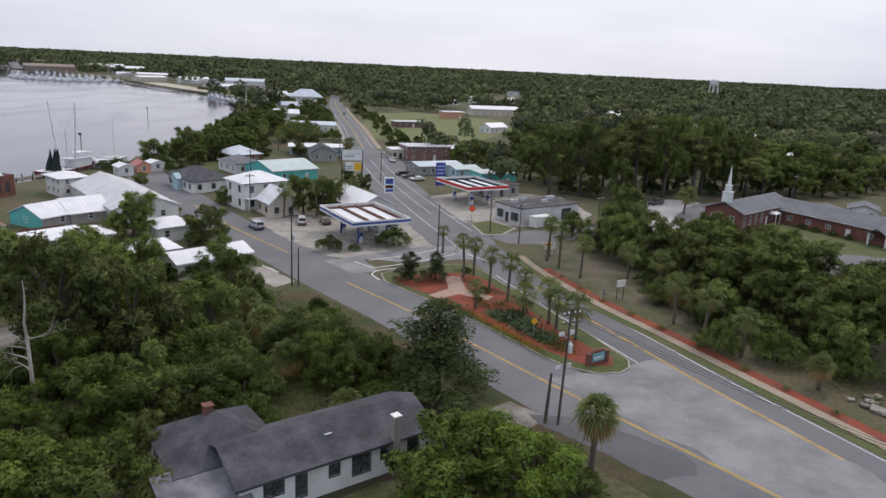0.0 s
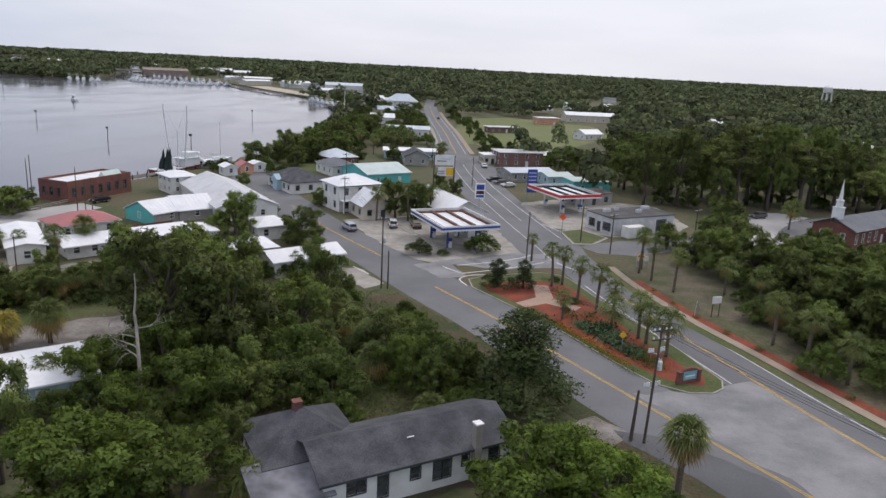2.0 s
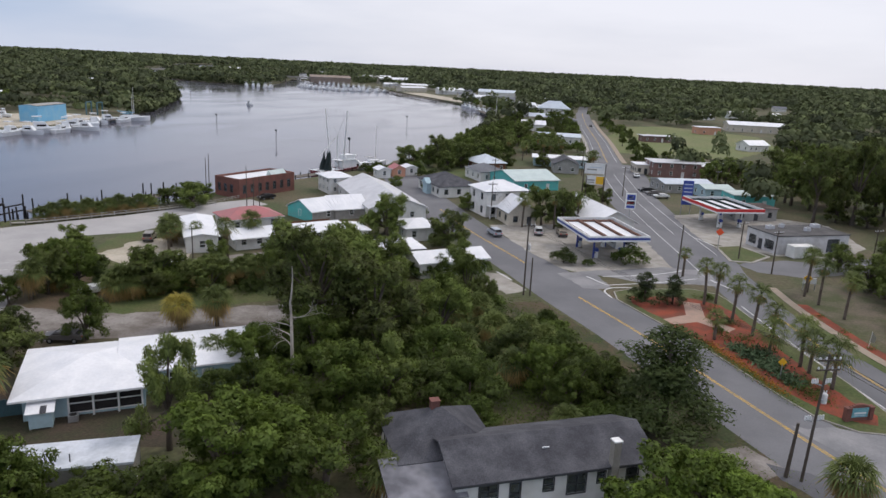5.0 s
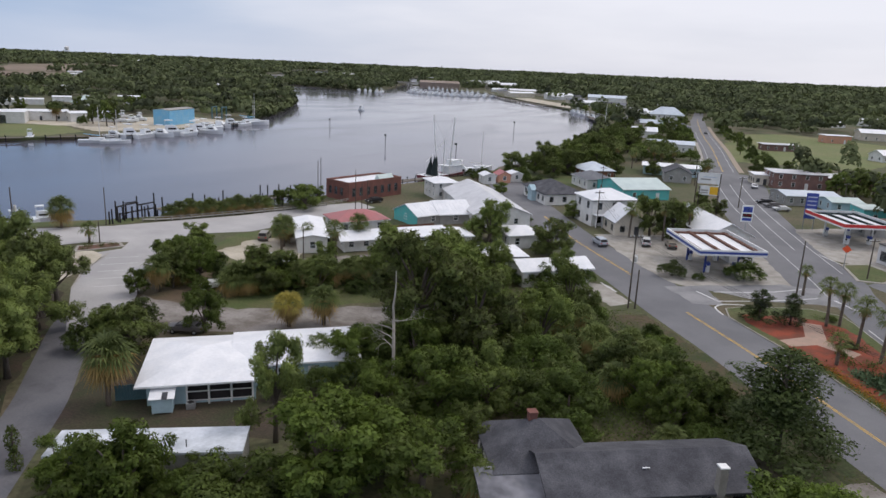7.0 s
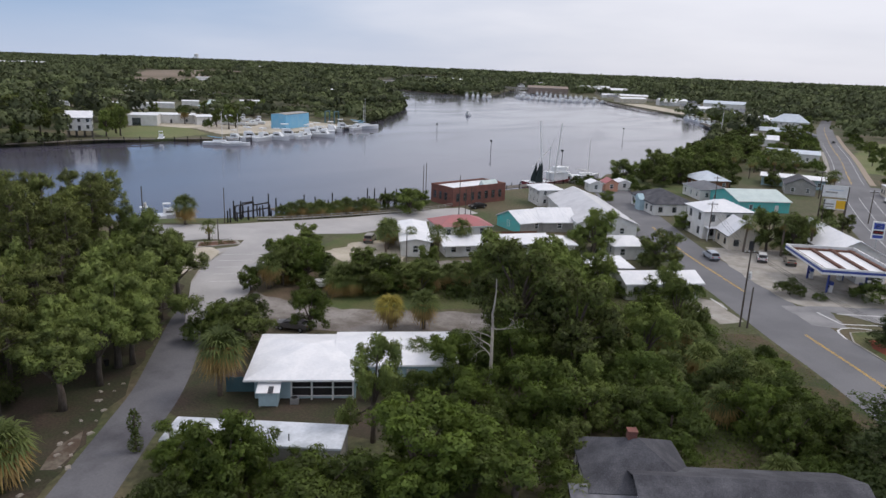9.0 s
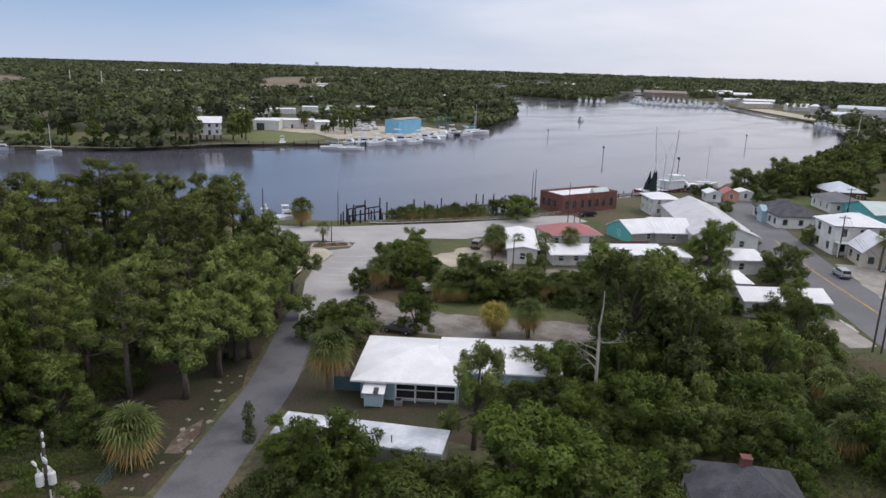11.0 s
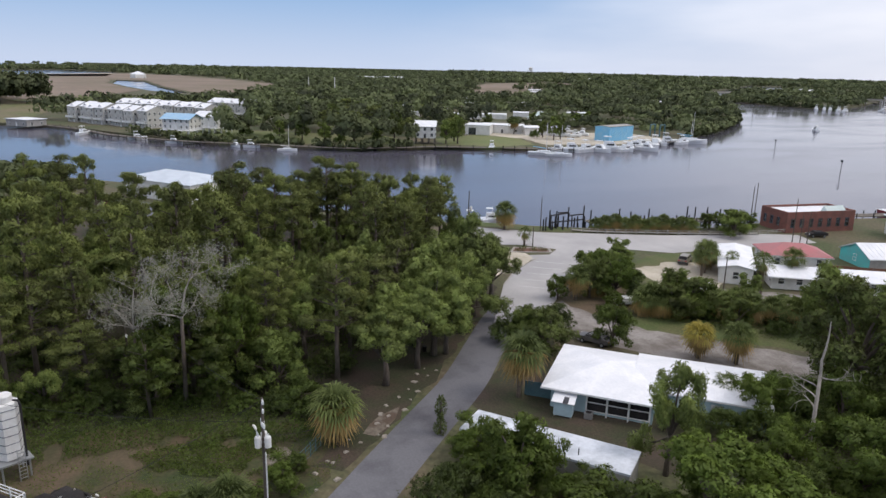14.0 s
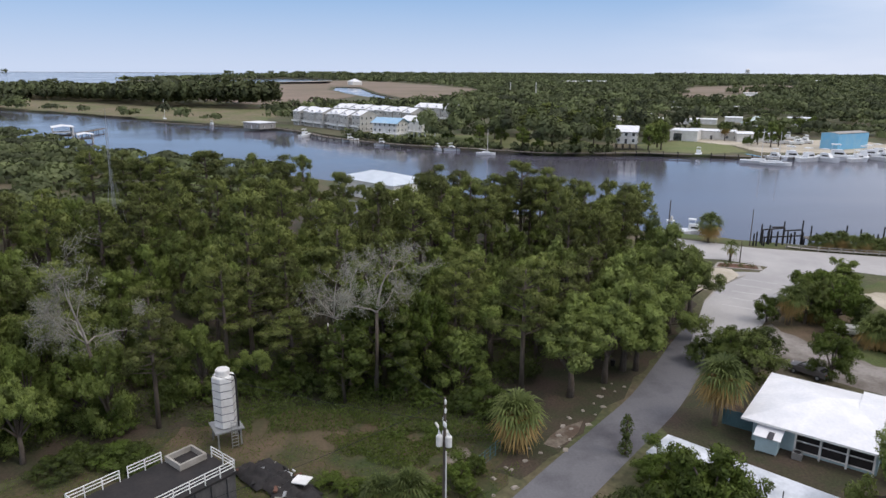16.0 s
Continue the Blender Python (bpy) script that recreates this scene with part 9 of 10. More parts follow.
g.tube([(0.2, 0.5, 7.3), (0.75, 0.9, 7.35), (0.85, 1.0, 6.9), (0.85, 1.0, 1.0)], [0.1, 0.1, 0.1, 0.1], 7)
part("fill_pipe", g, M["black"], e, "dark fill pipe")
g = Geo()
g.box(-1.4, 1.4, -1.4, 1.4, 1.75, 1.9)
part("platform", g, M["steel"], e)
for sx in (-1.1, 1.1):
    for sy in (-1.1, 1.1):
        g = Geo()
        g.bar((sx, sy, 0), (sx, sy, 1.75), 0.14)
        part("leg", g, M["steel"], e)
        g = Geo()
        g.bar((sx, sy, 0.9), (sx * 0.2, sy, 1.75), 0.07)
        part("brace", g, M["steel"], e)
for k in range(8):
    g = Geo()
    g.box(1.45, 1.55, 0.1 + 0.0 * k, 0.7, 0.25 + 0.35 * k, 0.29 + 0.35 * k)
    part("rung", g, M["steel"], e)
for yy in (0.1, 0.7):
    g = Geo()
    g.bar((1.5, yy, 0), (1.5, yy, 3.1), 0.06)
    part("ladder_rail", g, M["steel"], e)

rng = np.random.default_rng(3)
e = thing("scrap_heap", "heap of black tarpaulin, hose and scrap", "scrap heap", -58.6, -2.4, 0, 35)
for k in range(11):
    g = Geo()
    cx, cy, w, n = -3.0 + 0.8 * k, rng.uniform(-1.0, 1.0), rng.uniform(1.2, 1.9), 9
    pts = []
    for i in range(n):
        for j in range(n):
            u, v = (i / (n - 1) - 0.5) * 2, (j / (n - 1) - 0.5) * 2
            hgt = max(0.02, (0.95 + 0.7 * noise.noise(Vector((u * 1.6 + k, v * 1.6, k)))) * (1 - 0.75 * max(abs(u), abs(v)) ** 2) + 0.22 * noise.noise(Vector((u * 5, v * 5, k + 9.0))))
            pts.append((cx + u * w + 0.2 * noise.noise(Vector((u * 3, v * 3, k))), cy + v * w * 0.8, hgt))
    g.add(pts, [(i * n + j, i * n + j + 1, (i + 1) * n + j + 1, (i + 1) * n + j) for i in range(n - 1) for j in range(n - 1)])
    part("tarpaulin", g, M["black"], e, "crumpled black tarpaulin", True)
for k in range(22):
    g = Geo()
    x, y, w = rng.uniform(-3.8, 3.8), rng.uniform(-2.0, 2.0), rng.uniform(0.12, 0.4)
    g.box(-w, w, -w * 0.5, w * 0.5, 0, rng.uniform(0.08, 0.25), pose(x, y, rng.uniform(0.3, 0.85), rng.uniform(-30, 30), rng.uniform(-30, 30), rng.uniform(0, 180)))
    part("scrap", g, M[("steel", "black", "rust", "concrete")[k % 4]], e)
for k in range(6):
    g = Geo()
    x, y = rng.uniform(-2.5, 2.5), rng.uniform(-1.5, 1.5)
    g.tube([(x + 1.1 * math.cos(t), y + 0.8 * math.sin(t) + 0.1 * t, 0.55 + 0.08 * math.sin(2 * t + k)) for t in np.linspace(0, 4.6, 10)], [0.11] * 10, 6)
    part("hose", g, M["black"], e)
g = Geo()
g.box(-0.8, 0.8, -0.6, 0.6, 1.25, 1.33, pose(2.9, 1.0, 0, 4, -6, 20))
part("lid", g, M["trim_w"], e, "white square lid")
e = thing("chain_fence", "short green chain-link fence", "fence", -58.8, 17.6, 0, 134)
for k in range(5):
    g = Geo()
    g.tube([(-2.0 + k, 0, 0), (-2.0 + k, 0, 1.5)], [0.04, 0.04], 6)
    part("post", g, M["wall_s2"], e)
for z in (0.15, 0.6, 1.05, 1.45):
    g = Geo()
    g.tube([(-2.0, 0, z), (2.0, 0, z)], [0.018, 0.018], 5)
    part("wire", g, M["wall_s2"], e)
for x, y, s in ((-76.4, 39.6, 1.0), (-77.4, 38.8, 0.8)):
    e = thing("bin", "black rubbish bin under the trees", "bin", x, y, 0, 20)
    g = Geo()
    g.tube([(0, 0, 0), (0, 0, 0.9 * s)], [0.26, 0.32], 10)
    part("body", g, M["black"], e)
    g = Geo()
    g.tube([(0, 0, 0.9 * s), (0, 0, 0.97 * s)], [0.34, 0.3], 10)
    part("lid", g, M["black"], e)
e = thing("radio_mast", "tall thin guyed radio mast above the pines", "mast", -150.0, -36.0, 0, 0)
for k in range(3):
    a = 2.1 * k
    g = Geo()
    g.tube([(0.25 * math.cos(a), 0.25 * math.sin(a), 0), (0.1 * math.cos(a), 0.1 * math.sin(a), 24)], [0.04, 0.03], 5)
    part("leg", g, M["steel"], e)
    g = Geo()
    g.tube([(3.0 * math.cos(a), 3.0 * math.sin(a), 0), (0, 0, 17)], [0.02, 0.02], 4)
    part("guy_wire", g, M["steel"], e)
# rubble and kerb stones along the lane
for k in range(34):
    x0 = LANE[4 + k // 2]
    side = Vector((-0.72, -0.69)) if k % 2 else Vector((-0.66, -0.75))
    p = x0 - Vector((0.75, 0.66)) * 0 + Vector((-(LANE[5 + k // 2] - x0).y, (LANE[5 + k // 2] - x0).x)).normalized() * rng.uniform(3.0, 6.2)
    e = thing("stone", "pale broken stone beside the lane", "stone", p.x, p.y, 0, rng.uniform(0, 180), "stones along the lane")
    g = Geo()
    s = rng.uniform(0.12, 0.4)
    g.add([(-s, -s * 0.7, 0), (s, -s * 0.6, 0), (s * 0.8, s * 0.7, 0), (-s * 0.9, s * 0.6, 0), (-s * 0.7, -s * 0.4, 0.12), (s * 0.6, -s * 0.4, 0.15), (s * 0.5, s * 0.5, 0.1), (-s * 0.5, s * 0.4, 0.13)], [(4, 5, 6, 7), (0, 1, 5, 4), (1, 2, 6, 5), (2, 3, 7, 6), (3, 0, 4, 7), (3, 2, 1, 0)])
    part("rock", g, M["stone"], e)
for k in range(16):
    p = Vector((52.0 + rng.uniform(-4, 5), 72.0 + rng.uniform(-3, 3)))
    e = thing("rubble", "slab of pale broken concrete in the weeds", "rubble", p.x, p.y, 0, rng.uniform(0, 180), "rubble heap")
    g = Geo()
    s = rng.uniform(0.4, 1.1)
    g.box(-s, s, -s * 0.6, s * 0.6, 0, 0.25, pose(0, 0, 0.1, rng.uniform(-15, 15), rng.uniform(-15, 15), 0))
    part("slab", g, M["stone"], e)


# ---- waterfront ----
def fence_rail(name, label, pts, h, step, material):
    e = thing(name, label, "railing", 0, 0, 0, 0)
    line = curve_through(pts, step)
    for a, b in zip(line, line[1:]):
        g = Geo()
        g.box(-0.08, 0.08, -0.08, 0.08, 0, h, pose(a.x, a.y, 0))
        part("post", g, M[material], e)
        for z in (h - 0.08, h * 0.55):
            g = Geo()
            g.bar((a.x, a.y, z), (b.x, b.y, z), 0.1)
            part("rail", g, M[material], e)


fence_rail("sea_wall_railing", "pale concrete railing along the sea wall", [(-127.6, 101.5), (-123.6, 106.0), (-118.5, 116.0), (-114.0, 125.0), (-110.2, 134.0), (-107.8, 141.0), (-106.6, 149.0)], 1.05, 2.2, "concrete")
e = thing("sea_wall", "pale concrete sea wall cap", "sea wall", 0, 0, 0, 0, kind="structure")
part("cap", ribbon(curve_through([(-128.2, 101.8), (-124.2, 106.3), (-119.1, 116.3), (-114.6, 125.3), (-110.8, 134.3), (-108.4, 141.2)], 3), 0.5, -0.6, 0.3), M["concrete"], e)
pier_rng = np.random.default_rng(9)
for k in range(26):
    x, y = -129.5 + 1.0 * pier_rng.normal() - 0.1 * k, 96.0 + 1.6 * (k % 9) + pier_rng.normal() * 0.5
    if k > 15:
        x, y = -124.0 + (k - 16) * 0.9 - 4.5, 116.0 + (k - 16) * 3.4
    e = thing("piling", "dark broken wooden piling", "piling", x, y, -2.2, 0, "old pilings")
    g = Geo()
    g.tube([(0, 0, 0), (0.1 * pier_rng.normal(), 0.1 * pier_rng.normal(), 2.2 + pier_rng.uniform(0.6, 4.2))], [0.2, 0.16], 7)
    part("post", g, M["black"], e)


def dock(label, pts, w, z=0.3, step=4.0, material="plank"):
    e = thing("dock", label, "dock", 0, 0, 0, 0)
    line = curve_through(pts, step)
    for a, b in zip(line, line[1:]):
        t = (b - a).normalized()
        s = Vector((-t.y, t.x)) * w / 2
        g = Geo()
        g.add([(a.x + s.x, a.y + s.y, z), (a.x - s.x, a.y - s.y, z), (b.x - s.x, b.y - s.y, z), (b.x + s.x, b.y + s.y, z), (a.x + s.x, a.y + s.y, z - 0.2), (a.x - s.x, a.y - s.y, z - 0.2), (b.x - s.x, b.y - s.y, z - 0.2), (b.x + s.x, b.y + s.y, z - 0.2)],
              [(0, 1, 2, 3), (7, 6, 5, 4), (0, 4, 5, 1), (1, 5, 6, 2), (2, 6, 7, 3), (3, 7, 4, 0)])
        part("deck", g, M[material], e)
        for q in (s, -s):
            g = Geo()
            g.tube([(a.x + q.x, a.y + q.y, -3.0), (a.x + q.x, a.y + q.y, z + 0.9)], [0.16, 0.14], 6)
            part("post", g, M["black"], e)
    return e


dock("old timber pier on pilings beside the bushes", [(-130.6, 108.5), (-127.0, 120.0), (-120.5, 141.5)], 3.6, 1.2, 3.0)
e = thing("pier_ruin", "dark timber frame of a ruined pier", "pier", 0, 0, 0, 0)
for x, y, z in ((-132.4, 98.6, 6.0), (-132.0, 100.0, 4.0), (-132.3, 101.1, 3.6), (-133.6, 102.0, 3.8), (-133.2, 104.7, 6.2), (-131.6, 105.4, 3.0), (-132.4, 108.7, 6.6), (-129.0, 117.0, 5.6), (-126.8, 124.5, 5.4), (-123.5, 134.0, 6.2), (-121.8, 139.0, 5.0)):
    g = Geo()
    g.tube([(x, y, -2.4), (x + 0.06, y, 0.72 * z)], [0.2, 0.16], 7)
    part("post", g, M["black"], e)
for a, b in (((-132.4, 98.6, 3.0), (-133.2, 104.7, 3.0)), ((-132.4, 98.6, 1.3), (-132.4, 108.7, 1.3)), ((-133.6, 102.0, 3.2), (-133.2, 104.7, 3.2)), ((-133.2, 104.7, 2.4), (-132.4, 108.7, 2.6))):
    g = Geo()
    g.bar(a, b, 0.26)
    part("beam", g, M["black"], e)
dock("long timber dock along the far bank", [(-450, -14), (-420, 4), (-384, 18), (-345, 48), (-318, 84), (-300, 108), (-296, 128)], 3.0, 0.4, 6.0)
dock("long timber dock below the stilt house", [(-295, 130), (-294, 150), (-284, 172)], 3.0, 0.4, 5.0)
dock("grey timber marina dock on piles", [(-282, 180), (-268, 210), (-270, 245), (-282, 285), (-290, 318)], 2.5, 0.2, 5.0)
dock("dark timber dock by the far marsh", [(-505, -95), (-480, -62), (-462, -38)], 3.0, 0.4, 6.0)
dock("timber dock at the near bank", [(-395, -128), (-425, -118), (-455, -112)], 4.0, 0.5, 6.0)
dock("fishing dock by the brick building", [(-118, 172), (-112, 190), (-106, 214)], 3.5, 0.3, 4.0)
dock("grey timber town dock on piles", [(-118, 440), (-132, 470), (-146, 520), (-172, 575)], 5.0, 0.4, 7.0)
dock("marina dock at the far end of town", [(-250, 690), (-320, 770), (-440, 915), (-520, 960)], 6.0, 0.4, 12.0)
dock("marina dock at the far end of town", [(-560, 985), (-640, 1060), (-690, 1120)], 6.0, 0.4, 12.0)

BOATS = {}


def hull_mesh(length, beam, free, paint):
    key = (length, beam, free, paint)
    if key not in BOATS:
        g = Geo()
        n = 9
        rings = []
        for i in range(n):
            t = i / (n - 1)
            w = beam / 2 * (1 - max(0, (t - 0.45) / 0.55) ** 2.2) * (0.88 + 0.12 * min(1, t * 4))
            top = free * (1 + 0.45 * max(0, t - 0.4) ** 1.5 * 2)
            x = -length / 2 + length * t
            rings.append([(x, -w, top), (x + 0.0, -w * 0.72, -0.1), (x, 0, -0.45), (x, w * 0.72, -0.1), (x, w, top)])
        v = [p for r in rings for p in r]
        f = [(i * 5 + k, i * 5 + k + 1, i * 5 + k + 6, i * 5 + k + 5) for i in range(n - 1) for k in range(4)]
        f += [(i * 5 + 4, i * 5, i * 5 + 5, i * 5 + 9) for i in range(n - 1)] + [(4, 3, 2, 1, 0)]
        g.add(v, f)
        BOATS[key] = g.mesh("hull", M[paint])
    return BOATS[key]


def motorboat(x, y, ang, length, label="white motor cruiser at its mooring", paint="gel"):
    e = thing("motorboat", label, "boat", x, y, -1.15, ang, "moored boats")
    b = length * 0.32
    part("hull", hull_mesh(length, b, 0.13 * length, paint), None, e)
    f = 0.13 * length
    g = Geo()
    g.add([(-0.2 * length, -b * 0.34, f), (0.22 * length, -b * 0.3, f), (0.22 * length, b * 0.3, f), (-0.2 * length, b * 0.34, f), (-0.18 * length, -b * 0.3, f + 0.17 * length), (0.08 * length, -b * 0.25, f + 0.17 * length), (0.08 * length, b * 0.25, f + 0.17 * length), (-0.18 * length, b * 0.3, f + 0.17 * length)],
          [(4, 5, 6, 7), (0, 1, 5, 4), (1, 2, 6, 5), (2, 3, 7, 6), (3, 0, 4, 7)])
    part("cabin", g, M["gel"], e)
    g = Geo()
    g.box(-0.12 * length, 0.1 * length, -b * 0.325, -b * 0.30, f + 0.05 * length, f + 0.1 * length).box(-0.12 * length, 0.1 * length, b * 0.30, b * 0.325, f + 0.05 * length, f + 0.1 * length)
    part("cabin_window", g, M["black"], e)
    g = Geo()
    g.box(-0.2 * length, 0.02 * length, -b * 0.3, b * 0.3, f + 0.30 * length, f + 0.32 * length)
    for sx in (-0.18, 0.0):
        for sy in (-0.27, 0.27):
            g.bar((sx * length, sy * b, f + 0.16 * length), (sx * length, sy * b, f + 0.30 * length), 0.05)
    part("flybridge_top", g, M["gel"], e)
    return e


def sailboat(x, y, ang, length, label="white sailing boat with bare mast", mast=None):
    e = thing("sailboat", label, "boat", x, y, -1.15, ang, "moored boats")
    part("hull", hull_mesh(length, length * 0.29, 0.09 * length, "gel"), None, e)
    f = 0.09 * length
    g = Geo()
    g.box(-0.2 * length, 0.2 * length, -0.07 * length, 0.07 * length, f, f + 0.06 * length)
    part("cabin", g, M["gel"], e)
    g = Geo()
    mast = mast or length * 1.25
    g.tube([(0.08 * length, 0, f), (0.08 * length, 0, mast)], [0.14, 0.09], 7)
    part("mast", g, M["tank"], e)
    g = Geo()
    g.tube([(0.08 * length, 0, f + 0.12 * length), (-0.35 * length, 0, f + 0.17 * length)], [0.16, 0.14], 7)
    part("boom", g, M["wall_b"] if length > 12 else M["tank"], e)
    return e


sailboat(-262.5, 189.5, 48, 14, mast=14.5)
sailboat(-256.5, 193.5, 55, 12, mast=13.8)
sailboat(-284.0, 303.0, 62, 20, "large white sailing yacht at the dock", 17.5)
sailboat(-290.0, 309.0, 62, 13, mast=13.0)
sailboat(-309.0, 84.0, 60, 9)
sailboat(-540.0, -92.0, 20, 12)
for k, (x, y, s) in enumerate(((-272, 205, 11), (-269.3, 211, 14), (-266.3, 217, 13), (-276, 216, 12), (-264.5, 224, 12), (-265.8, 231, 16), (-262, 238, 11), (-266, 243.5, 14), (-262, 251.7, 12), (-272, 253, 13), (-276.4, 261, 13), (-275.5, 269, 14), (-281, 276, 12), (-286.3, 289, 13), (-281, 295, 11),
                              (-290.5, 179.0, 9), (-330.0, 66.0, 7), (-352.0, 42.0, 8), (-374.0, 28.0, 9), (-404.0, 5.0, 10), (-488.0, -54.0, 8), (-326.0, 72.0, 8))):
    motorboat(x, y, 18 + 41 * (k % 4), s)
for k in range(26):
    u = (k % 13) / 12
    bx, by = (-470 + 66 * u / 0.6, 800 - 15 * u / 0.6) if u < 0.6 else (-404 + 36 * (u - 0.6) / 0.4, 785 + 38 * (u - 0.6) / 0.4)
    motorboat(bx - 6 - 20 * (k // 13), by + 10 + 24 * (k // 13), 60 + 13 * (k % 4), 12 + k % 4, "white motor cruiser in the far marina")
for k in range(5):
    motorboat(-498 - 9 * k, 766 + 2 * (k % 2), 100 + 9 * k, 13, "white motor cruiser off the river island")
for k in range(11):
    motorboat(-430 - 12 * k, 905 + 7.5 * k, 120 + 5 * (k % 3), 11 + k % 3, "white motor boat in the far marina")
for k in range(7):
    motorboat(-150 - 9 * k, 545 + 15 * k, 140, 10 + k % 3, "white boat at the town dock")
for k in range(5):
    sailboat(-128 - 7 * k, 470 + 26 * k, 110, 11, "white boat with a bare mast at the town dock")
motorboat(-322.0, 465.0, 150, 9, "small white boat out on the river")
motorboat(-147.0, 86.0, 60, 8, "small white boat beside the landing")
motorboat(-147.5, 92.0, 60, 8, "small white boat beside the landing")
for k in range(9):
    x, y = -330 + 4 * (k % 4) - 6 * (k // 4), 245 + 9 * (k // 3) - 3 * (k % 2)
    m = motorboat(x, y, 30 * k, 8, "white boat stored ashore in the boatyard")
    m.location.z = 0.62
    for x0 in (-2.6, 1.2):
        g = Geo()
        g.box(x0, x0 + 0.3, -0.85, 0.85, -0.62, 0.0)
        part("cradle", g, M["rust"], m)

# travel lift in the boatyard
e = thing("travel_lift", "tall steel boat lift frame on legs", "boat lift", -312.0, 306.0, 0, 20)
for sx in (-3, 3):
    for sy in (-3, 3):
        g = Geo()
        g.box(sx - 0.3, sx + 0.3, sy - 0.3, sy + 0.3, 0, 7.0)
        part("leg", g, M["wall_s2"], e)
    g = Geo()
    g.box(sx - 0.3, sx + 0.3, -2.7, 2.7, 6.5, 7.0)
    part("crossbeam", g, M["wall_s2"], e)

# the shrimp boat
sb = thing("shrimp_boat", "maroon and white shrimp boat with raised outriggers and nets", "fishing boat", -109.0, 207.5, -1.15, 70)
part("hull", hull_mesh(21.0, 6.0, 1.9, "maroon"), None, sb)
g = Geo()
g.tube([(-10.3, 0, 1.95)] + [(-10.5 + 21 * k / 8, 0, 1.9) for k in range(1)], [0.01] * 2, 4)
g.add([(-10.4, -2.7, 1.93), (1, -3.0, 1.93), (1, 3.0, 1.93), (-10.4, 2.7, 1.93)], [(0, 1, 2, 3)])
part("deck", g, M["gel"], sb)
g = Geo()
g.box(-0.5, 6.0, -1.9, 1.9, 1.95, 4.6).box(1.5, 5.4, -1.6, 1.6, 4.6, 6.3).box(-1.5, 6.4, -2.1, 2.1, 4.55, 4.7)
wh = part("wheelhouse", g, M["gel"], sb, "white wheelhouse")
for k in range(4):
    g = Geo()
    g.box(5.4, 5.44, -1.4 + 0.75 * k, -0.85 + 0.75 * k, 5.1, 5.9)
    part("window", g, M["black"], wh)
g = Geo()
g.tube([(-1.0, 0, 1.9), (-1.0, 0, 13.0)], [0.24, 0.18], 8)
part("mast", g, M["trim_w"], sb)
g = Geo()
g.tube([(-1.0, 0, 12.6), (-8.5, 0, 6.5)], [0.09, 0.07], 6)
part("boom", g, M["tank"], sb)
for s in (-1, 1):
    g = Geo()
    g.tube([(-1.2, s * 2.8, 2.0), (-1.4, s * 4.2, 12.0), (-1.6, s * 5.2, 21.0)], [0.26, 0.22, 0.16], 8)
    og = part("outrigger", g, M["trim_w"], sb, "tall white outrigger boom")
    for k in range(1, 9):
        q = Geo()
        z = 2.0 + 2.2 * k
        q.box(-1.75, -0.85, s * (2.8 + 0.13 * z) - 0.05, s * (2.8 + 0.13 * z) + 0.05, z, z + 0.08)
        part("rung", q, M["tank"], og)
    g = Geo()
    g.tube([(-1.6, s * 5.2, 21.0), (-1.0, 0, 12.8)], [0.03, 0.03], 4)
    part("stay", g, M["steel"], sb)
    for k in range(2):
        q = Geo()
        yy = s * (2.6 + 0.6 * k) - (3.0 if s > 0 else -1.0)
        q.tube([(-5.5 - k, yy, 8.2), (-5.6 - k, yy, 6.0), (-6.0 - k, yy + 0.2, 3.6), (-6.2 - k, yy, 2.0)], [0.06, 0.4, 0.85, 1.15], 8)
        part("net", q, M["net"], sb, "hanging dark green shrimp net")
motorboat(-106.7, 214.7, 20, 13, "large white fishing boat behind the shrimp boat")
sailboat(-109.3, 234.7, 62, 12, "white boat with a tall pale mast behind the shrimp boat", 14.0)

# channel markers and bridges
for x, y, h in ((-173.7, 270.5, 4.2), (-310.0, 447.1, 3.0), (-164.6, 400.0, 4.5), (-408.2, 505.3, 3.5), (-250.0, 330.0, 3.2), (-600.0, 800.0, 5.0), (-118.0, 232.0, 8.0)):
    e = thing("channel_marker", "dark wooden channel marker in the river", "channel marker", x, y, -2.5, 0, "channel markers")
    g = Geo()
    g.tube([(0, 0, 0), (0.2, 0, 2.5 + h)], [0.14, 0.12], 7)
    part("post", g, M["black"], e)
    g = Geo()
    g.box(-0.5, 0.5, -0.05, 0.05, 2.0 + h, 2.8 + h)
    part("board", g, M["net"], e)


def bridge(label, a, b, z, w=9.0, step=24.0):
    e = thing("bridge", label, "bridge", 0, 0, 0, 0)
    a, b = Vector(a), Vector(b)
    n = int((b - a).length / step)
    t = (b - a).normalized()
    s = Vector((-t.y, t.x)) * w / 2
    g = Geo()
    for q0, q1, z0, z1 in ((s, -s, z, z + 1.0), (s, s * 0.95, z + 1.0, z + 2.0), (-s * 0.95, -s, z + 1.0, z + 2.0)):
        p = [a + q0, a + q1, b + q1, b + q0]
        g.add([(v.x, v.y, z0) for v in p] + [(v.x, v.y, z1) for v in p], [(3, 2, 1, 0), (4, 5, 6, 7), (0, 1, 5, 4), (1, 2, 6, 5), (2, 3, 7, 6), (3, 0, 4, 7)])
    part("deck", g, M["concrete"], e)
    for k in range(n + 1):
        c = a.lerp(b, k / n)
        g = Geo()
        for q in (s * 0.7, -s * 0.7):
            g.tube([(c.x + q.x, c.y + q.y, -3), (c.x + q.x, c.y + q.y, z)], [1.0, 1.0], 8)
        part("pier", g, M["concrete"], e)


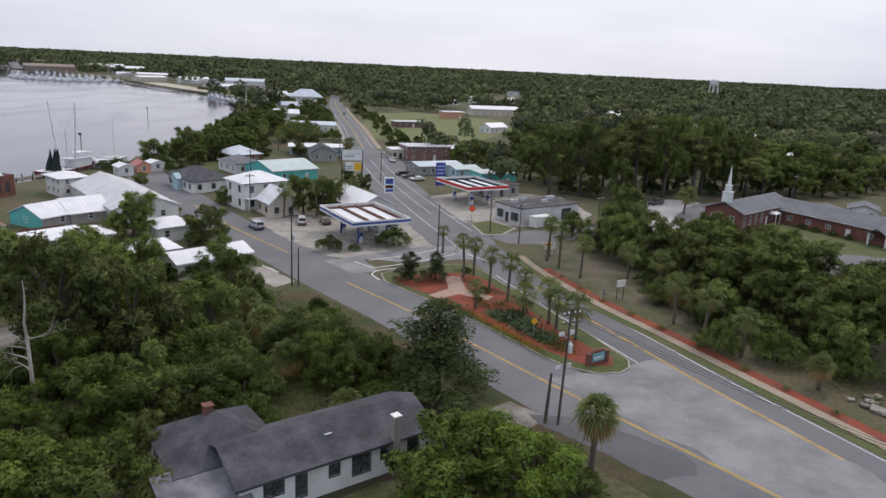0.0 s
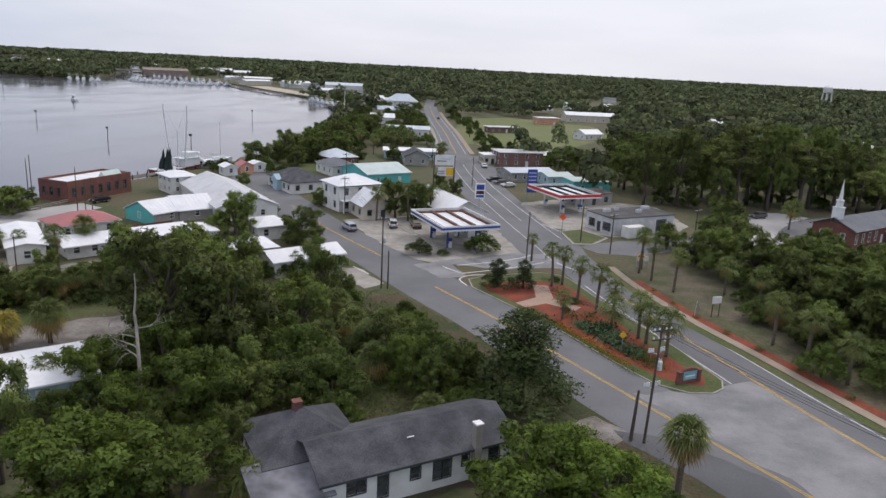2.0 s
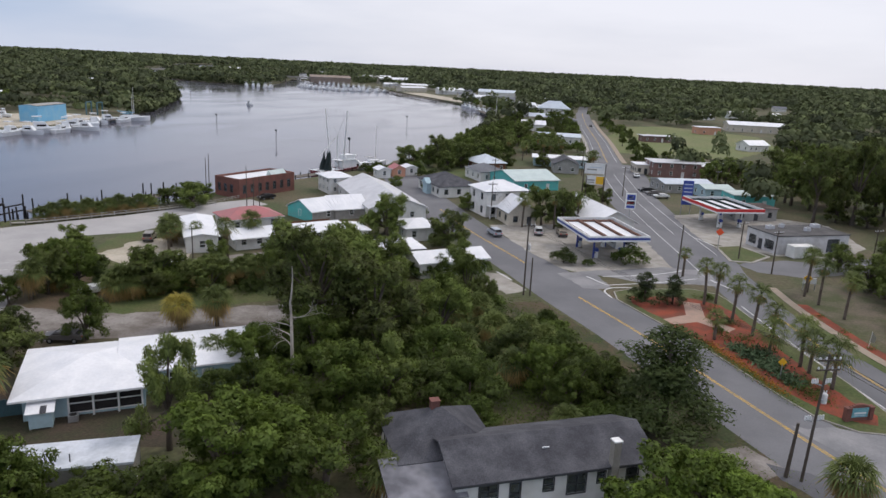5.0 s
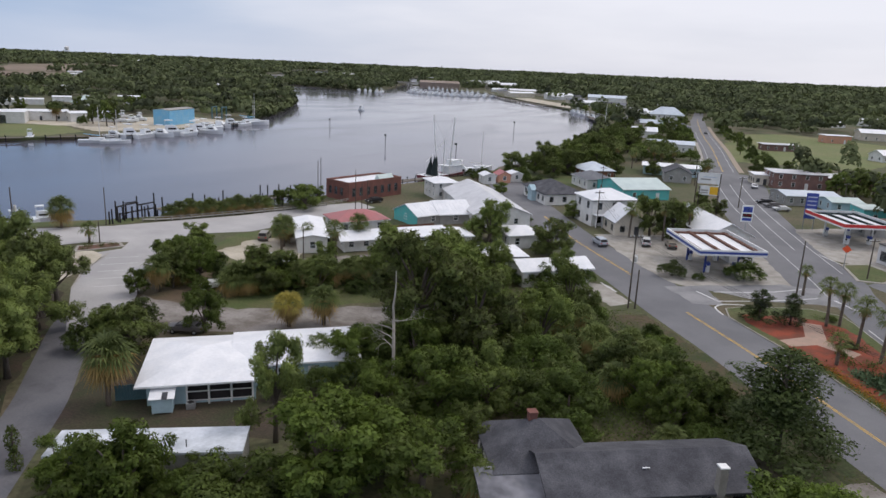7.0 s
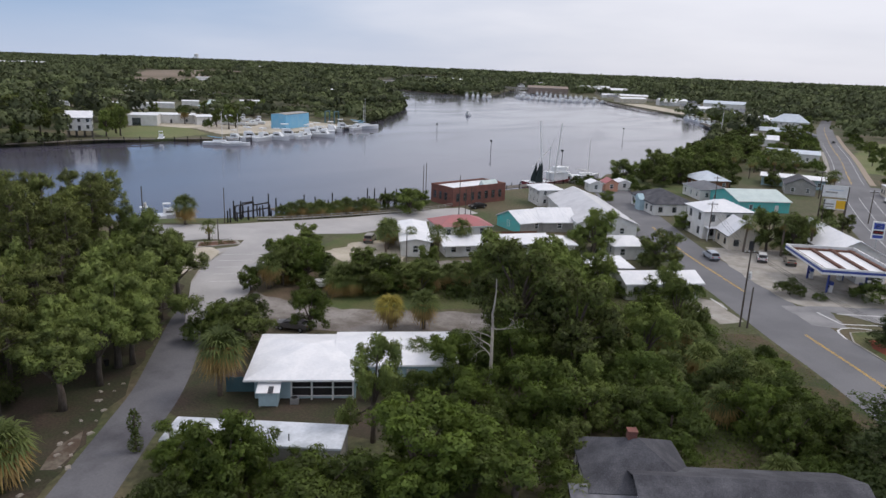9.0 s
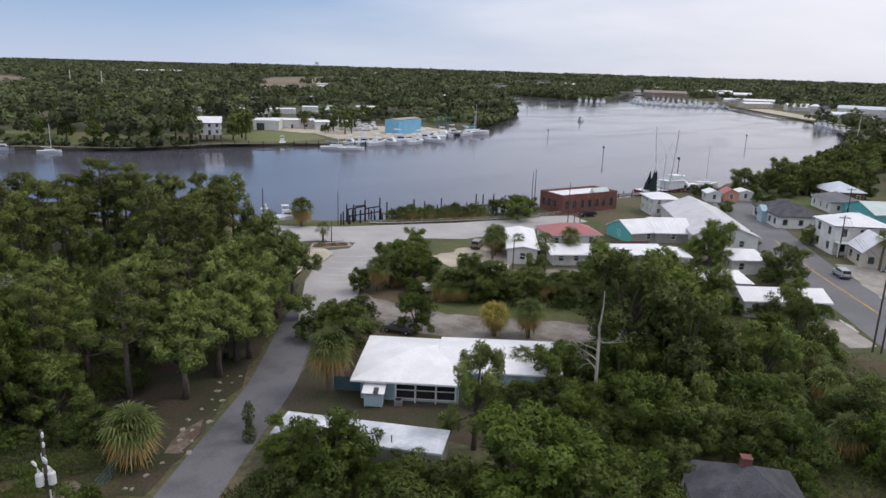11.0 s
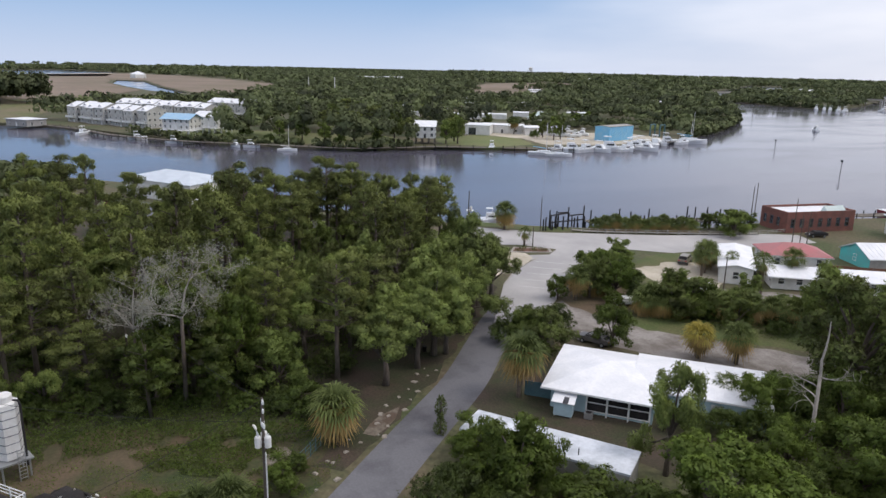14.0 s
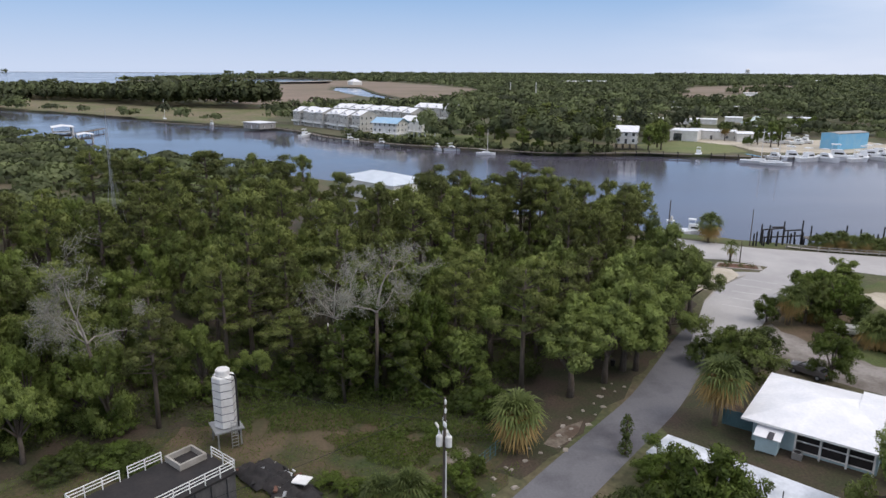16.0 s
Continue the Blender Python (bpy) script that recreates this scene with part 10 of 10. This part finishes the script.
bridge("far pale concrete road bridge", (-565, 985), (-690, 985), 6.0)
bridge("far pale concrete road bridge", (-845, 915), (-858, 1010), 6.0)


# guyed antenna mast and a plain pole among the pines
e = thing("antenna_mast", "thin grey lattice antenna mast among the pines", "mast", -160.0, -38.2, 0, 20)
for k in range(3):
    a = 2 * math.pi * k / 3
    g = Geo()
    g.tube([(0.2 * math.cos(a), 0.2 * math.sin(a), 0), (0.15 * math.cos(a), 0.15 * math.sin(a), 22), (0, 0, 28)], [0.02, 0.018, 0.016], 5)
    part("leg", g, M["steel"], e)
    g = Geo()
    g.tube([(0.25 * math.cos(a), 0.25 * math.sin(a), 15), (2.4 * math.cos(a), 2.4 * math.sin(a), 3)], [0.035, 0.035], 4)
    part("guy_stay", g, M["steel"], e)
for k in range(20):
    g = Geo()
    q = 0.2 - 0.003 * k
    g.tube([(q * math.cos(2 * math.pi * j / 3), q * math.sin(2 * math.pi * j / 3), 1.0 + k) for j in (0, 1, 2, 0)], [0.015] * 4, 4)
    part("brace", g, M["steel"], e)
e = thing("antenna_mast", "plain thin pale pole beside the hall", "mast", -163.3, 3.3, 0, 0)
g = Geo()
g.tube([(0, 0, 0), (0, 0, 14)], [0.09, 0.06], 6)
part("pole", g, M["steel"], e)


def water_tower(x, y, h, label, s=1.0):
    e = thing("water_tower", label, "water tower", x, y, 0, 0)
    g = Geo()
    g.tube([(0, 0, h - 11 * s), (0, 0, h - 9.5 * s), (0, 0, h - 3 * s), (0, 0, h - 1 * s), (0, 0, h)], [3.0 * s, 6.0 * s, 6.3 * s, 3.4 * s, 0.3], 18)
    part("tank", g, M["tank"], e)
    for k in range(6):
        a = math.pi * k / 3
        g = Geo()
        g.tube([(7.8 * s * math.cos(a), 7.8 * s * math.sin(a), 0), (5.6 * s * math.cos(a), 5.6 * s * math.sin(a), h - 8 * s)], [0.55 * s, 0.45 * s], 7)
        part("leg", g, M["tank"], e)
    g = Geo()
    g.tube([(0, 0, 0), (0, 0, h - 10 * s)], [0.8 * s, 0.8 * s], 8)
    part("riser", g, M["tank"], e)


water_tower(530.0, 1403.0, 36.5, "white water tower above the woods", 1.35)
water_tower(-3036.8, 2079.0, 48.0, "far white water tower on the horizon", 1.5)
for x, y in ((-820.0, 250.0), (-800.0, 275.0)):
    e = thing("tall_mast", "pale pole above the far trees", "mast", x, y, 0, 0)
    g = Geo()
    g.tube([(0, 0, 0), (0, 0, 22)], [0.6, 0.4], 7)
    part("pole", g, M["tank"], e)

# ---- planting of the island ----
rng = np.random.default_rng(17)


def plant_patch(name, label, material, centres, spread, count, size, height):
    """A low clump of many leaves."""
    c = np.array(centres)
    pick = rng.integers(0, len(c), count)
    xy = c[pick] + rng.normal(size=(count, 2)) * spread
    z = 0.18 + np.abs(rng.normal(size=count)) * height
    p = np.column_stack([xy, np.minimum(z, height * 2.2 + 0.2)])
    w = rng.normal(size=(count, 3)) * 0.6 + np.array([0, 0, 0.7])
    me = leaf_mesh(name, p, w, size * rng.uniform(0.6, 1.4, count), 0.4, M[material], rng)
    tagged(new(name, me), label, "plants", kind="stuff")


plant_patch("agave_bed", "grey-green agave and yucca bed", "agave", [(13.0, 91.5), (12.0, 93.5), (10.8, 95.0), (14.4, 89.6), (9.4, 97.0), (13.8, 93.6), (15.6, 88.0), (12.2, 96.4)], 0.75, 2600, 0.28, 0.45)
plant_patch("shrub_bed", "dark green shrub bed", "shrub", [(15.6, 86.6), (16.6, 85.2), (17.6, 86.6), (11.0, 97.8), (16.8, 89.6), (18.0, 84.4), (8.0, 101.0), (10.6, 101.4), (13.6, 98.6), (6.6, 112.6), (9.4, 108.0)], 0.7, 2600, 0.2, 0.45)
plant_patch("flower_border", "low border of yellow and red flowers", "flower", [(5.6 + 0.75 * k, 97.6 - 1.15 * k) for k in range(12)], 0.5, 1300, 0.13, 0.16)
plant_patch("low_hedge", "low green border hedge", "bright", [(5.0 + 0.75 * k, 97.2 - 1.15 * k) for k in range(14)] + [(4.0, 119.0), (6.0, 119.6), (1.0, 118.4), (2.0, 100.8)], 0.55, 1700, 0.16, 0.2)
plant_patch("mulch_shrubs", "small green plants in the mulch strip", "shrub", [(WALK[k].x + 1.4, WALK[k].y + 0.8) for k in range(5, len(WALK), 2)], 0.32, 2200, 0.15, 0.25)
for x, y, h, r in ((-3.9, 112.4, 5.4, 2.8), (0.4, 113.0, 5.4, 2.2), (-4.4, 113.2, 1.6, 1.2), (8.2, 107.2, 1.4, 1.0), (5.8, 118.6, 1.4, 1.1), (7.0, 103.0, 1.3, 0.9)):
    s = tree("cedar" if h > 5 else "shrub", x, y, h, r, "mid")
    s.location.z = 0.15
# grasses of the clearing and verges
rng = np.random.default_rng(29)


def grass_stuff(name, label, material, poly, count, size, height):
    xs, ys = [p[0] for p in poly], [p[1] for p in poly]
    x, y = rng.uniform(min(xs), max(xs), count * 2), rng.uniform(min(ys), max(ys), count * 2)
    keep = inside_many(x, y, poly)
    x, y = x[keep], y[keep]
    n = len(x)
    lump = np.array([0.5 + 0.5 * noise.noise(Vector((a * 0.35, b * 0.35, 2.0))) for a, b in zip(x, y)])
    ok = lump > 0.34
    x, y, lump = x[ok], y[ok], lump[ok]
    n = len(x)
    p = np.column_stack([x, y, 0.02 + height * lump * rng.random(n)])
    w = rng.normal(size=(n, 3)) + np.array([0, 0, 0.5])
    tagged(new(name, leaf_mesh(name, p, w, size * rng.uniform(0.5, 1.4, n), 0.3, M[material], rng)), label, "grass", kind="stuff")


for x, y, h, r in ((-115.6, 133.5, 5.0, 3.2), (-113.6, 138.4, 5.6, 3.6), (-111.9, 142.5, 4.6, 2.8), (-117.4, 128.6, 3.4, 2.4), (-120.0, 122.6, 3.0, 2.2), (-122.4, 117.0, 2.8, 2.0), (-124.6, 112.2, 2.8, 2.0)):
    tree("bright", x - 0.6, y + 0.5, h, r, "mid", " on the sea wall")
for row in ((-55.6, 6.3, 1.4, 1.6), (-55.3, 8.8, 1.8, 1.8), (-55.7, 13.8, 2.6, 1.7), (-56.7, 15.6, 2.2, 1.5), (-57.4, 2.5, 1.2, 1.6), (-55.7, 4.3, 1.6, 1.8), (-54.0, 11.1, 1.6, 1.6), (-53.8, 14.1, 1.8, 1.6)):
    tree("bright", *row, "mid", " at the edge of the clearing")
palm(-54.2, 9.1, 2.6, 2.0, True, label="low fan palm in the weeds of the clearing")
palm(-54.3, 6.6, 2.2, 1.8, True, label="low fan palm in the weeds of the clearing")
grass_stuff("clearing_brush", "knee-high green brush along the edge of the clearing", "shrub", [(-62, 22), (-69, 17), (-74, 8), (-76, -4), (-72, -12), (-68, -6), (-67, 4), (-62, 13)], 15000, 0.24, 1.6)
grass_stuff("clearing_brush", "knee-high green brush along the edge of the clearing", "bright", [(-58, 16), (-66, 14), (-66, 2), (-62, 4), (-58, 10)], 5000, 0.22, 0.9)
grass_stuff("clearing_weeds", "tufts of weeds and grass in the clearing", "bright", [(-44, 2), (-50, 14), (-57, 20), (-64, 21), (-70, 10), (-74, -4), (-70, -14), (-60, -34), (-44, -28)], 34000, 0.13, 0.4)
grass_stuff("undergrowth", "tangled green undergrowth between the trees", "bright", [(-50, 24), (-20, 40), (-4, 52), (2, 44), (-8, 30), (-40, 10)], 18000, 0.24, 1.8)
grass_stuff("undergrowth", "tangled green undergrowth behind the street", "shrub", [(-46, 62), (-22, 58), (-4, 66), (-2, 74), (-22, 100), (-34, 108), (-46, 100), (-52, 84)], 34000, 0.26, 2.8)
grass_stuff("undergrowth", "dense low growth under the woods", "shrub", [(-70, 20), (-93, 46), (-108, 58), (-104, 30), (-96, 0), (-98, -40), (-64, -40), (-71, -15), (-75, -3), (-73, 10)], 60000, 0.24, 3.4)
grass_stuff("undergrowth", "green scrub beside the highway", "shrub", [(40, 94), (50, 72), (62, 66), (90, 100), (70, 130), (44, 134), (36, 118)], 22000, 0.3, 1.8)


grass_stuff("verge_grass", "ragged tufts of grass along the street verge", "bright", [(-21, 107), (-12, 97.5), (-5, 88), (3.4, 77.8), (7, 73.5), (13, 66.5), (17, 61), (14, 57), (3, 70), (-6, 82), (-16, 93), (-26, 103)], 9000, 0.16, 0.7)
grass_stuff("verge_grass", "green tufts round the lawn by the motel", "shrub", [(-90, 84), (-80, 92), (-66, 98), (-54, 104), (-46, 98), (-60, 86), (-74, 76), (-84, 78)], 9000, 0.22, 1.0)
plant_patch("island_shrubs", "low green shrubs on the parking lot island", "shrub", [(-116.4, 79.8), (-115.4, 82.6), (-117.6, 81.2), (-115.0, 84.6)], 0.5, 500, 0.2, 0.4)
